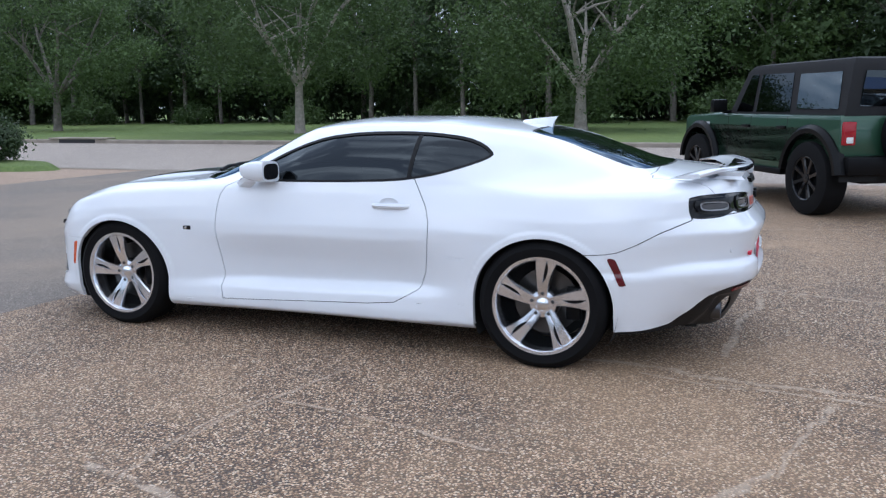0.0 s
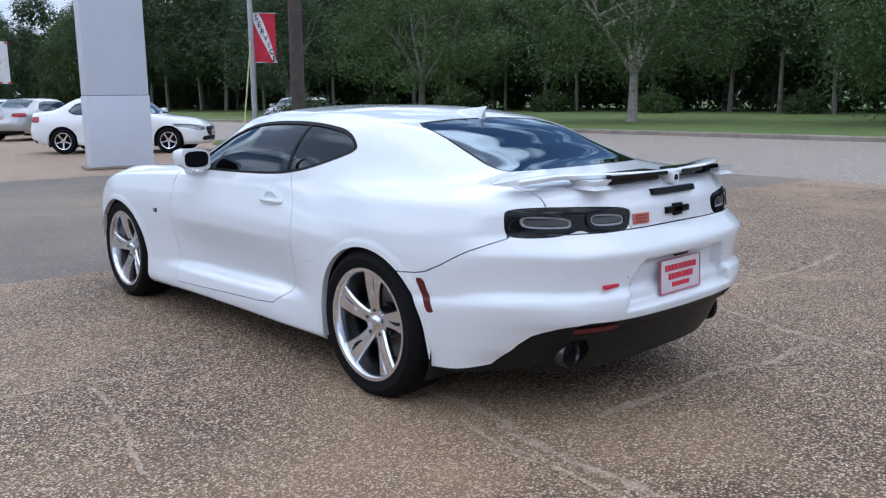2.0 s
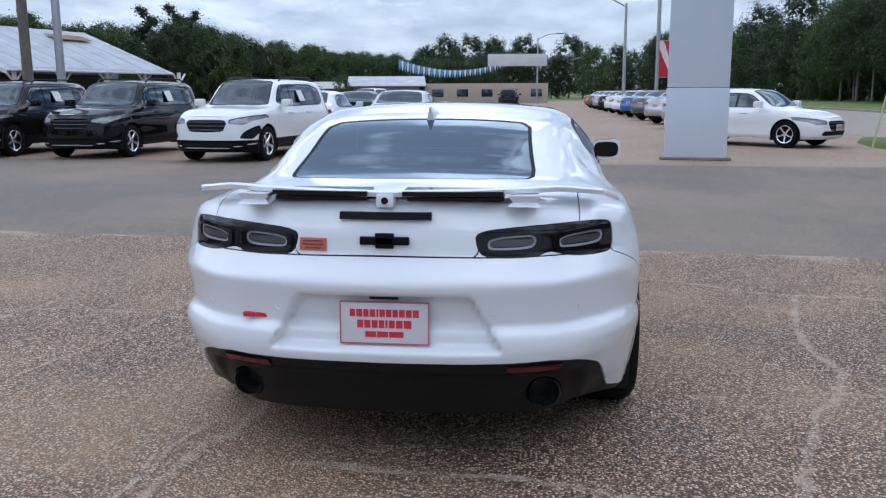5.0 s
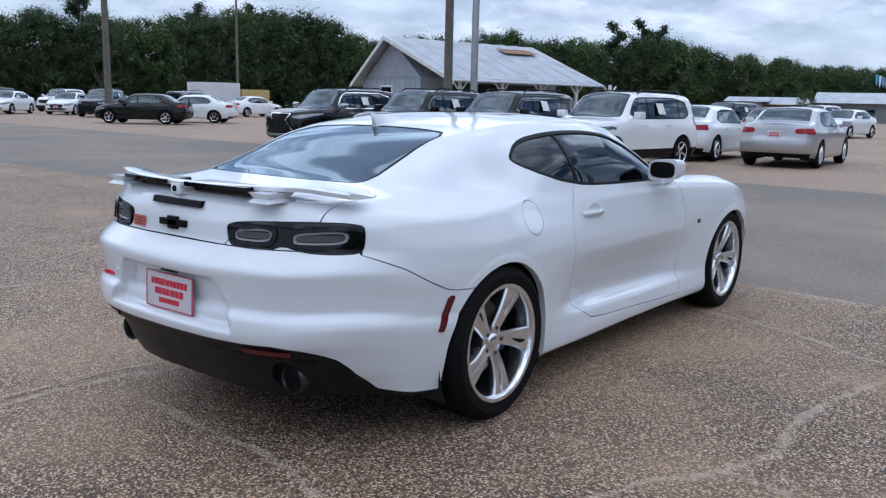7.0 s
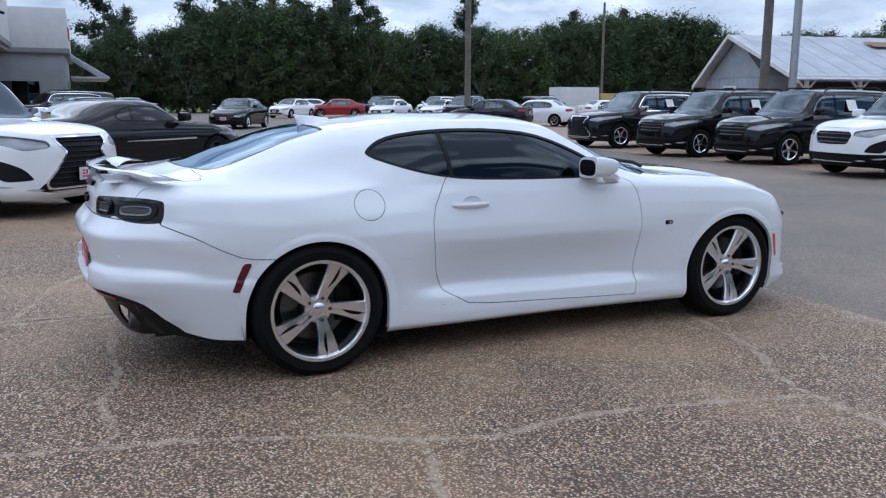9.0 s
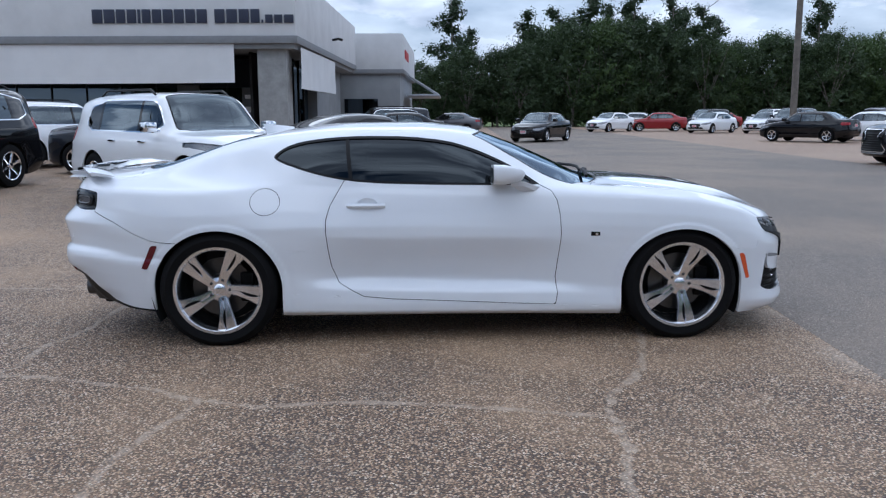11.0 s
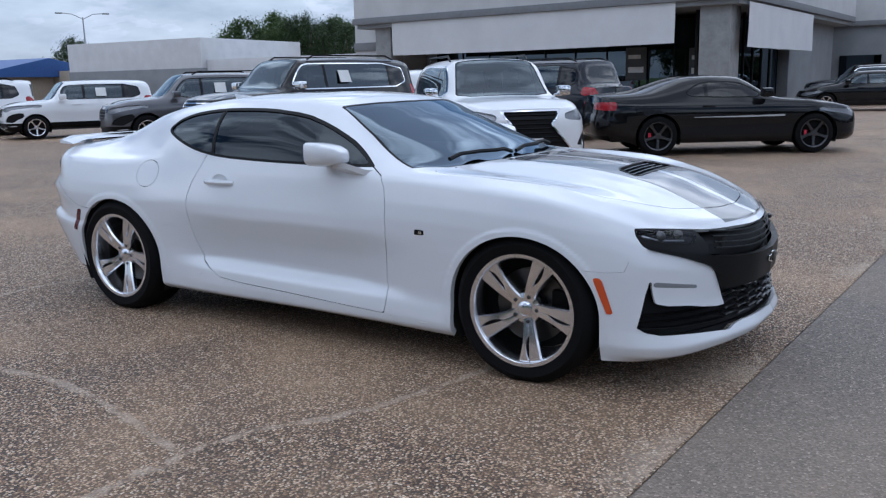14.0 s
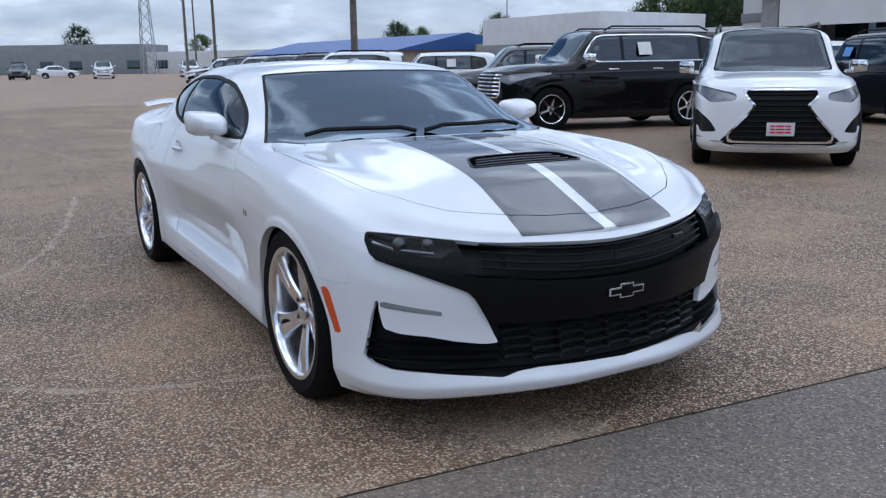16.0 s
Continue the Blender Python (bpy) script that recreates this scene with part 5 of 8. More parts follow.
def vehicle(name, spec, body_paint, label, m):
    """A parked vehicle with its own shell, panes, lamps and wheels; it looks along +x."""
    g = dict(L=4.6, W=1.80, H=1.45, wb=2.7, r=0.33, rim=0.22, fo=0.92, zn=0.72, zh=0.98, zb=0.95, zd=1.05, xc=1.05, xrf=0.25, xrr=-1.0, xgb=-1.75, win_r=-1.25, win_t=-0.95, kind="sedan",
             wheel=ALLOY, spokes=5, rails=False, clad=False, lamp_low=0.10, sheet=False, plate=True, pane=CLEAR, far=False, caliper=None)
    g.update(spec)
    ob = empty(name, m, label, "car")
    nose, tail = g["wb"] / 2 + g["fo"], g["wb"] / 2 + g["fo"] - g["L"]
    w = g["W"] / 2
    van = g["kind"] in ("suv", "boxy", "hatch")
    sq = 0.14 if g["kind"] == "boxy" else 0.0
    plan = [(tail, 0), (tail + 0.02, w * 0.5), (tail + 0.08 - sq * 0.3, w * 0.78), (tail + 0.26 - sq, w * 0.95), (tail + 0.7 - sq, w * 0.99), (-0.3, w), (0.6, w), (nose - 0.75 + sq, w * 0.99), (nose - 0.36 + sq, w * 0.92), (nose - 0.14 + sq * 0.5, w * 0.74), (nose - 0.03, w * 0.42), (nose, 0)]
    zt = g["zd"]
    zb, zn, zh, H = g["zb"], g["zn"], g["zh"], g["H"]
    side = lambda top: [(0.22 + (0.08 if g["clad"] else 0), 0.05), (0.30 + (0.06 if g["clad"] else 0), 0.01), (0.5, 0.012), (top * 0.72, 0.0), (top * 0.88, 0.02), (top, 0.07)]
    rear_top = zt - 0.02
    st = [(tail, 0, [(0.30, 0.14), (0.42, 0.02), (0.56, 0.0), (0.68, 0.02), (0.76, 0.06), (rear_top * 0.92, 0.08), (rear_top, 0.10 if not van else 0.09)]),
          (tail + 0.2, w * 0.93, [(0.28, 0.10), (0.42, 0.02), (0.58, 0.0), (0.70, 0.02), (rear_top * 0.86, 0.05), (rear_top, 0.10)]),
          (tail + 0.9, w * 0.99, side(min(zb + 0.02, rear_top))), (0, w, side(zb)), (g["wb"] / 2 - 0.1, w * 0.99, side(zh - 0.05)),
          (nose - 0.34, w * 0.91, [(0.22, 0.08), (0.30, 0.01), (0.5, 0.0), (zn * 0.86, 0.02), (zn - 0.02, 0.08)]),
          (nose, 0, [(0.22, 0.12), (0.30, 0.02), (0.45, 0.0), (zn * 0.8, 0.01), (zn - 0.05, 0.04), (zn, 0.10)])]
    xs = [tail, tail + 0.12, g["xgb"], g["xrr"], (g["xrr"] + g["xrf"]) / 2, g["xrf"], g["xc"], (g["xc"] + nose) / 2, nose - 0.15, nose]
    steep = van and g["xgb"] < tail + 0.3
    sec = {"x": xs,
           "fa": [0.92, 0.92, 0.93, 0.95, 0.955, 0.95, 0.93, 0.92, 0.9, 0.9],
           "za": [zt, zt, max(zt, zb + 0.03), zb + 0.12, zb + 0.13, zb + 0.10, zh - 0.03, (zh + zn) / 2 + 0.01, zn + 0.02, zn],
           "fr": [0.75, 0.75, 0.75, 0.80, 0.82, 0.81, 0.75, 0.7, 0.7, 0.7],
           "zr": [zt, zt + 0.01, zt + 0.04, H - 0.13, H - 0.11, H - 0.13, zh - 0.015, (zh + zn) / 2 + 0.03, zn + 0.025, zn],
           "fm": [0.4, 0.4, 0.45, 0.62, 0.66, 0.62, 0.45, 0.4, 0.4, 0.4],
           "zm": [zt, zt + 0.015, zt + 0.06, H - 0.045, H - 0.03, H - 0.05, zh, (zh + zn) / 2 + 0.045, zn + 0.03, zn],
           "zc": [zt, zt + 0.02, zt + 0.07, H - 0.02, H, H - 0.025, zh + 0.01, (zh + zn) / 2 + 0.05, zn + 0.03, zn]}
    if steep:
        for k in ("za", "zr", "zm", "zc"):
            top = {"za": zb + 0.10, "zr": H - 0.16, "zm": H - 0.08, "zc": H - 0.06}[k]
            sec[k][0] = zt
            sec[k][1] = (zt + top) / 2
            sec[k][2] = top
    sk = Skin(plan, st, sec, step=0.10, low=10, up=13) if g["far"] else Skin(plan, st, sec, step=0.055, low=18, up=22)
    r = g["r"]
    for cx in (g["wb"] / 2, -g["wb"] / 2):
        sk.take(lambda V: np.maximum(np.minimum(np.hypot(V[:, 0] - cx, V[:, 2] - r) - r - 0.045, np.maximum(np.abs(V[:, 0] - cx) - r - 0.045, V[:, 2] - r)), 0.5 - V[:, 1]))
    # panes
    wf = g["xc"] - 0.32
    outline = rounded([(wf, zb + 0.035), ((wf + g["win_r"]) / 2, zb + 0.04), (g["win_r"], zb + (0.07 if not van else 0.05)), (g["win_t"], H - 0.135), (g["xrf"] - 0.12, H - 0.135), (g["xrf"] + 0.12, H - 0.19)], 1)
    pf = side_of(outline, 0.3)
    pane = sk.take(pf)
    trim = sk.take(lambda V: pf(V) - 0.02)
    cuts = [-0.02, g["win_r"] + (0.5 if g["kind"] != "coupe" else 0.42)] if g["kind"] != "coupe" else [g["win_r"] + 0.42]
    for c in cuts:
        pil, pane = sk.split(pane, lambda V: np.abs(V[:, 0] - c) - 0.035)
        sk.place("pillar_trim", pil, GLOSS_BLACK, ob, 0.002, 0, "pair")
    left = pane
    for c in sorted(cuts, reverse=True):
        p, left = sk.split(left, lambda V: c - V[:, 0])
        sk.place("side_window", p, g["pane"], ob, 0.004, 0, "pair")
    sk.place("side_window", left, DARK_PANE if van else g["pane"], ob, 0.004, 0, "pair")
    sk.place("window_trim", trim, CHROME if g.get("bright") else BLACK, ob, 0, 0.004, "pair")
    sf = top_of([(g["xc"] - 0.03, -0.2), (g["xc"] - 0.05, w * 0.5), (g["xc"] - 0.14, w * 0.74), (g["xrf"] + 0.07, w * 0.61), (g["xrf"] + 0.03, -0.2)], zb - 0.02)
    sk.place("windscreen", sk.take(sf), g["pane"], ob, 0.003, 0, "both", "windscreen reflecting the sky")
    sk.place("windscreen_seal", sk.take(lambda V: sf(V) - 0.02), BLACK, ob, 0, 0.003, "both")
    if steep:
        bf = lambda V: np.maximum(np.maximum(inside(V[:, [1, 2]], [(-0.2, zb + 0.08), (w * 0.72, zb + 0.08), (w * 0.62, H - 0.16), (-0.2, H - 0.14)]), V[:, 0] - (tail + 0.42)), -V[:, 0] - 90)
    else:
        bf = top_of([(g["xgb"] + 0.03, -0.2), (g["xgb"] + 0.04, w * 0.5), (g["xgb"] + 0.12, w * 0.68), (g["xrr"] - 0.10, w * 0.60), (g["xrr"] - 0.06, -0.2)], zb)
    sk.place("rear_window", sk.take(bf), DARK_PANE if van else g["pane"], ob, 0.003, 0, "both")
    # lamps and grille
    lz = zn - 0.03
    lamp = sk.take(end_of([(w * 0.50, lz - 0.10), (w * 0.52, lz - 0.02), (w * 0.97, lz + 0.07), (w * 0.985, lz - 0.01), (w * 0.80, lz - g["lamp_low"] - 0.03)], nose - 1.0))
    sk.place("headlamp_bowl", lamp, SILVER_REFL, ob, 0.03, 0, "pair")
    sk.place("headlamp_cover", lamp, LENS, ob, 0.0, 0, "pair", "clear headlamp cover")
    grille = g.get("grille") or [(-0.2, lz - 0.02), (w * 0.44, lz - 0.03), (w * 0.48, lz - 0.10), (w * 0.40, lz - 0.26), (-0.2, lz - 0.28)]
    gf = end_of(grille, nose - 0.8)
    gr = sk.take(gf)
    sk.place("grille", gr, BLACK, ob, 0.03, 0, "both", "black front grille")
    if g.get("bright"):
        sk.place("grille_frame", sk.take(lambda V: gf(V) - 0.022), CHROME, ob, -0.006, 0.03, "both", "bright grille frame")
    if g.get("fog"):
        fz = g["fog"]
        sk.place("fog_recess", sk.take(end_of([(w * 0.72, fz - 0.10), (w * 0.80, fz + 0.02), (w * 0.97, fz + 0.15), (w * 0.985, fz + 0.02), (w * 0.93, fz - 0.12)], nose - 1.0)), BLACK, ob, 0.02, 0.01, "pair", "black fog-lamp recess")
        sk.place("lower_trim", sk.take(end_of([(-0.2, 0.325), (w * 0.5, 0.325), (w * 0.95, 0.40), (w * 0.95, 0.37), (w * 0.5, 0.295), (-0.2, 0.295)], nose - 0.9)), SILVER_REFL, ob, -0.004, 0.01, "both", "silver trim strip")
    lo = sk.take(end_of([(-0.2, 0.42), (w * 0.62, 0.42), (w * 0.70, 0.34), (w * 0.6, 0.30), (-0.2, 0.30)], nose - 0.8))
    sk.place("lower_intake", lo, BLACK, ob, 0.02, 0, "both")
    if van:
        tl = [(w * 0.66, zb - 0.12), (w * 1.1, zb - 0.14), (w * 1.1, zb + 0.10), (w * 0.80, zb + 0.08)]
    else:
        tl = [(w * 0.50, zt - 0.22), (w * 1.1, zt - 0.25), (w * 1.1, zt - 0.09), (w * 0.52, zt - 0.11)]
    tp = sk.take(lambda V: np.maximum(inside(V[:, [1, 2]], tl), V[:, 0] - (tail + 0.40)))
    sk.place("tail_lamp", tp, RED_LENS, ob, -0.004, 0.01, "pair", "red tail lamp")
    if g["clad"]:
        sk.place("lower_cladding", sk.take(lambda V: V[:, 2] - 0.46), SATIN_BLACK, ob, 0, 0.01, "both", "black plastic lower cladding")
    else:
        sk.place("rear_valance", sk.take(lambda V: np.maximum(V[:, 2] - 0.36, V[:, 0] - (tail + 0.3))), SATIN_BLACK, ob, 0, 0.01, "both")
    gaps = []
    for x0 in [wf + 0.05, -0.02, cuts[-1] - 0.05] if g["kind"] != "coupe" else [wf + 0.05, -0.75]:
        gaps += sk.take(lambda V: np.maximum(np.maximum(np.maximum(np.abs(V[:, 0] - x0) - 0.004, V[:, 2] - zb - 0.02), 0.34 - V[:, 2]), 0.5 - V[:, 1]))
    gaps += sk.take(lambda V: np.maximum(np.maximum(np.abs(V[:, 1] - w * 0.80) - 0.004, V[:, 0] - nose + 0.12), np.maximum(g["xc"] - V[:, 0], zn - 0.1 - V[:, 2])))
    sk.place("panel_gap", gaps, GAP, ob, 0.004, 0, "both")
    body = sk.place("body", sk.polys, body_paint, ob, 0, 0.02, "both", "painted body shell")
    # inside and underneath
    bm = bmesh.new()
    box(bm, tail + 0.35, nose - 0.4, -w * 0.70, w * 0.70, 0.24, 0.34, 0.01)
    box(bm, -g["wb"] / 2 + r + 0.08, g["wb"] / 2 - r - 0.08, -w * 0.94, w * 0.94, 0.25, 0.34, 0.01)
    for cx in (g["wb"] / 2, -g["wb"] / 2):
        for sg in (1, -1):
            ring = [(cx + (r + 0.06) * math.cos(q), r + (r + 0.06) * math.sin(q)) for q in np.linspace(-0.4, math.pi + 0.4, 14)]
            vs = [[bm.verts.new((x, sg * y, z)) for x, z in ring] for y in (w * 0.55, w * 0.985)]
            for i in range(13):
                bm.faces.new((vs[0][i], vs[0][i + 1], vs[1][i + 1], vs[1][i]))
            bm.faces.new(vs[0])
    part("underbody", bm, UNDER, ob)
    bm = bmesh.new()
    box(bm, max(tail + 0.5, g["win_r"] - 0.3), g["xc"] - 0.25, -w * 0.80, w * 0.80, 0.5, zb - 0.06, 0.02)
    box(bm, g["xc"] - 0.5, g["xc"] - 0.12, -w * 0.75, w * 0.75, zb - 0.1, zh - 0.01, 0.03)
    part("cabin_floor", bm, CABIN_AND_SHADE, ob)
    for sx in (0.15, -0.75) if g["kind"] != "coupe" else (0.0,):
        for sg in (1, -1):
            bm = bmesh.new()
            box(bm, sx - 0.2, sx - 0.06, sg * w * 0.42 - 0.22, sg * w * 0.42 + 0.22, zb - 0.1, zb + 0.16, 0.04)
            box(bm, sx - 0.2, sx - 0.1, sg * w * 0.42 - 0.12, sg * w * 0.42 + 0.12, zb + 0.14, zb + 0.30, 0.03)
            part("seat_back", bm, SEAT, ob)
    for sg in (1, -1):
        bm = bmesh.new()
        box(bm, wf - 0.14, wf + 0.04, sg * (w + 0.10) - 0.10, sg * (w + 0.10) + 0.10, zb + 0.03, zb + 0.18, 0.04)
        box(bm, wf - 0.06, wf + 0.02, sg * w - 0.06, sg * w + 0.06, zb + 0.02, zb + 0.06, 0.01)
        part("door_mirror", bm, CHROME if g.get("bright") else body_paint, ob)
        for hx in ((0.22, -0.72) if g["kind"] != "coupe" else (-0.5,)):
            bm = bmesh.new()
            box(bm, hx - 0.11, hx + 0.11, sg * w * 0.985 - 0.018, sg * w * 0.985 + 0.018, zb - 0.13, zb - 0.10, 0.01)
            part("door_handle", bm, CHROME if g.get("bright") else body_paint, ob)
        if g["rails"]:
            bm = bmesh.new()
            tube(bm, [(x, sg * w * 0.66, z) for x, z in ((g["xrf"] - 0.15, H - 0.05), (g["xrf"] - 0.3, H + 0.03), (g["xrr"] + 0.3, H + 0.03), (g["xrr"] + 0.1, H - 0.05))], 0.018, 6)
            part("roof_rail", bm, SATIN_BLACK, ob)
    gz = [z for y, z in grille]
    slats = g.get("slats", 3)
    for k in range(slats):
        bm = bmesh.new()
        z = max(gz) - (k + 0.7) * (max(gz) - min(gz)) / (slats + 0.4)
        ys_ = [y for y in np.linspace(0, w * 0.9, 60) if inside(np.array([[y, z]]), grille)[0] < -0.005]
        hw = max(ys_) if ys_ else w * 0.3
        net = np.array(sk.V)
        net = net[net[:, 0] > nose - 0.6]
        nx_ = lambda y: float(net[np.argmin(np.hypot(net[:, 1] - abs(y), net[:, 2] - z)), 0])
        tube(bm, [(nx_(y) - 0.012, y, z) for y in np.linspace(-hw, hw, 9)], g.get("slat_r", 0.009), 5)
        part("grille_slat", bm, g.get("slat_mat", DARK_ALLOY), ob)
    if g["plate"]:
        for x, z, sgn in ((nose + 0.012, 0.50, 1), (tail - 0.012 + (0.055 if not van else 0), 0.80 if not van else 0.82, -1)):
            bm = bmesh.new()
            box(bm, -0.15, 0.15, -0.075, 0.075, -0.006, 0.003, 0.002)
            pl_ = part("dealer_plate", bm, PLATE, ob, "white dealer plate with red lettering")
            pl_.matrix_local = facing(x, 0, z, sgn, 0)
            for k, yy in enumerate((0.035, 0.0, -0.035)):
                bars("plate_line", [0.05, 0.09, 0.06], 0.02, RED_INK, ob, facing(x + sgn * 0.004, 0, z + yy, sgn, 0), 0.5, 0.001)
    if g.get("strip"):
        for sg in (1, -1):
            bm = bmesh.new()
            loft(bm, [[(x_, sg * (w + 0.004 + dy), z_ + dz) for dy, dz in ((-0.012, -hz), (0.004, -hz), (0.004, hz), (-0.012, hz))] for x_, z_, hz in ((-0.75, 0.66, 0.004), (0.0, 0.66, 0.012), (0.82, 0.67, 0.016))])
            part("side_strip", bm, SILVER_REFL, ob, "silver side strip")
    if g.get("sticker"):
        for sg in (1, -1):
            bm = bmesh.new()
            box(bm, 0.12, 0.32, -0.002, 0.002, -0.10, 0.10)
            st_ = part("window_sticker", bm, STICKER_BLUE, ob, "blue window sticker")
            st_.matrix_local = Matrix.Translation((0, sg * (w * 0.885 + 0.008), (zb + H) / 2 - 0.05)) @ Matrix.Rotation(sg * 0.42, 4, "X")
    if g["sheet"]:
        for sg in (1, -1):
            bm = bmesh.new()
            box(bm, -0.62, -0.34, -0.002, 0.002, -0.13, 0.13)
            sh = part("price_sheet", bm, PAPER, ob, "white price sheet behind the side glass")
            yy = sg * (w * 0.885 + 0.006)
            sh.matrix_local = Matrix.Translation((0, yy, (zb + H) / 2 - 0.06)) @ Matrix.Rotation(sg * 0.42, 4, "X")
    for i, cx in enumerate((g["wb"] / 2, -g["wb"] / 2)):
        for sg in (1, -1):
            wheel_simple(ob, "front_wheel" if i == 0 else "rear_wheel", cx, sg * (w - 0.125), r, g["rim"], g["wheel"], g["spokes"], seg=14 if g["far"] else 26, far=g["far"], caliper=g["caliper"])
    return ob


PAPER = plain("white_paper", (0.72, 0.72, 0.70), 0.8, vary=0.04)
STICKER_BLUE = plain("blue_sticker", (0.10, 0.28, 0.62), 0.5)
FABRIC = plain("black_canvas", (0.008, 0.008, 0.009), 0.9, bump=0.4, bscale=260)
P_WHITE = paint("paint_white", (0.78, 0.79, 0.80))
P_BLACK = paint("paint_black", (0.006, 0.006, 0.007), rough=0.2, coat=1.42)
P_SILVER = paint("paint_silver", (0.46, 0.46, 0.47), 0.6)
P_GREY = paint("paint_grey", (0.10, 0.10, 0.11), 0.5)
P_BLUE = paint("paint_blue", (0.02, 0.10, 0.34), 0.2)
P_RED = paint("paint_red", (0.26, 0.02, 0.022), 0.2)
P_GREEN = paint("paint_green", (0.024, 0.066, 0.038), 0.2, 0.38, 1.38)
P_NAVY = paint("paint_navy", (0.012, 0.014, 0.02), 0.3, coat=1.4)
P_ORANGE = paint("paint_orange", (0.5, 0.12, 0.02), 0.1)

SEDAN = dict()
SUV = dict(kind="suv", plate=False, L=4.6, W=1.86, H=1.69, wb=2.69, r=0.36, rim=0.235, zn=0.92, zh=1.12, zb=1.08, zd=1.10, xc=1.02, xrf=0.30, xrr=-1.75, xgb=-2.20, win_r=-1.78, win_t=-1.62, rails=True, clad=True, sheet=True, fo=0.93, fog=0.60)
LUX_SUV = dict(SUV, plate=True, L=4.89, W=1.90, H=1.71, wb=2.79, r=0.38, rim=0.25, clad=False, xgb=-2.28, xrr=-1.65, zn=0.95, sheet=False, bright=True, fog=0.56, slats=9, slat_r=0.010, slat_mat=SATIN_BLACK, grille=[(-0.2, 0.93), (0.40, 0.93), (0.36, 0.86), (0.26, 0.76), (0.40, 0.60), (0.56, 0.42), (0.54, 0.36), (-0.2, 0.36)])
BIG_SUV = dict(SUV, L=5.18, W=2.04, H=1.89, wb=2.946, r=0.41, rim=0.275, zn=1.08, zh=1.26, zb=1.24, zd=1.25, xc=1.15, xrf=0.42, xrr=-2.1, xgb=-2.52, win_r=-2.22, win_t=-2.12, clad=False, bright=True, spokes=6, wheel=CHROME, slat_mat=CHROME, fo=0.98, lamp_low=0.16, slats=5, slat_r=0.016, grille=[(-0.2, 1.03), (0.60, 1.03), (0.60, 0.70), (0.54, 0.64), (-0.2, 0.64)])
VAN = dict(SUV, kind="boxy", L=4.75, W=1.93, H=1.78, zn=1.0, zh=1.16, zb=1.12, zd=1.15, xc=0.95, xrf=0.40, xrr=-1.9, xgb=-2.15, win_r=-1.95, win_t=-1.85, clad=False, fo=0.9, sheet=False, sticker=True)
BOX_HATCH = dict(VAN, sticker=False, sheet=True, L=4.2, W=1.80, H=1.60, wb=2.6, r=0.33, zn=0.92, zh=1.06, zb=1.05, zd=1.08, xrr=-1.6, xgb=-1.85, win_r=-1.6, win_t=-1.5, rails=False, clad=True, fo=0.82)
COUPE = dict(kind="coupe", strip=True, L=4.79, W=1.915, H=1.38, wb=2.72, r=0.345, rim=0.25, zn=0.76, zh=0.98, zb=0.96, zd=1.04, xc=0.82, xrf=0.05, xrr=-0.75, xgb=-1.75, win_r=-0.95, win_t=-0.62, fo=0.95, wheel=DARK_ALLOY, pane=DARK_PANE, plate=False, caliper=RED_INK)
HATCH = dict(kind="hatch", L=4.15, W=1.70, H=1.43, wb=2.61, r=0.30, rim=0.19, zn=0.72, zh=0.96, zb=0.93, zd=0.98, xc=1.12, xrf=0.45, xrr=-1.15, xgb=-1.80, win_r=-1.35, win_t=-1.15, fo=0.85, plate=False)


def at(x, y, heading, z=0.0):
    return pose(x, y, z, 0, 0, heading)


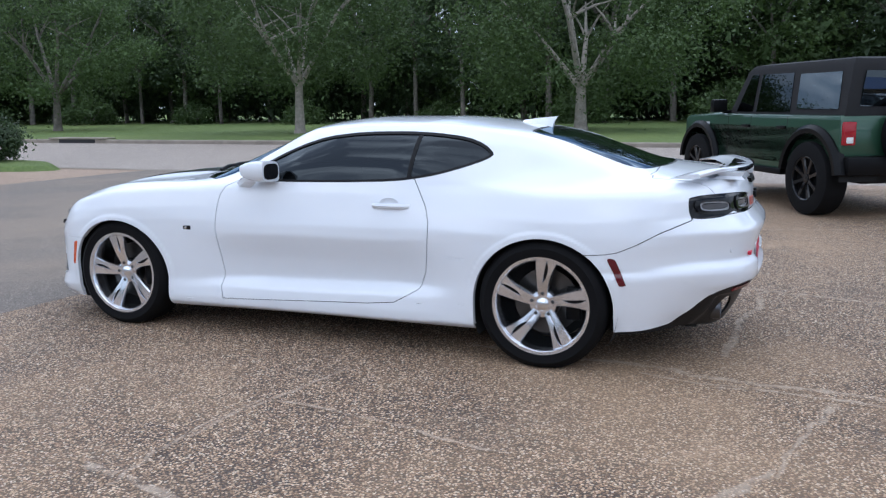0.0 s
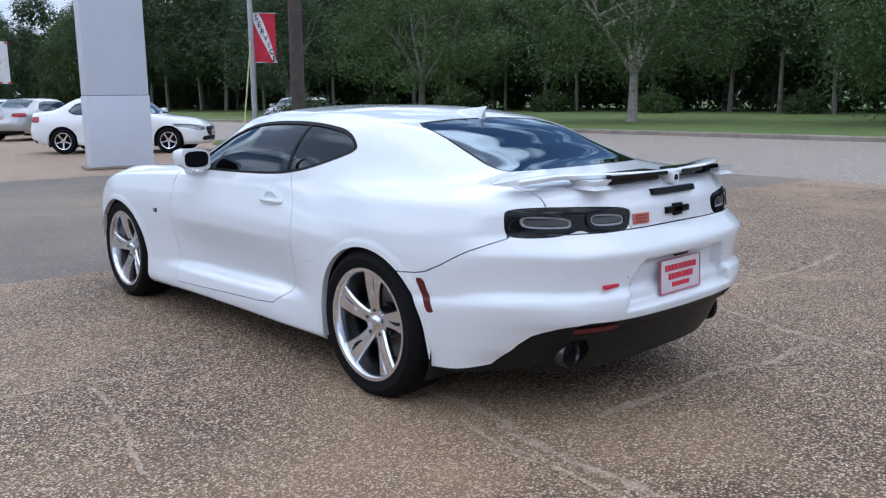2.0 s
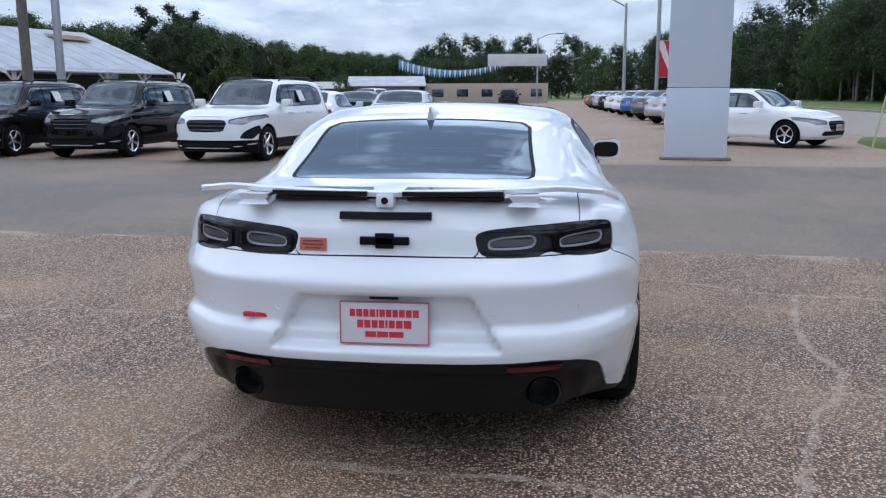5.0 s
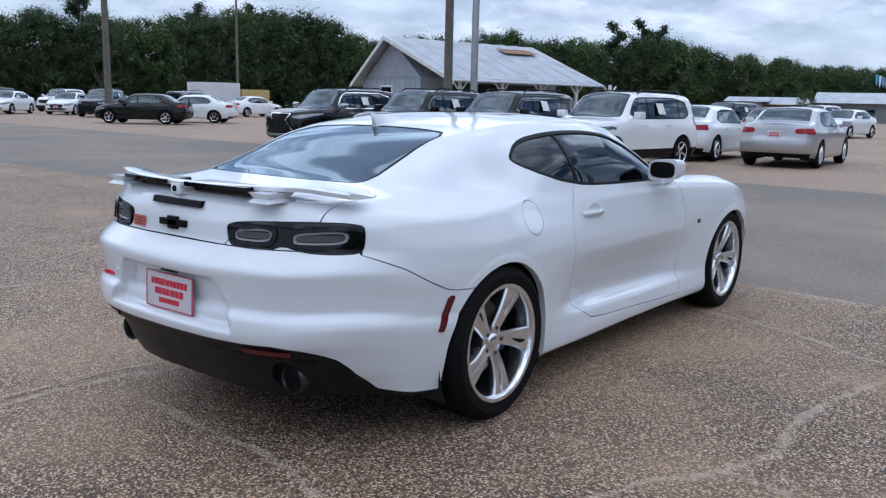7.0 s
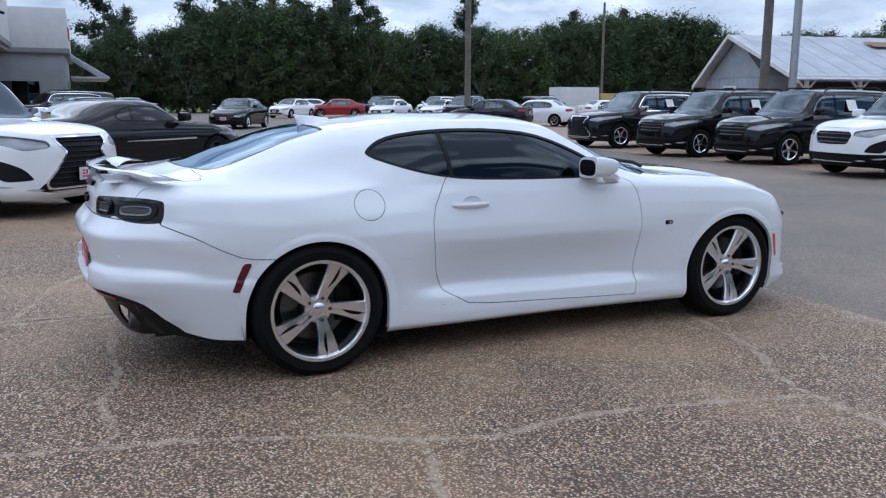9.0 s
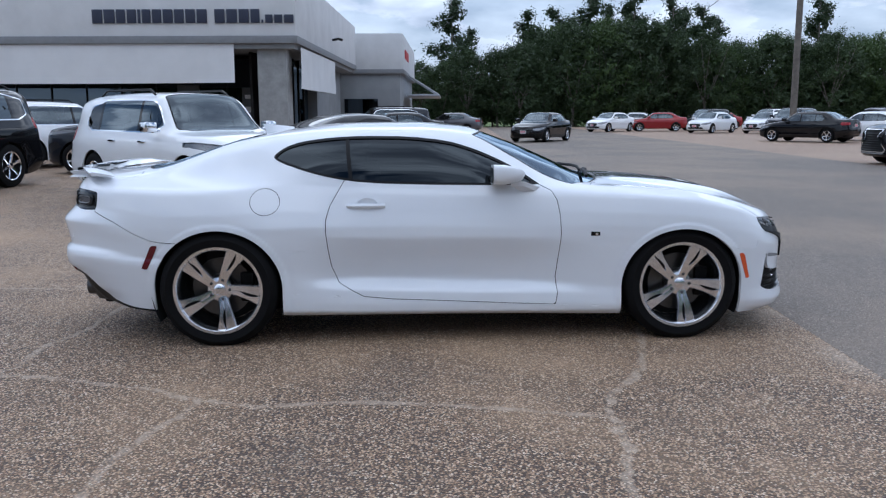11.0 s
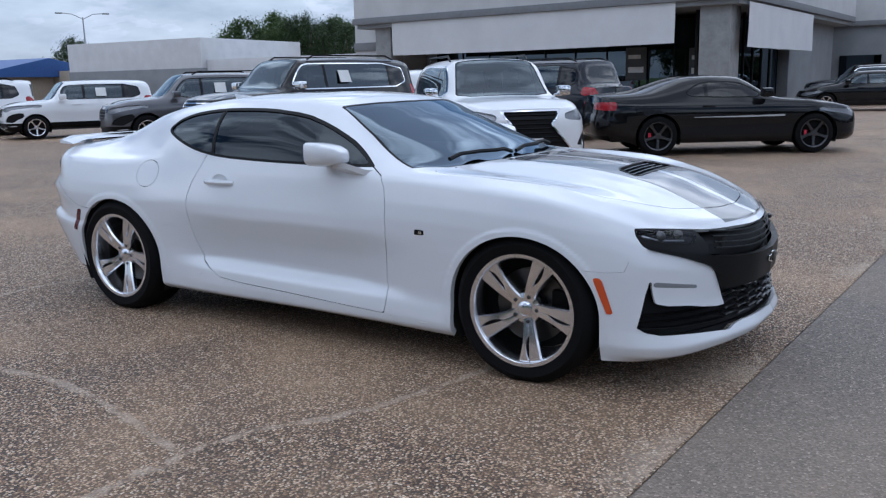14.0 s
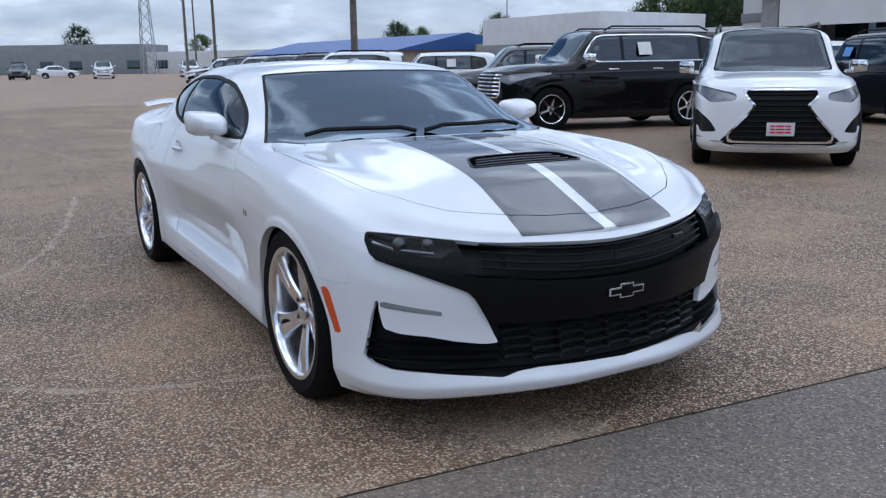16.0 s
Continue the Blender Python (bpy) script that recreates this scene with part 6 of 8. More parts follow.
def off_roader(m):
    """A boxy four-door off-roader with a fabric top; it looks along +x."""
    ob = empty("off_road_car", m, "dark green off-roader with black soft top and black wheels", "car", "parked cars")
    r, wb = 0.445, 1.475
    arc = lambda cx: [(cx + 0.56 * math.cos(a), r + 0.56 * math.sin(a)) for a in np.linspace(radians(15), radians(165), 12)]
    side = [(-1.98, 0.60), (-2.03, 0.72), (-2.03, 1.15), (-1.99, 1.20), (0.70, 1.20), (0.80, 1.215), (1.90, 1.17), (2.03, 1.12), (2.06, 0.80), (2.02, 0.60)] + arc(wb) + [(0.86, 0.50), (-0.86, 0.50)] + arc(-wb)
    P = np.array(side)
    e = np.roll(P, -1, 0) - np.roll(P, 1, 0)
    inn = np.stack((e[:, 1], -e[:, 0]), 1) / np.maximum(np.linalg.norm(e, axis=1, keepdims=True), 1e-6)
    bm = bmesh.new()
    loft(bm, [[(x, y, z) for x, z in P + inn * d] for y, d in ((-0.935, 0.045), (-0.925, 0.015), (-0.90, 0.0), (0.90, 0.0), (0.925, 0.015), (0.935, 0.045))])
    part("body", bm, P_GREEN, ob, "dark green flat-sided body")
    bm = bmesh.new()
    box(bm, 0.86, 1.86, -0.62, 0.62, 1.17, 1.225, 0.03)
    part("bonnet", bm, P_GREEN, ob)
    edge_y = lambda z: 0.875 - 0.10 * (z - 1.2) / 0.64
    bm = bmesh.new()
    loft(bm, [[(x0, -y, z), (x1, -y, z), (x1, y, z), (x0, y, z)] for x0, x1, y, z in ((-2.0, 0.70, 0.875, 1.195), (-1.97, 0.36, 0.785, 1.77), (-1.93, 0.28, 0.74, 1.84), (-1.80, 0.10, 0.60, 1.865))])
    part("soft_top", bm, FABRIC, ob, "black fabric soft top")
    panes = [((0.50, 1.23), (0.06, 1.23), (0.06, 1.72), (0.24, 1.72)), ((-0.04, 1.23), (-0.86, 1.23), (-0.80, 1.72), (-0.04, 1.72)), ((-1.00, 1.27), (-1.86, 1.27), (-1.80, 1.70), (-0.95, 1.70))]
    for sg in (1, -1):
        for k, q in enumerate(panes):
            bm = bmesh.new()
            loft(bm, [[(x, sg * (edge_y(z) + off), z) for x, z in q] for off in (0.002, 0.008)])
            part("side_window", bm, SIDE_TINT if k < 2 else CLEAR, ob, "dark side glass" if k < 2 else "clear plastic window in the soft top")
        for x0 in (0.62, -0.02, -0.92):
            bm = bmesh.new()
            box(bm, x0 - 0.004, x0 + 0.004, sg * 0.934 - 0.003, sg * 0.934 + 0.003, 0.55, 1.17)
            part("door_gap", bm, GAP, ob)
        for x0 in (0.10, -0.80):
            bm = bmesh.new()
            box(bm, x0 - 0.10, x0 + 0.10, sg * 0.945 - 0.016, sg * 0.945 + 0.016, 1.02, 1.06, 0.01)
            part("door_handle", bm, SATIN_BLACK, ob)
        bm = bmesh.new()
        box(bm, 0.62, 0.74, sg * 1.06 - 0.11, sg * 1.06 + 0.11, 1.22, 1.40, 0.03)
        box(bm, 0.66, 0.72, sg * 0.93 - 0.06, sg * 0.93 + 0.06, 1.20, 1.25, 0.01)
        part("door_mirror", bm, SATIN_BLACK, ob)
        bm = bmesh.new()
        box(bm, 1.20, 1.34, sg * 0.937 - 0.004, sg * 0.937 + 0.004, 1.02, 1.08, 0.01)
        part("wing_badge", bm, SILVER_REFL, ob)
        bm = bmesh.new()
        box(bm, -0.88, 0.88, sg * 0.93 - 0.07, sg * 0.93 + 0.05, 0.44, 0.52, 0.02)
        part("side_step", bm, SATIN_BLACK, ob)
        bm = bmesh.new()
        box(bm, -2.055, -1.95, sg * 0.83 - 0.075, sg * 0.83 + 0.085, 0.86, 1.13, 0.02)
        lamp = part("tail_lamp", bm, RED_LENS, ob, "upright red tail lamp")
        bm = bmesh.new()
        box(bm, -2.062, -2.05, sg * 0.83 - 0.04, sg * 0.83 + 0.045, 0.885, 0.955, 0.01)
        part("reversing_lamp", bm, PAPER, lamp)
        for cx in (wb, -wb):
            bm = bmesh.new()
            loft(bm, [[(cx + q * math.cos(a), sg * y, r + q * math.sin(a)) for q, y in ((0.545, 0.88), (0.545, 1.0), (0.60, 1.005), (0.645, 0.96), (0.645, 0.88))] for a in np.linspace(radians(8), radians(172), 18)])
            part("arch_flare", bm, SATIN_BLACK, ob, "black plastic arch flare")
            wheel_simple(ob, "front_wheel" if cx > 0 else "rear_wheel", cx, sg * 0.86, r, 0.27, GLOSS_BLACK, 8, 0.30, 32)
            bm = bmesh.new()
            ring = [(cx + 0.57 * math.cos(a), r + 0.57 * math.sin(a)) for a in np.linspace(0, math.pi, 14)]
            vs = [[bm.verts.new((x, sg * y, z)) for x, z in ring] for y in (0.45, 0.93)]
            for k in range(13):
                bm.faces.new((vs[0][k], vs[0][k + 1], vs[1][k + 1], vs[1][k]))
            part("wheel_well", bm, UNDER, ob)
    for x0, x1 in ((-2.16, -1.93), (1.95, 2.20)):
        bm = bmesh.new()
        box(bm, x0, x1, -0.90, 0.90, 0.52, 0.74, 0.05)
        part("bumper", bm, SATIN_BLACK, ob, "black steel bumper")
    bm = bmesh.new()
    loft(bm, [[(x, y, z) for y, z in ((-0.70, 1.30), (0.70, 1.30), (0.64, 1.70), (-0.64, 1.70))] for x in (-2.002, -1.985)])
    part("rear_window", bm, CLEAR, ob)
    bm = bmesh.new()
    loft(bm, [[(0.69 + dx, -0.78, 1.23), (0.69 + dx, 0.78, 1.23), (0.40 + dx, 0.70, 1.72), (0.40 + dx, -0.70, 1.72)] for dx in (0.0, 0.012)])
    part("windscreen", bm, TINT, ob)
    bm = bmesh.new()
    box(bm, -1.9, 1.9, -0.55, 0.55, 0.40, 0.58, 0.03)
    part("underbody", bm, UNDER, ob)
    spare = new("spare_wheel")
    spare.parent = ob
    bm = bmesh.new()
    lathe(bm, [(0.25, -2.06), (0.40, -2.07), (r, -2.12), (r, -2.26), (0.40, -2.31), (0.27, -2.32), (0.25, -2.26)], 30, "x", Matrix.Translation((0, 0.05, 0.98)))
    part("tyre", bm, TYRE, spare)
    bm = bmesh.new()
    lathe(bm, [(0.26, -2.28), (0.10, -2.24), (0.001, -2.25)], 20, "x", Matrix.Translation((0, 0.05, 0.98)))
    part("wheel_face", bm, DARK_ALLOY, spare)
    return ob


LOT_Z = -0.012
made = {}


def park(name, key, spec, body_paint, label, x, y, heading, z=LOT_Z, group="parked cars"):
    """Park a vehicle; a repeat of the same kind takes over the meshes in its own paint. Those far off are coarser."""
    if math.hypot(x, y) > 27:
        key, spec = key + "_far", dict(spec, far=True)
    if key not in made:
        made[key] = vehicle(name, spec, body_paint, label, at(x, y, heading, z))
        made[key]["group"] = group
        made[key + "_paint"] = body_paint
        return made[key]
    ob = copy_thing(made[key], at(x, y, heading, z))
    ob.name = name
    tagged(ob, label, "car", group)
    for o in ob.children_recursive:
        if o.type == "MESH":
            for slot in o.material_slots:
                if slot.material == made[key + "_paint"]:
                    slot.link = "OBJECT"
                    slot.material = body_paint
    return ob


# beside the coupe
off_roader(pose(-2.9, -7.75, 0.0, 0, 0, -59.5))
park("luxury_suv", "lux", LUX_SUV, P_WHITE, "pearl white luxury suv with a black spindle grille", -3.62, 7.80, -45.5, 0.0)
park("full_size_suv", "fullsize", BIG_SUV, P_BLACK, "black full-size suv with chrome trim and chrome wheels", -8.93, 9.33, -102.6, 0.0)
park("muscle_coupe", "fastback", COUPE, P_BLACK, "black fastback coupe with red brake calipers", -0.95, 11.75, 33, 0.0)
park("minivan", "van", VAN, P_NAVY, "dark boxy minivan with a blue window sticker", -6.2, 14.6, 168, 0.0)
park("compact_suv", "suv", SUV, P_WHITE, "white compact suv with black cladding and roof rails", 13.2, 5.85, 172)
park("compact_suv", "suv", SUV, P_BLACK, "black compact suv with price sheet in the window", 13.95, 9.3, 176)
park("compact_suv", "suv", SUV, P_BLACK, "black compact suv with price sheet in the window", 13.95, 12.15, 178)
park("midsize_suv", "lux_plain", dict(LUX_SUV, sheet=True, plate=False), P_BLACK, "black midsize suv with price sheet in the window", 14.6, 16.2, 180)
park("sedan", "sedan", SEDAN, P_SILVER, "silver sedan with black lower bumper and red dealer plate", 18.5, 3.35, 2)
park("sedan", "sedan", SEDAN, P_WHITE, "white sedan parked behind a white suv", 18.7, 5.9, 0)
park("sedan", "sedan", SEDAN, P_WHITE, "white sports sedan with dark wheels beside the pylon", 18.0, -5.9, -132)
park("sedan", "sedan", SEDAN, P_BLACK, "black sedan standing at the lane's edge", 6.8, 36.3, -122)
park("sedan", "sedan", SEDAN, P_GREY, "grey sedan in front of the woods", 3.3, 54.0, 165)
park("sedan", "sedan", SEDAN, P_BLACK, "black sedan with chrome window line beside the showroom", -0.6, 30.8, 197)
park("midsize_suv", "lux_plain", LUX_SUV, P_NAVY, "dark suv beside the showroom", -1.2, 36.5, 197)
park("luxury_suv", "lux", LUX_SUV, P_WHITE, "white suv seen from behind by the showroom", -9.6, 17.6, 60, 0.0)
park("compact_suv", "suv", SUV, P_GREY, "dark grey compact suv in the used-car row", -13.9, 10.9, -118, 0.0)
park("box_hatchback", "box", BOX_HATCH, P_WHITE, "white boxy hatchback with black lower trim", -19.2, 11.3, -115, 0.0)
park("compact_suv", "suv", SUV, P_WHITE, "white suv in the used-car row", -23.4, 9.9, -112, 0.0)
for x, y, p, lab in ((-28.0, 10.5, P_BLACK, "black suv in the used-car row"), (-32.5, 10.8, P_GREY, "grey suv in the used-car row"), (-37.0, 11.2, P_SILVER, "silver suv in the used-car row"), (-41.5, 11.6, P_BLACK, "black suv in the used-car row"), (-46, 12.2, P_WHITE, "white suv in the used-car row")):
    park("compact_suv", "suv", SUV, p, lab, x, y, -112)
# row along the street side
for k, (p, lab) in enumerate(((P_SILVER, "silver"), (P_SILVER, "silver"), (P_GREY, "grey"), (P_BLUE, "bright blue"), (P_WHITE, "white"), (P_WHITE, "white"), (P_BLACK, "black"), (P_SILVER, "silver"), (P_GREY, "grey"), (P_ORANGE, "orange"))):
    park("sedan", "sedan", SEDAN, p, lab + " sedan parked in the street-side row", 28.5 + k * 4.7, -7.0 + 0.12 * k, -52, group="street-side row")
# far side of the lot
for x, y, h, p, key, lab in ((19.3, 34.0, 127, P_BLACK, "sedan", "black sedan on the far side of the lot"), (23.0, 35.2, 127, P_WHITE, "sedan", "white sedan on the far side of the lot"), (35.6, 45.5, 0, P_WHITE, "sedan", "white sedan on the far side of the lot"),
                             (31.0, 46.4, 20, P_GREY, "suv", "grey suv on the far side of the lot"), (24.0, 45.6, -140, P_NAVY, "suv", "dark suv on the far side of the lot"), (21.5, 52.5, -140, P_WHITE, "sedan", "white sedan on the far side of the lot"),
                             (24.8, 51.0, -140, P_WHITE, "sedan", "white sedan on the far side of the lot"), (15.6, 57.5, -140, P_WHITE, "sedan", "white sedan on the far side of the lot"), (19.4, 58.5, 172, P_RED, "sedan", "dark red sedan on the far side of the lot"),
                             (24.0, 60.5, -150, P_BLACK, "suv", "black suv on the far side of the lot"), (28.5, 59.0, -150, P_WHITE, "suv", "white suv on the far side of the lot"),
                             (20.5, 69.5, 180, P_WHITE, "sedan", "white sedan near the woods"), (27, 66, 200, P_RED, "sedan", "red sedan near the woods"), (33, 60, 200, P_SILVER, "sedan", "silver sedan near the woods"),
                             (27.5, 6.6, 5, P_BLACK, "sedan", "black sedan on the east lot"), (33.5, 8.2, 5, P_WHITE, "sedan", "white sedan on the east lot"), (38.5, 12.4, 170, P_BLACK, "suv", "black suv on the east lot"), (43, 7.8, 170, P_WHITE, "sedan", "white sedan on the east lot"),
                             (46.5, 16.0, 170, P_NAVY, "sedan", "dark sedan on the east lot"), (52, 11.5, 170, P_WHITE, "suv", "white suv on the east lot"), (58, 14, 170, P_SILVER, "sedan", "silver sedan on the east lot"), (75.5, 3.0, 0, P_BLACK, "suv", "black suv far across the lot"),
                             (-94.5, 21.8, -10, P_WHITE, "fullsize", "white pickup-sized suv far across the lot"), (-94.3, 12.6, -10, P_WHITE, "fullsize", "white suv far across the lot"), (-97.5, 4.6, -10, P_GREY, "suv", "grey suv far across the lot"), (-103, 9.0, 80, P_WHITE, "sedan", "white sedan far across the lot"),
                             (-104, 28.0, 80, P_BLACK, "sedan", "black sedan far across the lot"), (-107, 34.0, 80, P_WHITE, "sedan", "white sedan far across the lot")):
    spec_ = {"sedan": SEDAN, "suv": SUV, "fastback": COUPE, "fullsize": BIG_SUV}[key]
    park({"sedan": "sedan", "suv": "compact_suv", "fastback": "muscle_coupe", "fullsize": "full_size_suv"}[key], key, spec_, p, lab, x, y, h)
park("hatchback", "hatch", HATCH, P_SILVER, "silver three-door hatchback on the street", 31.8, -20.1, 4, -0.03)


# ---- buildings, poles, signs ----
WALL_WHITE = plain("painted_white_wall", (0.60, 0.60, 0.60), 0.75, vary=0.08, scale=0.8, bump=0.15, bscale=40)
WALL_GREY = plain("painted_grey_wall", (0.24, 0.25, 0.26), 0.75, vary=0.12, scale=0.8, bump=0.15, bscale=40)
FASCIA_GREY = plain("grey_fascia_band", (0.20, 0.205, 0.215), 0.6, vary=0.08)
CANVAS = plain("white_canvas", (0.66, 0.66, 0.66), 0.85, vary=0.06, scale=0.7, bump=0.2, bscale=14)
SIGN_NAVY = plain("navy_sign_letters", (0.02, 0.025, 0.05), 0.5)
SIGN_RED = plain("red_sign", (0.45, 0.03, 0.03), 0.5)
STONE = plain("grey_stone_pier", (0.28, 0.28, 0.275), 0.8, vary=0.2, scale=3.0, bump=0.4)
SHED_BLUE = plain("pale_blue_boards", (0.30, 0.33, 0.37), 0.8, vary=0.1, scale=2.0)
TIN = plain("weathered_tin_roof", (0.42, 0.44, 0.47), 0.45, 0.5, vary=0.2, scale=0.9, bump=0.15, bscale=8)
RUST = plain("rusty_tin", (0.25, 0.14, 0.08), 0.8, vary=0.3)
TRIM_WHITE = plain("white_trim", (0.65, 0.65, 0.64), 0.7)
WOOD_POLE = plain("weathered_pole_wood", (0.135, 0.12, 0.102), 0.85, vary=0.3, scale=3.0, bump=0.5, bscale=30)
STEEL = plain("galvanised_steel", (0.40, 0.41, 0.42), 0.45, 0.7, vary=0.12)
CABLE = plain("black_cable", (0.02, 0.02, 0.02), 0.7)
ROOF_BLUE = plain("blue_metal_roof", (0.03, 0.09, 0.28), 0.45, vary=0.15, bump=0.15, bscale=10)
TAN = plain("tan_wall", (0.42, 0.36, 0.28), 0.8, vary=0.1)
FLAG_RED = plain("red_flag_cloth", (0.52, 0.02, 0.05), 0.8)
FLAG_WHITE = plain("white_flag_cloth", (0.70, 0.70, 0.70), 0.8)
SIGN_WHITE = plain("white_sign_panel", (0.56, 0.59, 0.66), 0.45, vary=0.05, scale=0.5)


def block(name, x0, x1, y0, y1, z0, z1, material, parent, bevel=0.02, label=""):
    bm = bmesh.new()
    box(bm, x0, x1, y0, y1, z0, z1, bevel)
    return part(name, bm, material, parent, label)


# showroom: a broad white parapet over a grey band, canvas sheets below, dark glass set back
show = empty("showroom", pose(-4.1, 26.6, -0.012, 0, 0, -3.5), "white flat-roofed car showroom with canvas sheets and dark windows", "building")
show["kind"] = "structure"
LEFT = -17.6
block("parapet", LEFT, 0, 0.0, 20.0, 4.25, 6.55, WALL_WHITE, show, 0.03, "white parapet wall")
block("fascia_band", LEFT - 0.06, 0.06, -0.06, 20.0, 3.98, 4.26, FASCIA_GREY, show, 0.02, "grey band under the parapet")
block("soffit", LEFT + 0.1, -0.1, 0.1, 19.8, 3.80, 3.99, WALL_GREY, show, 0.01)
block("back_wall", LEFT + 0.4, -3.2, 5.0, 19.5, 0, 3.9, WALL_GREY, show, 0.01, "grey inner wall")
block("left_wall", LEFT - 1.9, LEFT + 0.3, 2.2, 14.0, 0, 5.6, WALL_WHITE, show, 0.02)
block("left_band", LEFT - 1.95, LEFT + 0.35, 2.14, 14.0, 2.9, 3.3, FASCIA_GREY, show, 0.02)
block("corner_pier", -1.55, -0.45, 0.35, 1.5, 0, 3.9, STONE, show, 0.03, "broad grey corner pier")
block("left_pier", LEFT + 1.0, LEFT + 1.9, 0.3, 1.2, 0, 3.9, STONE, show, 0.03, "grey stone pier")
for k in range(9):
    x0 = LEFT + 2.6 + k * 1.45
    block("shop_pane", x0, x0 + 1.40, 3.0, 3.03, 0.25, 3.6, TINT, show, 0.0, "dark shop window")
    block("pane_post", x0 - 0.05, x0, 2.95, 3.08, 0.0, 3.8, BLACK, show, 0.005)
# Black sheet behind the panes: the interior's shade put into colour.
block("shop_back", LEFT + 2.0, -1.6, 4.0, 4.1, 0, 3.8, CABIN_AND_SHADE, show, 0.0)
for k in range(6):
    y0 = 2.2 + k * 1.3
    block("side_pane", -1.30, -1.27, y0, y0 + 1.2, 0.25, 3.6, TINT, show, 0.0, "tall dark side window")
    block("side_post", -1.34, -1.22, y0 - 0.09, y0, 0.0, 3.8, BLACK, show, 0.005)
# The side windows get the same black sheet as painted interior shade.
block("side_back", -2.2, -2.1, 1.8, 19.0, 0, 3.8, CABIN_AND_SHADE, show, 0.0)
block("side_wall", -1.4, -0.9, 10.5, 19.5, 0, 3.9, WALL_GREY, show, 0.02)


def hung_sheet(name, pts, z0, z1, parent, seed, sag=0.10):
    """A canvas sheet hung under the band, a little slack."""
    rnd = random.Random(seed)
    n = 26
    (xa, ya), (xb, yb) = pts
    bm = bmesh.new()
    rows_ = []
    for j in range(5):
        q = j / 4
        row = []
        for i in range(n + 1):
            t = i / n
            w_ = 0.02 * math.sin(t * 23 + j) + rnd.uniform(-0.006, 0.006)
            nx_, ny_ = (yb - ya), -(xb - xa)
            l_ = math.hypot(nx_, ny_)
            row.append((xa + (xb - xa) * t + nx_ / l_ * (w_ * q + 0.015), ya + (yb - ya) * t + ny_ / l_ * (w_ * q + 0.015), z1 + (z0 - z1) * q - sag * q * 0.3 * math.sin(t * math.pi)))
        rows_.append(row)
    back = [[(x, y + 0.02, z) for x, y, z in r_] for r_ in rows_]
    loft(bm, [a + b[::-1] for a, b in zip(rows_, back)])
    return part(name, bm, CANVAS, parent, "white canvas sheet")


hung_sheet("canvas_sheet", ((LEFT + 2.2, 0.05), (-2.35, 0.05)), 2.55, 3.97, show, 4)
hung_sheet("canvas_sheet", ((0.0, 0.9), (0.0, 10.6)), 2.35, 3.90, show, 7)
# sign letters stand as plain blocks, one a letter
widths = [0.44, 0.46, 0.40, 0.40, 0.16, 0.38, 0.40, 0.42, 0.42, 0.42, 0.44]
x = -7.55
for k, w_ in enumerate(widths):
    block("sign_block", x, x + w_ - 0.07, -0.07, 0.0, 4.72, 5.22, SIGN_NAVY, show, 0.01)
    x += w_
x += 0.22
for k, (w_, h_) in enumerate(((0.44, 0.50), (0.46, 0.50), (0.44, 0.50), (0.40, 0.50), (0.14, 0.12), (0.34, 0.30), (0.36, 0.30), (0.42, 0.30))):
    block("sign_block", x, x + w_ - 0.07, -0.07, 0.0, 4.72, 4.72 + h_, SIGN_NAVY, show, 0.01)
    x += w_
for k, (px_, pz) in enumerate(((-2.35, 1.8), (-5.0, 1.9))):
    block("window_poster", px_ - 0.45, px_ + 0.45, 2.90, 2.94, pz - 0.65, pz + 0.65, plain("poster_dark", (0.06, 0.065, 0.07), 0.5) if k == 0 else bpy.data.materials["poster_dark"], show, 0.0, "dark poster with a pale car shape")
    block("poster_shape", px_ - 0.33, px_ + 0.33, 2.87, 2.90, pz - 0.35, pz - 0.12, FLAG_WHITE, show, 0.0)
    block("poster_line", px_ - 0.33, px_ + 0.20, 2.87, 2.90, pz + 0.2, pz + 0.36, FLAG_WHITE, show, 0.0)
bm = bmesh.new()
tube(bm, [(0.05, 9.6, 4.9), (0.35, 9.5, 4.95), (0.55, 9.4, 4.88)], 0.06, 8)
part("security_camera", bm, BLACK, show)
# service wing further back
wing = empty("service_wing", pose(-3.6, 48.0, -0.012, 0, 0, -3.5), "white and grey flat-roofed service wing with slatted awning", "building")
wing["kind"] = "structure"
block("upper_wall", -6, 3.6, 0, 17, 4.1, 6.3, WALL_WHITE, wing, 0.03, "white parapet wall")
block("band", -6.05, 3.66, -0.06, 17.06, 3.85, 4.12, FASCIA_GREY, wing, 0.02)
block("lower_wall", -6, 3.4, 0.15, 16.8, 0, 3.86, WALL_GREY, wing, 0.02, "grey lower wall")
block("dark_window", -0.1, 2.0, 0.10, 0.16, 0.9, 2.3, TINT, wing, 0.0, "dark window")
block("awning_deck", 3.6, 5.8, 4.0, 14.0, 2.55, 2.68, TIN, wing, 0.01, "flat awning")
for k in range(6):
    bm = bmesh.new()
    tube(bm, [(3.62, 4.4 + k * 1.85, 4.0), (5.75, 4.4 + k * 1.85, 2.66)], 0.05, 6)
    part("awning_rod", bm, STEEL, wing)
for k, w_ in enumerate((0.5, 0.35, 0.5, 0.35, 0.5, 0.5)):
    block("sign_block", 3.60, 3.66, 2.2 + k * 0.75, 2.2 + k * 0.75 + w_, 4.9, 5.45, SIGN_RED, wing, 0.0)

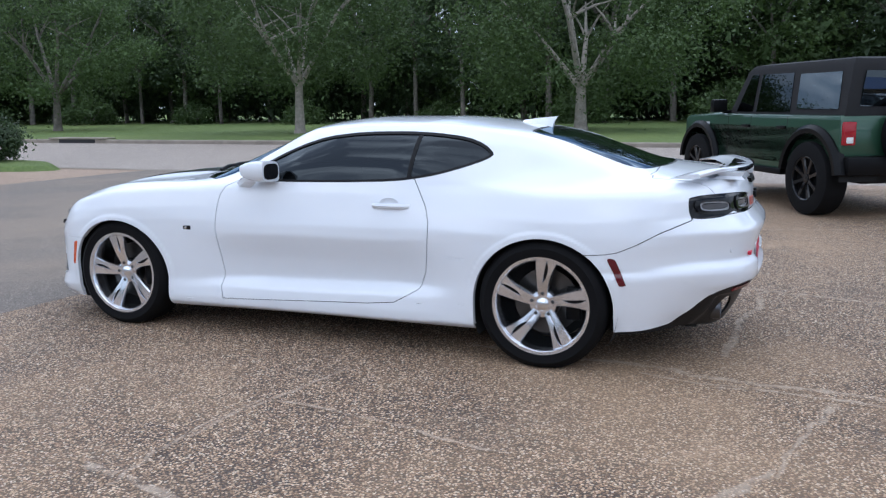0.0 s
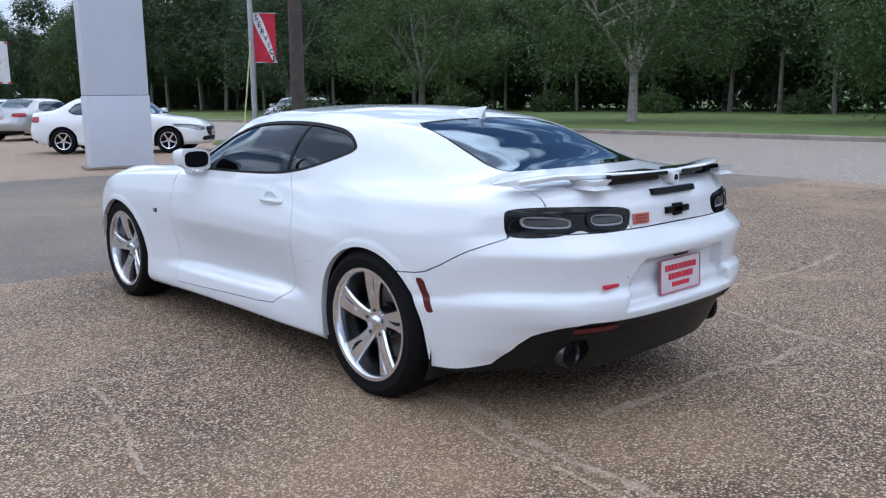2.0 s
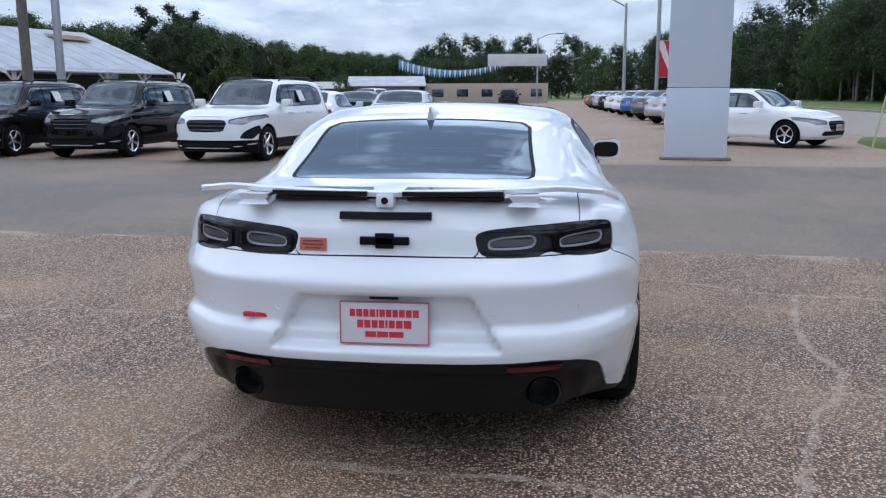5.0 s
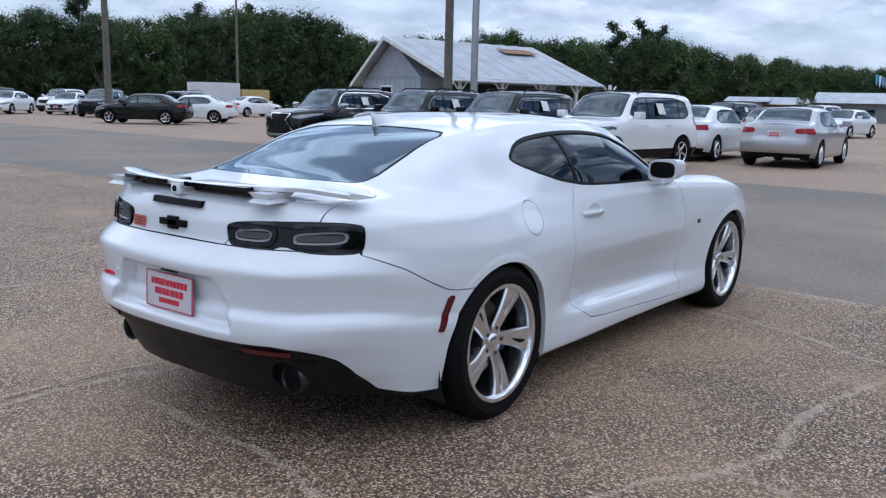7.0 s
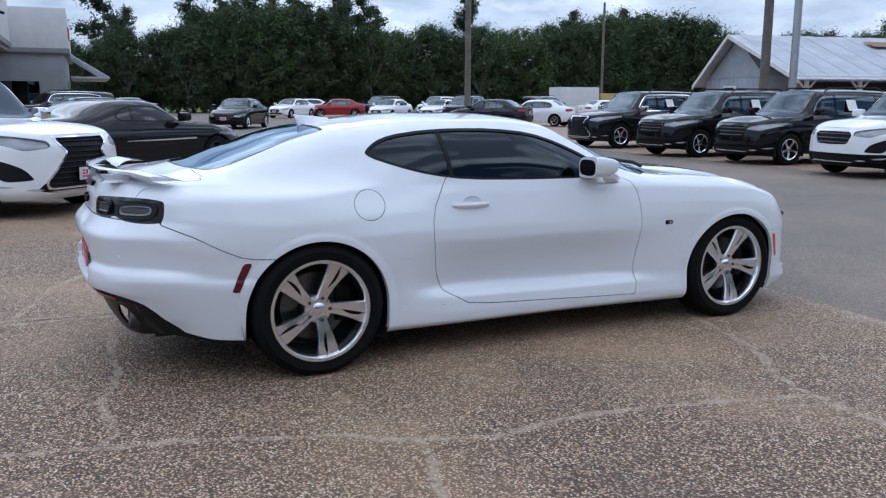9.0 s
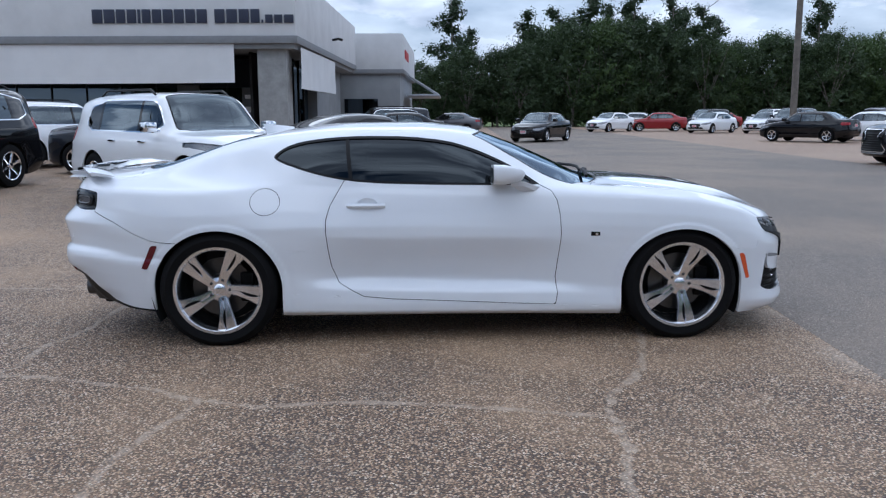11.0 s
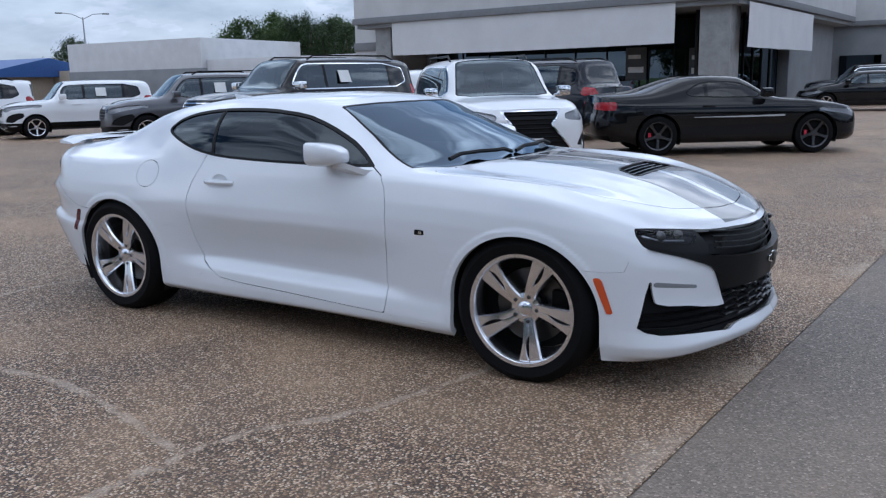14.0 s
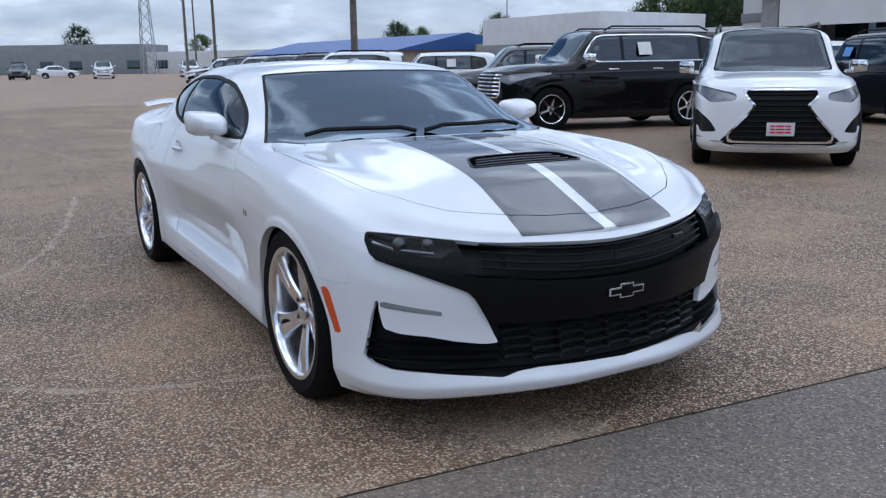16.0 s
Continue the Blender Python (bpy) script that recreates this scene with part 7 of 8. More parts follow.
# shed with a tin roof and a porch
shed = empty("tin_roofed_shed", pose(29.2, 28.6, -0.012, 0, 0, -14), "pale blue wooden shed with weathered tin roof and porch", "shed")
shed["kind"] = "structure"
SW, SL = 8.0, 9.3
block("wall", 0, SL, -SW * 0.62, 0, 0, 2.55, SHED_BLUE, shed, 0.01, "pale blue board wall")
bm = bmesh.new()
loft(bm, [[(x_, 0, 2.5), (x_, -SW * 0.31, 4.35), (x_, -SW * 0.62, 2.5)] for x_ in (0.0, SL)])
part("gable", bm, SHED_BLUE, shed, "board gable")
for k in range(12):
    block("board", -0.02, 0.0, -SW * 0.62 + k * 0.434 + 0.02, -SW * 0.62 + (k + 1) * 0.434 - 0.01, 0.0, 2.45, SHED_BLUE, shed, 0.004)
for sg, (ya, za, yb, zb_) in ((1, (0.7, 2.15, -SW * 0.31, 4.55)), (-1, (-SW * 0.31, 4.55, -SW * 0.62 - 3.2, 2.35))):
    for k in range(18):
        bm = bmesh.new()
        x0, x1 = -0.5 + k * (SL + 1.0) / 18, -0.5 + (k + 1) * (SL + 1.0) / 18
        lift = 0.012 if k % 2 else 0.0
        loft(bm, [[(x0, y_, z_ + lift), (x1, y_, z_ + lift), (x1, y_, z_ - 0.05), (x0, y_, z_ - 0.05)] for y_, z_ in ((ya, za), (yb, zb_))])
        part("roof_sheet", bm, TIN, shed)
bm = bmesh.new()
loft(bm, [[(x0, y_, z_ + 0.03) for x0 in (6.2, 8.6)] + [(x0, y_, z_ + 0.02) for x0 in (8.6, 6.2)] for y_, z_ in ((-SW * 0.31 - 0.9, 4.26), (-SW * 0.31 - 1.7, 3.99))])
part("rust_patch", bm, RUST, shed, "rusty patch on the roof")
for ya, za, yb, zb_ in ((0.72, 2.16, -SW * 0.31, 4.56), (-SW * 0.31, 4.56, -SW * 0.62 - 3.2, 2.36)):
    bm = bmesh.new()
    loft(bm, [[(-0.56, y_, z_ + 0.02), (-0.50, y_, z_ + 0.02), (-0.50, y_, z_ - 0.18), (-0.56, y_, z_ - 0.18)] for y_, z_ in ((ya, za), (yb, zb_))])
    part("barge_board", bm, TRIM_WHITE, shed, "white board along the gable")
block("window_frame", -0.06, 0.0, -2.6, -1.5, 0.95, 2.15, TRIM_WHITE, shed, 0.01, "white window frame")
block("window_pane", -0.08, -0.06, -2.48, -1.62, 1.05, 2.05, TINT, shed, 0.0)
for k in range(5):
    block("porch_post", 0.1 + k * 2.6, 0.24 + k * 2.6, -SW * 0.62 - 2.9, -SW * 0.62 - 2.76, 0, 2.45, TRIM_WHITE, shed, 0.01)
    for sgn in (-1, 1):
        bm = bmesh.new()
        tube(bm, [(0.17 + k * 2.6, -SW * 0.62 - 2.83, 1.85), (0.17 + k * 2.6 + sgn * 0.5, -SW * 0.62 - 2.83, 2.38)], 0.05, 5)
        part("post_brace", bm, TRIM_WHITE, shed)
block("porch_beam", -0.3, SL + 0.3, -SW * 0.62 - 2.92, -SW * 0.62 - 2.74, 2.38, 2.5, TRIM_WHITE, shed, 0.01)
# No opening is cut: a black slab paints the shade inside the bay.
block("dark_doorway", 2.0, SL - 1.0, -SW * 0.62 - 0.04, -SW * 0.62, 0.0, 2.3, CABIN_AND_SHADE, shed, 0.0, "dark open bay")

# low buildings in the distance
def low_building(name, m, w_, d_, h_, wall, label, roof=None, band=None, peak=0.0, windows=0):
    ob = empty(name, m, label, "building")
    ob["kind"] = "structure"
    block("wall", 0, w_, 0, d_, 0, h_, wall, ob, 0.03)
    if band:
        block("band", -0.05, w_ + 0.05, -0.06, d_, 0.0, h_ * 0.55, band, ob, 0.02)
    if roof:
        bm = bmesh.new()
        loft(bm, [[(x_, -0.8, h_ - 0.1), (x_, d_ / 2, h_ + peak), (x_, d_ + 0.8, h_ - 0.1)] for x_ in (-0.8, w_ + 0.8)])
        part("roof", bm, roof, ob)
    for k in range(windows):
        block("window", (k + 0.3) * w_ / windows, (k + 0.75) * w_ / windows, -0.03, 0.0, 0.8, min(2.2, h_ * 0.7), TINT, ob, 0.0)
    return ob


low_building("white_store", pose(-60.5, 39.5, 0, 0, 0, 4.0), 14.5, 12, 4.9, WALL_WHITE, "long white windowless store", band=WALL_GREY)
low_building("white_store", pose(-46, 41.0, 0, 0, 0, 4.0), 22, 10, 3.3, WALL_WHITE, "low white store annex", band=WALL_GREY)
low_building("tan_store", pose(-74, 41, 0, 0, 0, 2.0), 14, 8, 2.9, TAN, "low tan store", windows=3)
low_building("blue_roofed_store", pose(-103, 31.5, 0, 0, 0, 3.0), 38, 14, 2.5, TAN, "long store with blue metal roof", ROOF_BLUE, peak=1.5, windows=8)
low_building("far_store", pose(-150, 28, 0, 0, 0, 30), 40, 12, 3.6, WALL_WHITE, "far low white store", windows=6)
low_building("far_store", pose(-165, 2, 0, 0, 0, 60), 30, 12, 5.0, WALL_GREY, "far grey brick building", windows=6)
low_building("far_store", pose(-140, 52, 0, 0, 0, 10), 26, 12, 4.5, TAN, "far tan store with a red front", band=SIGN_RED)
low_building("far_shed", pose(99.4, 33.6, 0, 0, 0, -78), 3.6, 6, 2.3, WALL_WHITE, "low white shed across the lot", TIN, peak=0.5)
low_building("far_shed", pose(100.5, 30.0, 0, 0, 0, -78), 4.2, 6, 2.0, RUST, "low brown shed across the lot", TIN, peak=0.8)
low_building("far_house", pose(102.5, 24.1, 0, 0, 0, -80), 8.5, 8, 2.3, WALL_GREY, "grey bungalow across the lot", TIN, peak=1.2, windows=4)
low_building("far_store", pose(105, 15.2, 0, 0, 0, -83), 16, 8, 2.5, TAN, "long low cream store across the lot", windows=5)
low_building("far_trailer", pose(38.4, 55.6, 0, 0, 0, -10), 3.6, 2.4, 2.5, WALL_WHITE, "white box trailer")
low_building("far_trailer", pose(42.2, 55.0, 0, 0, 0, -10), 2.6, 2.2, 2.0, plain("faded_yellow", (0.42, 0.33, 0.12), 0.7), "faded yellow container by the woods")

# sign pylon
pyl = empty("sign_pylon", pose(12.55, -3.55, -0.005, 0, 0, -9), "tall white panelled sign pylon", "sign pylon")
block("lower_panel", -0.02, 0.48, -0.61, 0.61, 0.0, 1.44, SIGN_WHITE, pyl, 0.01)
block("upper_panel", 0.0, 0.46, -0.60, 0.60, 1.452, 7.5, SIGN_WHITE, pyl, 0.01)
block("plinth", -0.10, 0.56, -0.70, 0.70, 0.0, 0.05, CONCRETE, pyl, 0.01)


def pole(name, x, y, h, r0, r1, material, label, z=0.0, lean=(0, 0)):
    ob = empty(name, pose(x, y, z), label, "pole")
    bm = bmesh.new()
    tube(bm, [(lean[0] * q, lean[1] * q, -0.3 + (h + 0.3) * q) for q in (0, 0.33, 0.66, 1)], [r0, r0 + (r1 - r0) * 0.33, r0 + (r1 - r0) * 0.66, r1], 12)
    part("shaft", bm, material, ob)
    return ob


def flag(parent, z0, z1, w_, m_turn, stripe=True, words=""):
    """A feather-less banner on two arms: red with a white slanting band."""
    bm = bmesh.new()
    n = 8
    rings = []
    for i in range(n + 1):
        t = i / n
        dy = 0.03 * math.sin(t * 7)
        rings.append([m_turn @ Vector((0.08 + w_ * t, dy, z1)), m_turn @ Vector((0.08 + w_ * t, dy, z0)), m_turn @ Vector((0.08 + w_ * t, dy + 0.004, z0)), m_turn @ Vector((0.08 + w_ * t, dy + 0.004, z1))])
    loft(bm, rings)
    part("banner", bm, FLAG_RED if stripe else FLAG_WHITE, parent, "red banner with white band" if stripe else "white banner with red edge")
    if stripe:
        for off in (-0.012, 0.012):
            bm = bmesh.new()
            h_ = z1 - z0
            rings = []
            for i in range(n + 1):
                t = i / n
                dy = 0.03 * math.sin(t * 7) + off
                top = z1 - 0.02 - max(0.0, t - 0.32) * h_ * 1.42
                low = z1 - 0.30 * h_ * 0.2 - t * h_ * 1.0 - 0.12 * h_
                rings.append([m_turn @ Vector((0.08 + w_ * t, dy, min(z1, top))), m_turn @ Vector((0.08 + w_ * t, dy, max(z0, min(low, top - 0.05)))), m_turn @ Vector((0.08 + w_ * t, dy + 0.004, max(z0, min(low, top - 0.05)))), m_turn @ Vector((0.08 + w_ * t, dy + 0.004, min(z1, top)))])
            loft(bm, rings)
            part("band", bm, FLAG_WHITE, parent)
        for k, ch in enumerate(words):
            t = 0.14 + 0.74 * k / max(1, len(words) - 1)
            text_mesh("letter", ch, 0.21, SIGN_NAVY, parent, m_turn @ Matrix.Translation((0.08 + w_ * t, 0.03 * math.sin(t * 7) - 0.022, z1 - 0.13 - (z1 - z0 - 0.24) * k / max(1, len(words) - 1))) @ Matrix.Rotation(radians(90), 4, "X"), 0.002, 0.004)
    else:
        for zz in (z0, z1 - 0.08):
            block_ = bmesh.new()
            vs = box(block_, 0.08, 0.08 + w_, -0.012, 0.04, zz, zz + 0.08)
            bmesh.ops.transform(block_, matrix=m_turn, verts=block_.verts[:])
            part("banner_edge", block_, FLAG_RED, parent)
        bm = bmesh.new()
        lathe(bm, [(0.22, -0.014), (0.15, -0.014)], 20, m=m_turn @ Matrix.Translation((0.08 + w_ / 2, 0, (z0 + z1) / 2 + 0.2)))
        part("banner_ring", bm, FLAG_RED, parent)
    for zz in (z0, z1):
        bm = bmesh.new()
        tube(bm, [m_turn @ Vector((0, 0, zz)), m_turn @ Vector((0.1 + w_, 0, zz + 0.01))], 0.014, 6)
        part("banner_arm", bm, STEEL, parent)


toward = Matrix.Rotation(radians(-104), 4, "Z")
fp = pole("flag_pole", 16.8, -9.06, 8.0, 0.085, 0.06, STEEL, "galvanised lamp pole with a red service banner")
flag(fp, 2.33, 3.66, 0.62, toward, True, "SERVICE")
bm = bmesh.new()
tube(bm, [(0, 0, 3.1), (-0.55, 0.75, 0.0)], 0.022, 6)
part("guy_guard", bm, plain("yellow_guard", (0.45, 0.42, 0.22), 0.6), fp, "pale yellow guy-wire guard")
DARK_WOOD = plain("dark_pole_wood", (0.06, 0.048, 0.042), 0.85, vary=0.3, scale=3.0, bump=0.5, bscale=30)
pole("utility_pole", 15.1, -9.4, 9.5, 0.19, 0.15, DARK_WOOD, "dark wooden utility pole beside a bush")
f2 = pole("flag_pole", 41.4, -6.3, 8.5, 0.10, 0.07, STEEL, "steel pole with a red and white banner")
away = Matrix.Rotation(radians(-62), 4, "Z")
flag(f2, 2.1, 4.0, 0.95, away, True)
f3 = pole("flag_pole", 36.3, -7.5, 8.5, 0.10, 0.07, STEEL, "steel pole with a white banner")
flag(f3, 2.1, 3.9, 1.0, away, False)


def street_lamp(x, y, h, turn, arms=1, label="tall steel street lamp", reach=2.2):
    ob = pole("street_lamp", x, y, h, 0.12, 0.07, STEEL, label)
    ob["category"] = "street lamp"
    for k in range(arms):
        m = Matrix.Rotation(radians(turn + 180 * k), 4, "Z")
        bm = bmesh.new()
        tube(bm, [m @ Vector((0, 0, h - 0.2)), m @ Vector((reach * 0.5, 0, h + 0.35)), m @ Vector((reach, 0, h + 0.45))], 0.05, 6)
        part("arm", bm, STEEL, ob)
        bm = bmesh.new()
        vs = box(bm, reach - 0.1, reach + 0.65, -0.16, 0.16, h + 0.36, h + 0.5, 0.04)
        bmesh.ops.transform(bm, matrix=m, verts=bm.verts[:])
        part("lamp_head", bm, WALL_GREY, ob)
    return ob


street_lamp(48.4, -5.2, 6.6, 100)
street_lamp(95, 0.6, 7.5, -90)
street_lamp(-88, 20, 8.0, 90, 2, "twin-armed steel car-park lamp", 1.2)
street_lamp(-84, 58, 9.3, 60, 2, "twin-armed steel car-park lamp")
street_lamp(-55, 75, 9.0, 60, 2, "twin-armed steel car-park lamp")
for x, y, h, r_ in ((17.5, 14.0, 11, 0.15), (22.7, 42.8, 15, 0.2), (50.3, 65.8, 11, 0.15), (-38, 17.0, 11, 0.2), (32.9, 127.7, 11, 0.14), (60, -8.6, 10.5, 0.16), (-60, 15.5, 8.5, 0.13), (-75, 17, 10, 0.12), (-100, 24, 9, 0.12)):
    pole("utility_pole", x, y, h, r_, r_ * 0.75, WOOD_POLE, "tall weathered wooden utility pole")


pole("utility_pole", 17.75, 13.15, 11, 0.12, 0.10, STEEL, "tall grey steel utility pole")


def wire(pts, sag, name="power_line"):
    bm = bmesh.new()
    for a, b in zip(pts, pts[1:]):
        a, b = Vector(a), Vector(b)
        tube(bm, [a.lerp(b, q) - Vector((0, 0, sag * 4 * q * (1 - q))) for q in np.linspace(0, 1, 13)], 0.022, 5)
    return tagged(part(name, bm, CABLE, None), "thin black overhead cable between poles", "cable", "overhead cables")


wire([(17.5, 14, 10.2), (22.7, 42.8, 11.8)], 0.8)
wire([(22.7, 42.8, 12.2), (50, 65, 11.5)], 1.2)
wire([(32.9, 127.7, 9.6), (22.7, 42.8, 11.5)], 1.4)
wire([(15.1, -9.4, 9.0), (60, -8.6, 10.0)], 0.8)
# lattice tower
tow = empty("lattice_tower", pose(-146, 27.5, 0), "pale steel lattice mast far away", "tower")
for sx, sy in ((-1, -1), (1, -1), (1, 1), (-1, 1)):
    bm = bmesh.new()
    tube(bm, [(sx * 1.2, sy * 1.2, 0), (sx * 0.45, sy * 0.45, 16), (sx * 0.25, sy * 0.25, 26)], 0.09, 5)
    part("leg", bm, STEEL, tow)
bm = bmesh.new()
for k in range(12):
    z0, z1 = k * 2.1, (k + 1) * 2.1
    a, b = 1.2 - z0 * 0.037, 1.2 - z1 * 0.037
    for sx, sy, tx, ty in ((-1, -1, 1, -1), (1, -1, 1, 1), (1, 1, -1, 1), (-1, 1, -1, -1)):
        tube(bm, [(sx * a, sy * a, z0), (tx * b, ty * b, z1)], 0.06, 4)
part("bracing", bm, STEEL, tow)
bm = bmesh.new()
for z in (12.5, 17.5):
    lathe(bm, [(1.3, z), (1.3, z + 0.5), (0.4, z + 0.5)], 12, "z")
part("platform", bm, STEEL, tow)

# pennant strings over the far lot
PENNANT = [plain("pennant_blue", (0.12, 0.36, 0.62), 0.6), plain("pennant_white", (0.7, 0.72, 0.75), 0.6)]
for k in range(7):
    y0 = 3.0 + k * 0.1
    a, b = Vector((88 + 0.8 * k, 15.6 + 0.15 * k, 4.9 - 0.25 * (k % 3))), Vector((97 + 0.4 * k, 3.2, 5.4))
    rope = empty("pennant_string", Matrix.Identity(4), "string of blue and white pennants over the lot", "pennants", "pennant strings")
    for c in (0, 1):
        bm = bmesh.new()
        n = 46
        for i in range(c, n, 2):
            p = a.lerp(b, i / n) - Vector((0, 0, 2.6 * 4 * (i / n) * (1 - i / n) * 0.5))
            q = a.lerp(b, (i + 0.8) / n) - Vector((0, 0, 2.6 * 4 * (i / n) * (1 - i / n) * 0.5))
            lo_ = (p + q) / 2 - Vector((0, 0, 0.55))
            off = Vector((0.01, 0, 0))
            vs = [bm.verts.new(v) for v in (p, q, lo_, p + off, q + off, lo_ + off)]
            bm.faces.new(vs[:3])
            bm.faces.new(vs[5:2:-1])
        part("blue_pennants" if c == 0 else "white_pennants", bm, PENNANT[c], rope, kind="stuff")
low_building("far_sign", pose(90, 6, 4.2, 0, 0, -85), 6.5, 0.4, 1.3, WALL_WHITE, "far white sign board")

# storm drain, cracks
dr = empty("storm_drain", pose(24.4, -21.75, 0.0), "dark storm drain opening in the kerb", "drain")
dr["kind"] = "structure"
block("lid", -1.5, 1.5, -0.55, 0.12, 0.135, 0.19, CONCRETE, dr, 0.02, "concrete drain lid")
# Black slab before the kerb face, its colour standing for shade in the drain.
block("mouth", -0.95, 0.95, 0.055, 0.075, -0.02, 0.128, CABIN_AND_SHADE, dr, 0.0, "dark drain mouth")
sheet("gutter_line", [(3, -10.35), (60, -10.35), (60, -10.05), (3, -10.05)], -0.002, CONCRETE, "pale concrete gutter strip", "gutter")
bm = bmesh.new()
ring = [(16.4 + 3.4 * math.cos(a) * (1 + 0.12 * math.sin(3 * a)), -9.0 + 1.3 * math.sin(a) - 0.8) for a in np.linspace(0, 2 * math.pi, 25)[:-1]]
vs0 = [bm.verts.new((x_, y_, -0.02)) for x_, y_ in ring]
vs1 = [bm.verts.new((16.4 + (x_ - 16.4) * 0.93, -9.8 + (y_ + 9.8) * 0.9, 0.10)) for x_, y_ in ring]
for i in range(24):
    bm.faces.new((vs0[i], vs0[(i + 1) % 24], vs1[(i + 1) % 24], vs1[i]))
bm.faces.new(vs1)
tagged(part("grass_island", bm, GRASS, None), "small grassy island under the poles", "grass", kind="structure")


def dust_margin(name, y0, y1, width, seed):
    """Sandy dust swept up along the paving's edge; the attribute dirt thins out unevenly."""
    rnd = random.Random(seed)
    n, k = int((y1 - y0) / 0.08), 14
    phase = [rnd.uniform(0, 6.28) for _ in range(4)]
    verts, faces, dirt = [], [], []
    for i in range(n + 1):
        y = y0 + (y1 - y0) * i / n
        w = width * (0.75 + 0.30 * math.sin(y * 1.3 + phase[0]) + 0.25 * math.sin(y * 3.1 + phase[1]))
        for j in range(k + 1):
            q = j / k
            verts.append((edge_x(y) - 0.01 - width * 1.3 * q, y, 0.0004))
            f = max(0.0, 1 - width * 1.3 * q / max(0.05, w))
            dirt.append(0.85 * f * min(1, 8 * min(i, n - i) / n) * (0.75 + 0.25 * math.sin(y * 5 + 7 * q + phase[2])))
            if i and j:
                a = (i - 1) * (k + 1) + j - 1
                faces.append((a, a + 1, a + k + 2, a + k + 1))
    ob = mesh(name, verts, faces, PEBBLE_CRACK, None, smooth=0)
    if ob.data.polygons[0].normal.z < 0:
        ob.data.flip_normals()
    ob.data.attributes.new("dirt", "FLOAT", "POINT").data.foreach_set("value", dirt)
    return tagged(ob, "sandy dust along the edge of the paving", "dust", kind="structure")


dust_margin("dust_margin", -6.5, 0.6, 1.1, 3)
dust_margin("dust_margin", 0.6, 9.0, 0.7, 4)
CRACKS = [[(-4.8, -1.0), (-3.6, -1.2), (-2.84, -1.32), (-2.43, -1.41), (-2.05, -1.53), (-1.66, -1.67), (-1.3, -1.87), (-0.93, -1.99), (-0.56, -1.96), (0.07, -2.08), (0.66, -2.22)],
          [(0.66, -2.22), (0.6, -2.6), (0.52, -3.1), (0.6, -4.2), (0.7, -5.4)],
          [(0.66, -2.2), (0.77, -1.88), (0.98, -1.5), (1.12, -1.05), (1.3, -0.4)],
          [(-1.3, -1.87), (-1.4, -2.4), (-1.5, -3.2), (-1.4, -4.2)],
          [(-2.3, 0.39), (-2.32, -0.43), (-2.44, -0.87), (-2.42, -1.22), (-2.45, -1.41)],
          [(-3.9, 0.95), (-2.88, 0.85), (-2.33, 0.8), (-1.98, 0.72), (-0.9, 0.6)],
          [(-2.79, 0.98), (-2.6, 1.69), (-2.2, 2.5), (-1.68, 3.14)],
          [(-1.68, 3.14), (-1.13, 2.98), (0.0, 2.7)],
          [(-0.25, 2.83), (-0.2, 2.39), (-0.29, 1.8), (-0.42, 1.24)],
          [(-2.28, 0.92), (-2.71, 0.93), (-3.01, 0.98)],
          [(-2.7, 1.28), (-2.57, 1.92)],
          [(-0.23, 2.34), (-0.27, 1.84), (-0.96, 1.92), (-1.54, 2.05)],
          [(-1.89, 0.84), (-2.36, 0.9), (-2.75, 0.92), (-3.09, 0.96)],
          [(-9, 4.5), (-6.5, 4.2), (-4.5, 5.0), (-2, 4.6), (0.5, 5.2)],
          [(-4.5, 5.0), (-4.8, 7.5), (-4.2, 9.5)],
          [(-12, -1), (-8.5, -0.5), (-6.5, 0.4), (-5.4, 2.4), (-6.5, 4.2)],
          [(-8.5, -0.5), (-8.0, -3.5), (-9, -6)],
          [(-3.5, -4.9), (-1.5, -4.4), (0.55, -4.2), (1.7, -3.6)],
          [(2.6, 3.8), (0.5, 4.4), (-1.0, 3.9)]]
for k, c in enumerate(CRACKS):
    crack("paving_crack", c, 0.045 if k < 8 else (0.022 if k < 13 else 0.034), 50 + k, 0.0006 + 0.00012 * k)


# ---- plants ----
def leaf_material(name, lo, mid, hi):
    n = Nodes(name)
    g = n.node("NewGeometry")
    c = n.ramp(g.outputs["Random Per Island"], (0.0, lo), (0.55, mid), (1.0, hi))
    o = n.node("ObjectInfo")
    c = n.mix(n.math("MULTIPLY", o.outputs["Random"], 0.45), c, tuple(k * 0.55 for k in mid))
    n.base(c)
    n.set(Roughness=0.6)
    t = n.t
    tr = n.node("BsdfTranslucent")
    t.links.new(c, tr.inputs["Color"])
    mx = n.node("MixShader")
    mx.inputs[0].default_value = 0.38
    t.links.new(n.b.outputs[0], mx.inputs[1])
    t.links.new(tr.outputs[0], mx.inputs[2])
    t.links.new(mx.outputs[0], t.nodes["Material Output"].inputs["Surface"])
    return n.m


LEAF = leaf_material("broad_leaves", (0.034, 0.057, 0.022), (0.049, 0.080, 0.030), (0.070, 0.108, 0.040))
LEAF_LIGHT = leaf_material("light_leaves", (0.054, 0.090, 0.026), (0.078, 0.128, 0.036), (0.106, 0.160, 0.050))
NEEDLE = leaf_material("pine_needles", (0.022, 0.04, 0.018), (0.038, 0.065, 0.026), (0.06, 0.09, 0.034))
BARK = plain("grey_bark", (0.16, 0.14, 0.12), 0.9, vary=0.35, scale=4.0, bump=0.6, bscale=25)
BARK_PALE = plain("pale_mottled_bark", (0.31, 0.275, 0.24), 0.9, vary=0.3, scale=5.0, bump=0.5, bscale=25)


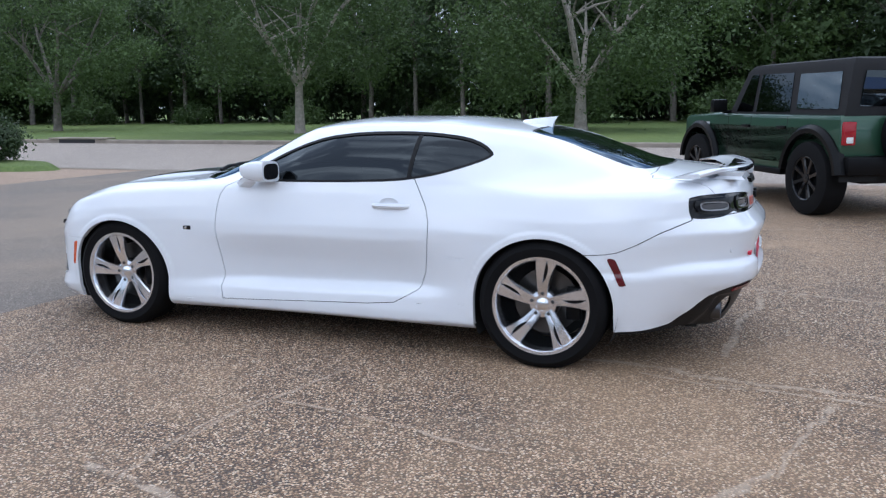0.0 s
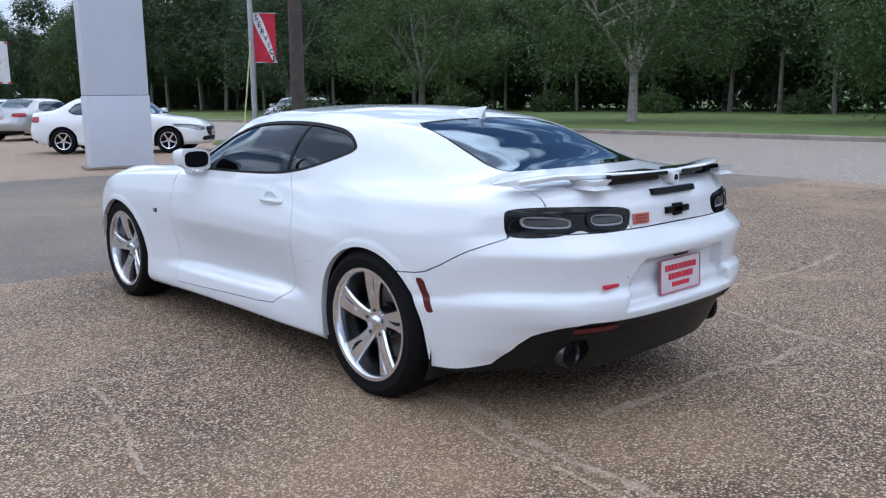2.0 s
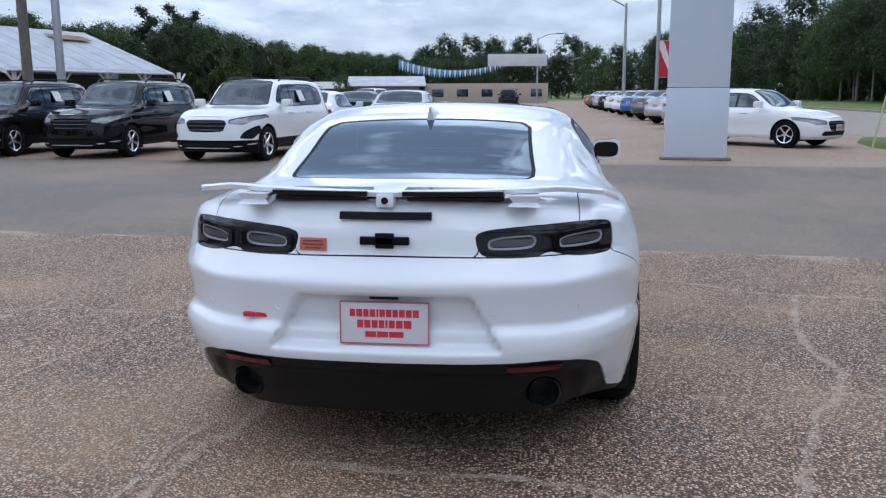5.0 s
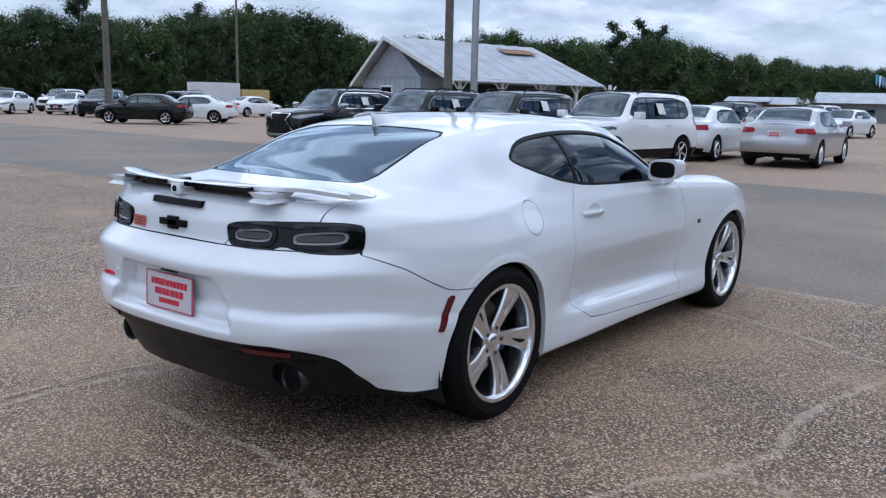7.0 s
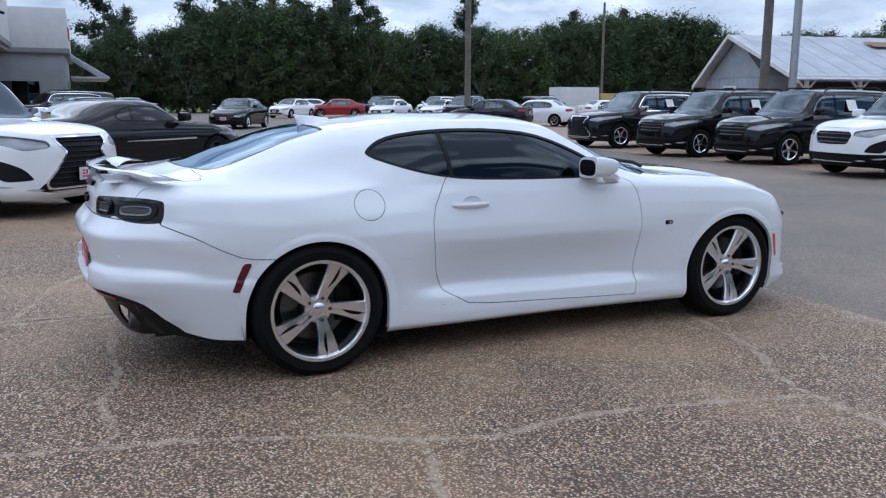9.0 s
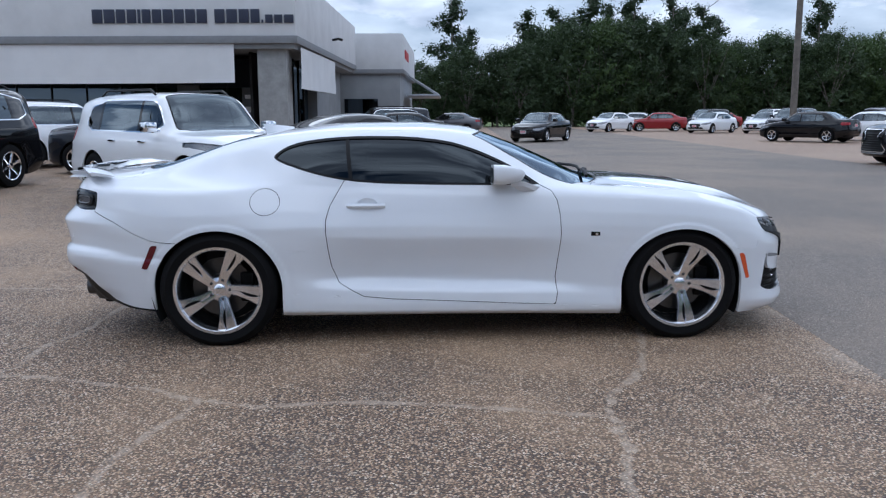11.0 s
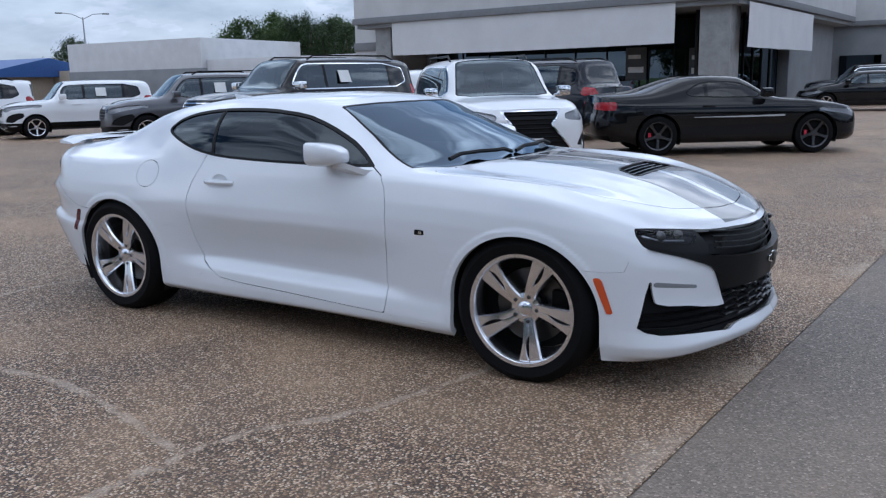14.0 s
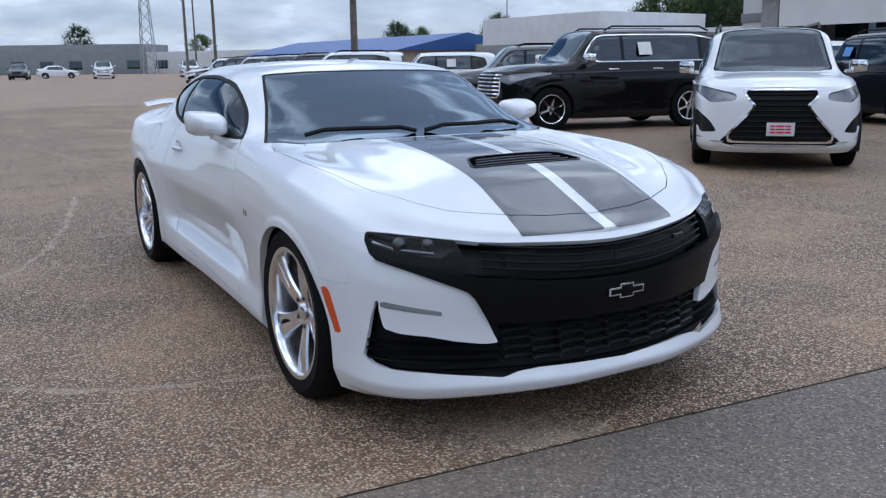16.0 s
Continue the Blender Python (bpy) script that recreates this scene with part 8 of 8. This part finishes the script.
def leaves(name, clumps, per, size, material, parent, seed, flat=0.5, tri=False):
    """Many small leaf blades round clump centres (x, y, z, radius)."""
    rng = np.random.default_rng(seed)
    C = np.repeat(np.array(clumps), per, 0)
    n = len(C)
    d = rng.normal(size=(n, 3))
    d /= np.linalg.norm(d, axis=1, keepdims=True)
    P = C[:, :3] + d * (C[:, 3:4] * np.abs(rng.normal(0, 0.72, (n, 1))) ** 0.75) * np.array([1, 1, 0.8])
    u = rng.normal(size=(n, 3))
    nrm = d * 0.6 + np.array([0, 0, flat]) + rng.normal(size=(n, 3)) * 0.5
    u -= nrm * (np.sum(u * nrm, 1, keepdims=True) / np.maximum(np.sum(nrm * nrm, 1, keepdims=True), 1e-6))
    u /= np.linalg.norm(u, axis=1, keepdims=True)
    v = np.cross(nrm, u)
    v /= np.maximum(np.linalg.norm(v, axis=1, keepdims=True), 1e-6)
    s = size * rng.uniform(0.6, 1.35, (n, 1))
    c = 3 if tri else 4
    V = np.stack((P - u * s, P + u * s * 0.7 - v * s * 0.55, P + u * s * 0.7 + v * s * 0.55) if tri else (P - u * s, P - v * s * 0.5 + u * s * 0.1, P + u * s, P + v * s * 0.5), 1).reshape(-1, 3)
    me = bpy.data.meshes.new(name)
    me.vertices.add(c * n)
    me.vertices.foreach_set("co", V.astype(np.float32).ravel())
    me.loops.add(c * n)
    me.loops.foreach_set("vertex_index", np.arange(c * n, dtype=np.int32))
    me.polygons.add(n)
    me.polygons.foreach_set("loop_start", np.arange(0, c * n, c, dtype=np.int32))
    me.update(calc_edges=True)
    me.materials.append(material)
    ob = new(name, me)
    ob.parent = parent
    ob["kind"] = "stuff"
    return ob


def tree(name, m, label, height, spread, base, seed, per=34, size=0.2, clumps=70, leaf=LEAF, bark=BARK, trunk=0.25, fork=0.22, pine=False, group="woods", tri=False, core=0):
    """A tapered trunk that forks into limbs, and a loose crown of leaf clumps round the limb ends."""
    rnd = random.Random(seed)
    ob = empty(name, m, label, "tree", group)
    bm = bmesh.new()
    fz = height * fork if not pine else height * 0.96
    lean = (rnd.uniform(-0.3, 0.3), rnd.uniform(-0.3, 0.3))
    tube(bm, [(0, 0, -0.3), (lean[0] * 0.1, lean[1] * 0.1, 0.3), (lean[0] * 0.5, lean[1] * 0.5, fz * 0.5), (lean[0], lean[1], fz)], [trunk * 1.5, trunk, trunk * (0.85 if not pine else 0.7), trunk * (0.75 if not pine else 0.15)], 9)
    cl = []
    limbs = 6 if not pine else 16
    for k in range(limbs):
        a = 2 * math.pi * k / limbs * (1 if not pine else 2.4) + rnd.uniform(-0.4, 0.4)
        if pine:
            z0 = height * (0.42 + 0.55 * k / limbs)
            reach = spread * (1.05 - 0.75 * (k / limbs)) * rnd.uniform(0.6, 1.1)
            e = Vector((lean[0] + math.cos(a) * reach, lean[1] + math.sin(a) * reach, z0 + rnd.uniform(0.0, 0.8)))
            s0 = Vector((lean[0], lean[1], z0))
        else:
            reach = spread * rnd.uniform(0.45, 0.8)
            e = Vector((math.cos(a) * reach, math.sin(a) * reach, base + (height - base) * rnd.uniform(0.45, 0.85)))
            s0 = Vector((lean[0], lean[1], fz - 0.1))
        mid = s0.lerp(e, 0.5) + Vector((rnd.uniform(-0.3, 0.3), rnd.uniform(-0.3, 0.3), 0.25 if not pine else 0.0))
        r0 = trunk * (0.55 if not pine else 0.2)
        tube(bm, [s0, mid, e], [r0, r0 * 0.6, r0 * 0.2], 6)
        for q in range(2 if not pine else 1):
            e2 = mid + Vector((rnd.uniform(-1, 1), rnd.uniform(-1, 1), rnd.uniform(0.3, 1.0))) * spread * 0.4
            if not pine:
                tube(bm, [mid, mid.lerp(e2, 0.5) + Vector((0, 0, 0.1)), e2], [r0 * 0.5, r0 * 0.3, r0 * 0.1], 5)
        if pine:
            for q in np.linspace(0.35, 1.0, 4):
                p = s0.lerp(e, q)
                cl.append((p.x + rnd.uniform(-0.3, 0.3), p.y + rnd.uniform(-0.3, 0.3), p.z + rnd.uniform(-0.15, 0.35), rnd.uniform(0.6, 1.1) * spread * 0.30))
    part("trunk", bm, bark, ob)
    while len(cl) < clumps and not pine:
        a, q = rnd.uniform(0, 2 * math.pi), rnd.uniform(0, 1)
        zz = base + (height - base) * q
        prof = (math.sin(math.pi * min(1, q * 0.82 + 0.16))) ** 0.65
        rr = spread * prof * rnd.uniform(0.15, 1.12) ** 0.6
        cl.append((math.cos(a) * rr, math.sin(a) * rr, zz + rnd.uniform(-0.3, 0.3), spread * rnd.uniform(0.16, 0.34)))
    leaves("crown", cl, per, size, leaf, ob, seed, tri=tri)
    if core:
        leaves("inner_crown", [(x_ * 0.86, y_ * 0.86, base + (z_ - base) * 0.93, r_ * 0.8) for x_, y_, z_, r_ in cl], core, size * 2.6, leaf, ob, seed + 500, tri=True)
    return ob


# three trees on the verge
tree("verge_tree", pose(18.6, -29.6, 0.1, 0, 0, 20), "verge tree with pale forked trunk and airy crown", 9.2, 5.6, 2.5, 11, 420, 0.085, 100, LEAF_LIGHT, BARK_PALE, 0.24, 0.24, group="verge trees", tri=True)
tree("verge_tree", pose(36.4, -32.3, 0.1, 0, 0, 80), "verge tree with slim grey trunk", 9.4, 5.4, 2.1, 12, 400, 0.085, 95, LEAF_LIGHT, BARK, 0.24, 0.22, group="verge trees", tri=True)
tree("verge_tree", pose(6.1, -33.4, 0.1, 0, 0, 140), "verge tree with mottled trunk and low crown", 9.8, 6.2, 1.7, 13, 420, 0.088, 115, LEAF_LIGHT, BARK_PALE, 0.30, 0.2, group="verge trees", tri=True)
tree("verge_tree", pose(54, -33.5, 0.1, 0, 0, 30), "verge tree with slim grey trunk", 9.4, 5.4, 2.2, 14, 240, 0.11, 90, LEAF, BARK, 0.24, 0.22, group="verge trees", tri=True)
rnd = random.Random(5)
protos = [tree("woodland_tree", pose(-8, -50, 0.0, 0, 0, 0), "dense dark green woodland tree", 14.0, 4.8, 3.6, 21, 66, 0.125, 190, LEAF, tri=True, core=6, trunk=0.20, fork=0.4),
          tree("woodland_tree", pose(-2, -49, 0.0, 0, 0, 0), "dense green woodland tree", 12.0, 4.6, 3.0, 22, 66, 0.125, 180, LEAF_LIGHT, tri=True, core=6, trunk=0.18, fork=0.4),
          tree("woodland_tree", pose(4, -51, 0.0, 0, 0, 0), "tall dense woodland tree", 16.0, 5.0, 4.5, 23, 66, 0.125, 200, LEAF, tri=True, core=6, trunk=0.22, fork=0.4)]
far_trees = [tree("distant_tree", pose(-30, 84, 0.0, 0, 0, 0), "dense dark green tree in the distance", 13.0, 4.8, 0.8, 41, 62, 0.155, 150, LEAF, tri=True, core=6, trunk=0.22),
             tree("distant_tree", pose(-24, 86, 0.0, 0, 0, 0), "dense green tree in the distance", 11.5, 4.6, 0.6, 42, 62, 0.155, 150, LEAF_LIGHT, tri=True, core=6, trunk=0.20),
             tree("distant_tree", pose(-18, 85, 0.0, 0, 0, 0), "tall dark tree in the distance", 15.0, 4.8, 1.5, 43, 62, 0.155, 160, LEAF, tri=True, core=6, trunk=0.24)]
pines = [tree("pine_tree", pose(-12, 88, 0.0, 0, 0, 0), "tall dark pine with ragged crown", 17.0, 3.4, 6.0, 31, 62, 0.16, 70, NEEDLE, tri=True, core=3, trunk=0.24, pine=True),
         tree("pine_tree", pose(6, 92, 0.0, 0, 0, 0), "tall dark pine with ragged crown", 14.5, 3.0, 5.0, 32, 62, 0.16, 70, NEEDLE, tri=True, core=3, trunk=0.22, pine=True)]


def plant(proto, x, y, s, z=0.0):
    copy_thing(proto, pose(x, y, z, 0, 0, rnd.uniform(0, 360)) @ Matrix.Diagonal((s * rnd.uniform(0.9, 1.1), s * rnd.uniform(0.9, 1.1), s, 1)))


# woods beyond the verge, three deep
for row, (y0, step) in enumerate(((-49, 4.4), (-54, 4.4), (-60, 9.0))):
    x = -46 + row * 2
    while x < 150:
        if not (row == 0 and -10 < x < 6):
            plant((protos if row == 0 else far_trees)[rnd.randrange(3)], x + rnd.uniform(-1.2, 1.2), y0 + rnd.uniform(-1.6, 1.6) + (0.06 * max(0, x - 40)), rnd.uniform(0.75, 1.05))
        x += step * rnd.uniform(0.8, 1.25) * (1.0 if x < 90 else 1.4)
x = 58
while x < 210:
    plant(protos[rnd.randrange(3)] if x < 110 else far_trees[rnd.randrange(3)], x, -40 + 0.07 * (x - 58) + rnd.uniform(-1.5, 1.5), rnd.uniform(0.8, 1.05))
    x += 3.6 * rnd.uniform(0.8, 1.2) * (1 if x < 110 else 1.5)
# woods to the north and east: their crowns rise and fall along the edge
north_top = spline([-92, -86, -80, -70, -63, -58, 0, 4, 7, 11, 14, 20, 30, 34, 39, 44, 49, 54, 60, 65, 76], [4.8, 7.4, 10.6, 11.0, 8.6, 5.5, 6.6, 7.2, 8.8, 8.3, 10.4, 11.0, 11.2, 9.2, 9.6, 9.8, 9.6, 10.2, 11.6, 12.3, 12.8])
east_top = spline([76, 80, 84, 93, 99, 104, 112, 118, 125, 130, 140, 150, 180], [12.6, 11.3, 9.8, 10.5, 12.0, 11.0, 11.0, 12.8, 11.5, 9.8, 9.4, 8.7, 8.0])
TALL = (13.0, 11.5, 15.0)


def wood_edge(x, y, top):
    k = rnd.randrange(3)
    plant(far_trees[k], x, y, top / TALL[k] * rnd.uniform(0.86, 1.0))


for row in range(2):
    x = -92.0
    while x < 78:
        wood_edge(x + rnd.uniform(-0.8, 0.8), 82 + row * 4.5 + rnd.uniform(-1.5, 1.5), float(north_top(x)))
        x += (2.5 if x > -2 else 3.4) * rnd.uniform(0.8, 1.2)
    for k in range(44):
        q = (k + 0.5 * row) / 44
        wood_edge(76 + 102 * q + row * 4 + rnd.uniform(-1.2, 1.2), 82 - 71 * q + row * 4 + rnd.uniform(-1.2, 1.2), float(east_top(76 + 102 * q)))
for x, y, top in ((31.0, 91, 13.0), (34.0, 90, 13.6), (36.4, 92, 12.4), (13.5, 86, 12.4), (17, 88, 13.0), (20.5, 86, 14.4), (23, 89, 13.4), (25.5, 87, 15.0), (29, 86, 14.2), (31.5, 89, 13.2), (45.5, 86, 14.2), (47.0, 88, 13.0), (116, 58, 14.2), (121, 56, 15.0), (124, 54, 14.2), (7.4, 87, 10.6), (62, 88, 13.0), (70, 88, 13.8)):
    k = rnd.randrange(2)
    plant(pines[k], x, y, top / (17.0, 14.5)[k])
for k in range(26):
    plant(far_trees[rnd.randrange(3)], 190 + rnd.uniform(-10, 20), -30 + k * 2.4 + rnd.uniform(-1, 1), rnd.uniform(0.7, 1.0))
plant(far_trees[1], 98, 24.6, 0.30)
# a few trees to the west
for x, y, s in ((-110, 60, 0.55), (-122, 62, 0.6), (-98, 66, 0.6), (-86, 70, 0.55), (-160, 40, 0.6), (-172, 20, 0.6), (-135, 70, 0.6)):
    plant(far_trees[rnd.randrange(3)], x, y, s)


def shrub(name, x, y, z, r, h, seed, label, leaf=LEAF, per=120, size=0.07, n=34, tri=False):
    rr = random.Random(seed)
    ob = empty(name, pose(x, y, z), label, "shrub", "shrubs")
    bm = bmesh.new()
    for k in range(6):
        a = k * 1.05
        tube(bm, [(0, 0, 0), (math.cos(a) * r * 0.3, math.sin(a) * r * 0.3, h * 0.45), (math.cos(a) * r * 0.6, math.sin(a) * r * 0.6, h * 0.8)], [0.03, 0.02, 0.008], 5)
    part("stems", bm, BARK, ob)
    cl = []
    for k in range(n):
        a, q = rr.uniform(0, 6.28), rr.uniform(0, 1)
        pr = math.sqrt(max(0.05, 1 - (q * 1.02) ** 2))
        cl.append((math.cos(a) * r * pr * rr.uniform(0.4, 0.85), math.sin(a) * r * pr * rr.uniform(0.4, 0.85), 0.12 * h + q * h * 0.8, r * rr.uniform(0.22, 0.36)))
    leaves("foliage", cl, per, size, leaf, ob, seed, tri=tri)
    return ob


shrub("shrub", 16.3, -10.5, 0.08, 1.35, 1.2, 61, "round leafy shrub at the pole's foot", LEAF, 190, 0.055, 44)
under = shrub("undergrowth", 0, -46.5, 0.1, 2.6, 2.4, 62, "rough undergrowth at the wood's edge", LEAF_LIGHT, 80, 0.15, 40, True)
tall = shrub("undergrowth", 6, -57, 0.0, 4.0, 6.0, 63, "tall dark undergrowth inside the wood", LEAF, 34, 0.34, 60, True)
for k in range(40):
    x = -42 + k * 4.7 + rnd.uniform(-1, 1)
    if k % 2:
        plant(under, x, -46.6 + rnd.uniform(-0.8, 0.8) + 0.06 * max(0, x - 40), rnd.uniform(0.5, 1.0), 0.1)
    plant(tall, x + 2, -63 + rnd.uniform(-1, 1) + 0.06 * max(0, x - 40), rnd.uniform(0.9, 1.3))
for k in range(30):
    t = k / 29
    plant(tall, -60 + t * 140, 90 - 20 * max(0, t - 0.55), rnd.uniform(0.8, 1.1))
for k in range(26):
    t = k / 25
    plant(tall, 80 + 100 * t, 82 - 70 * t, rnd.uniform(0.7, 1.0))
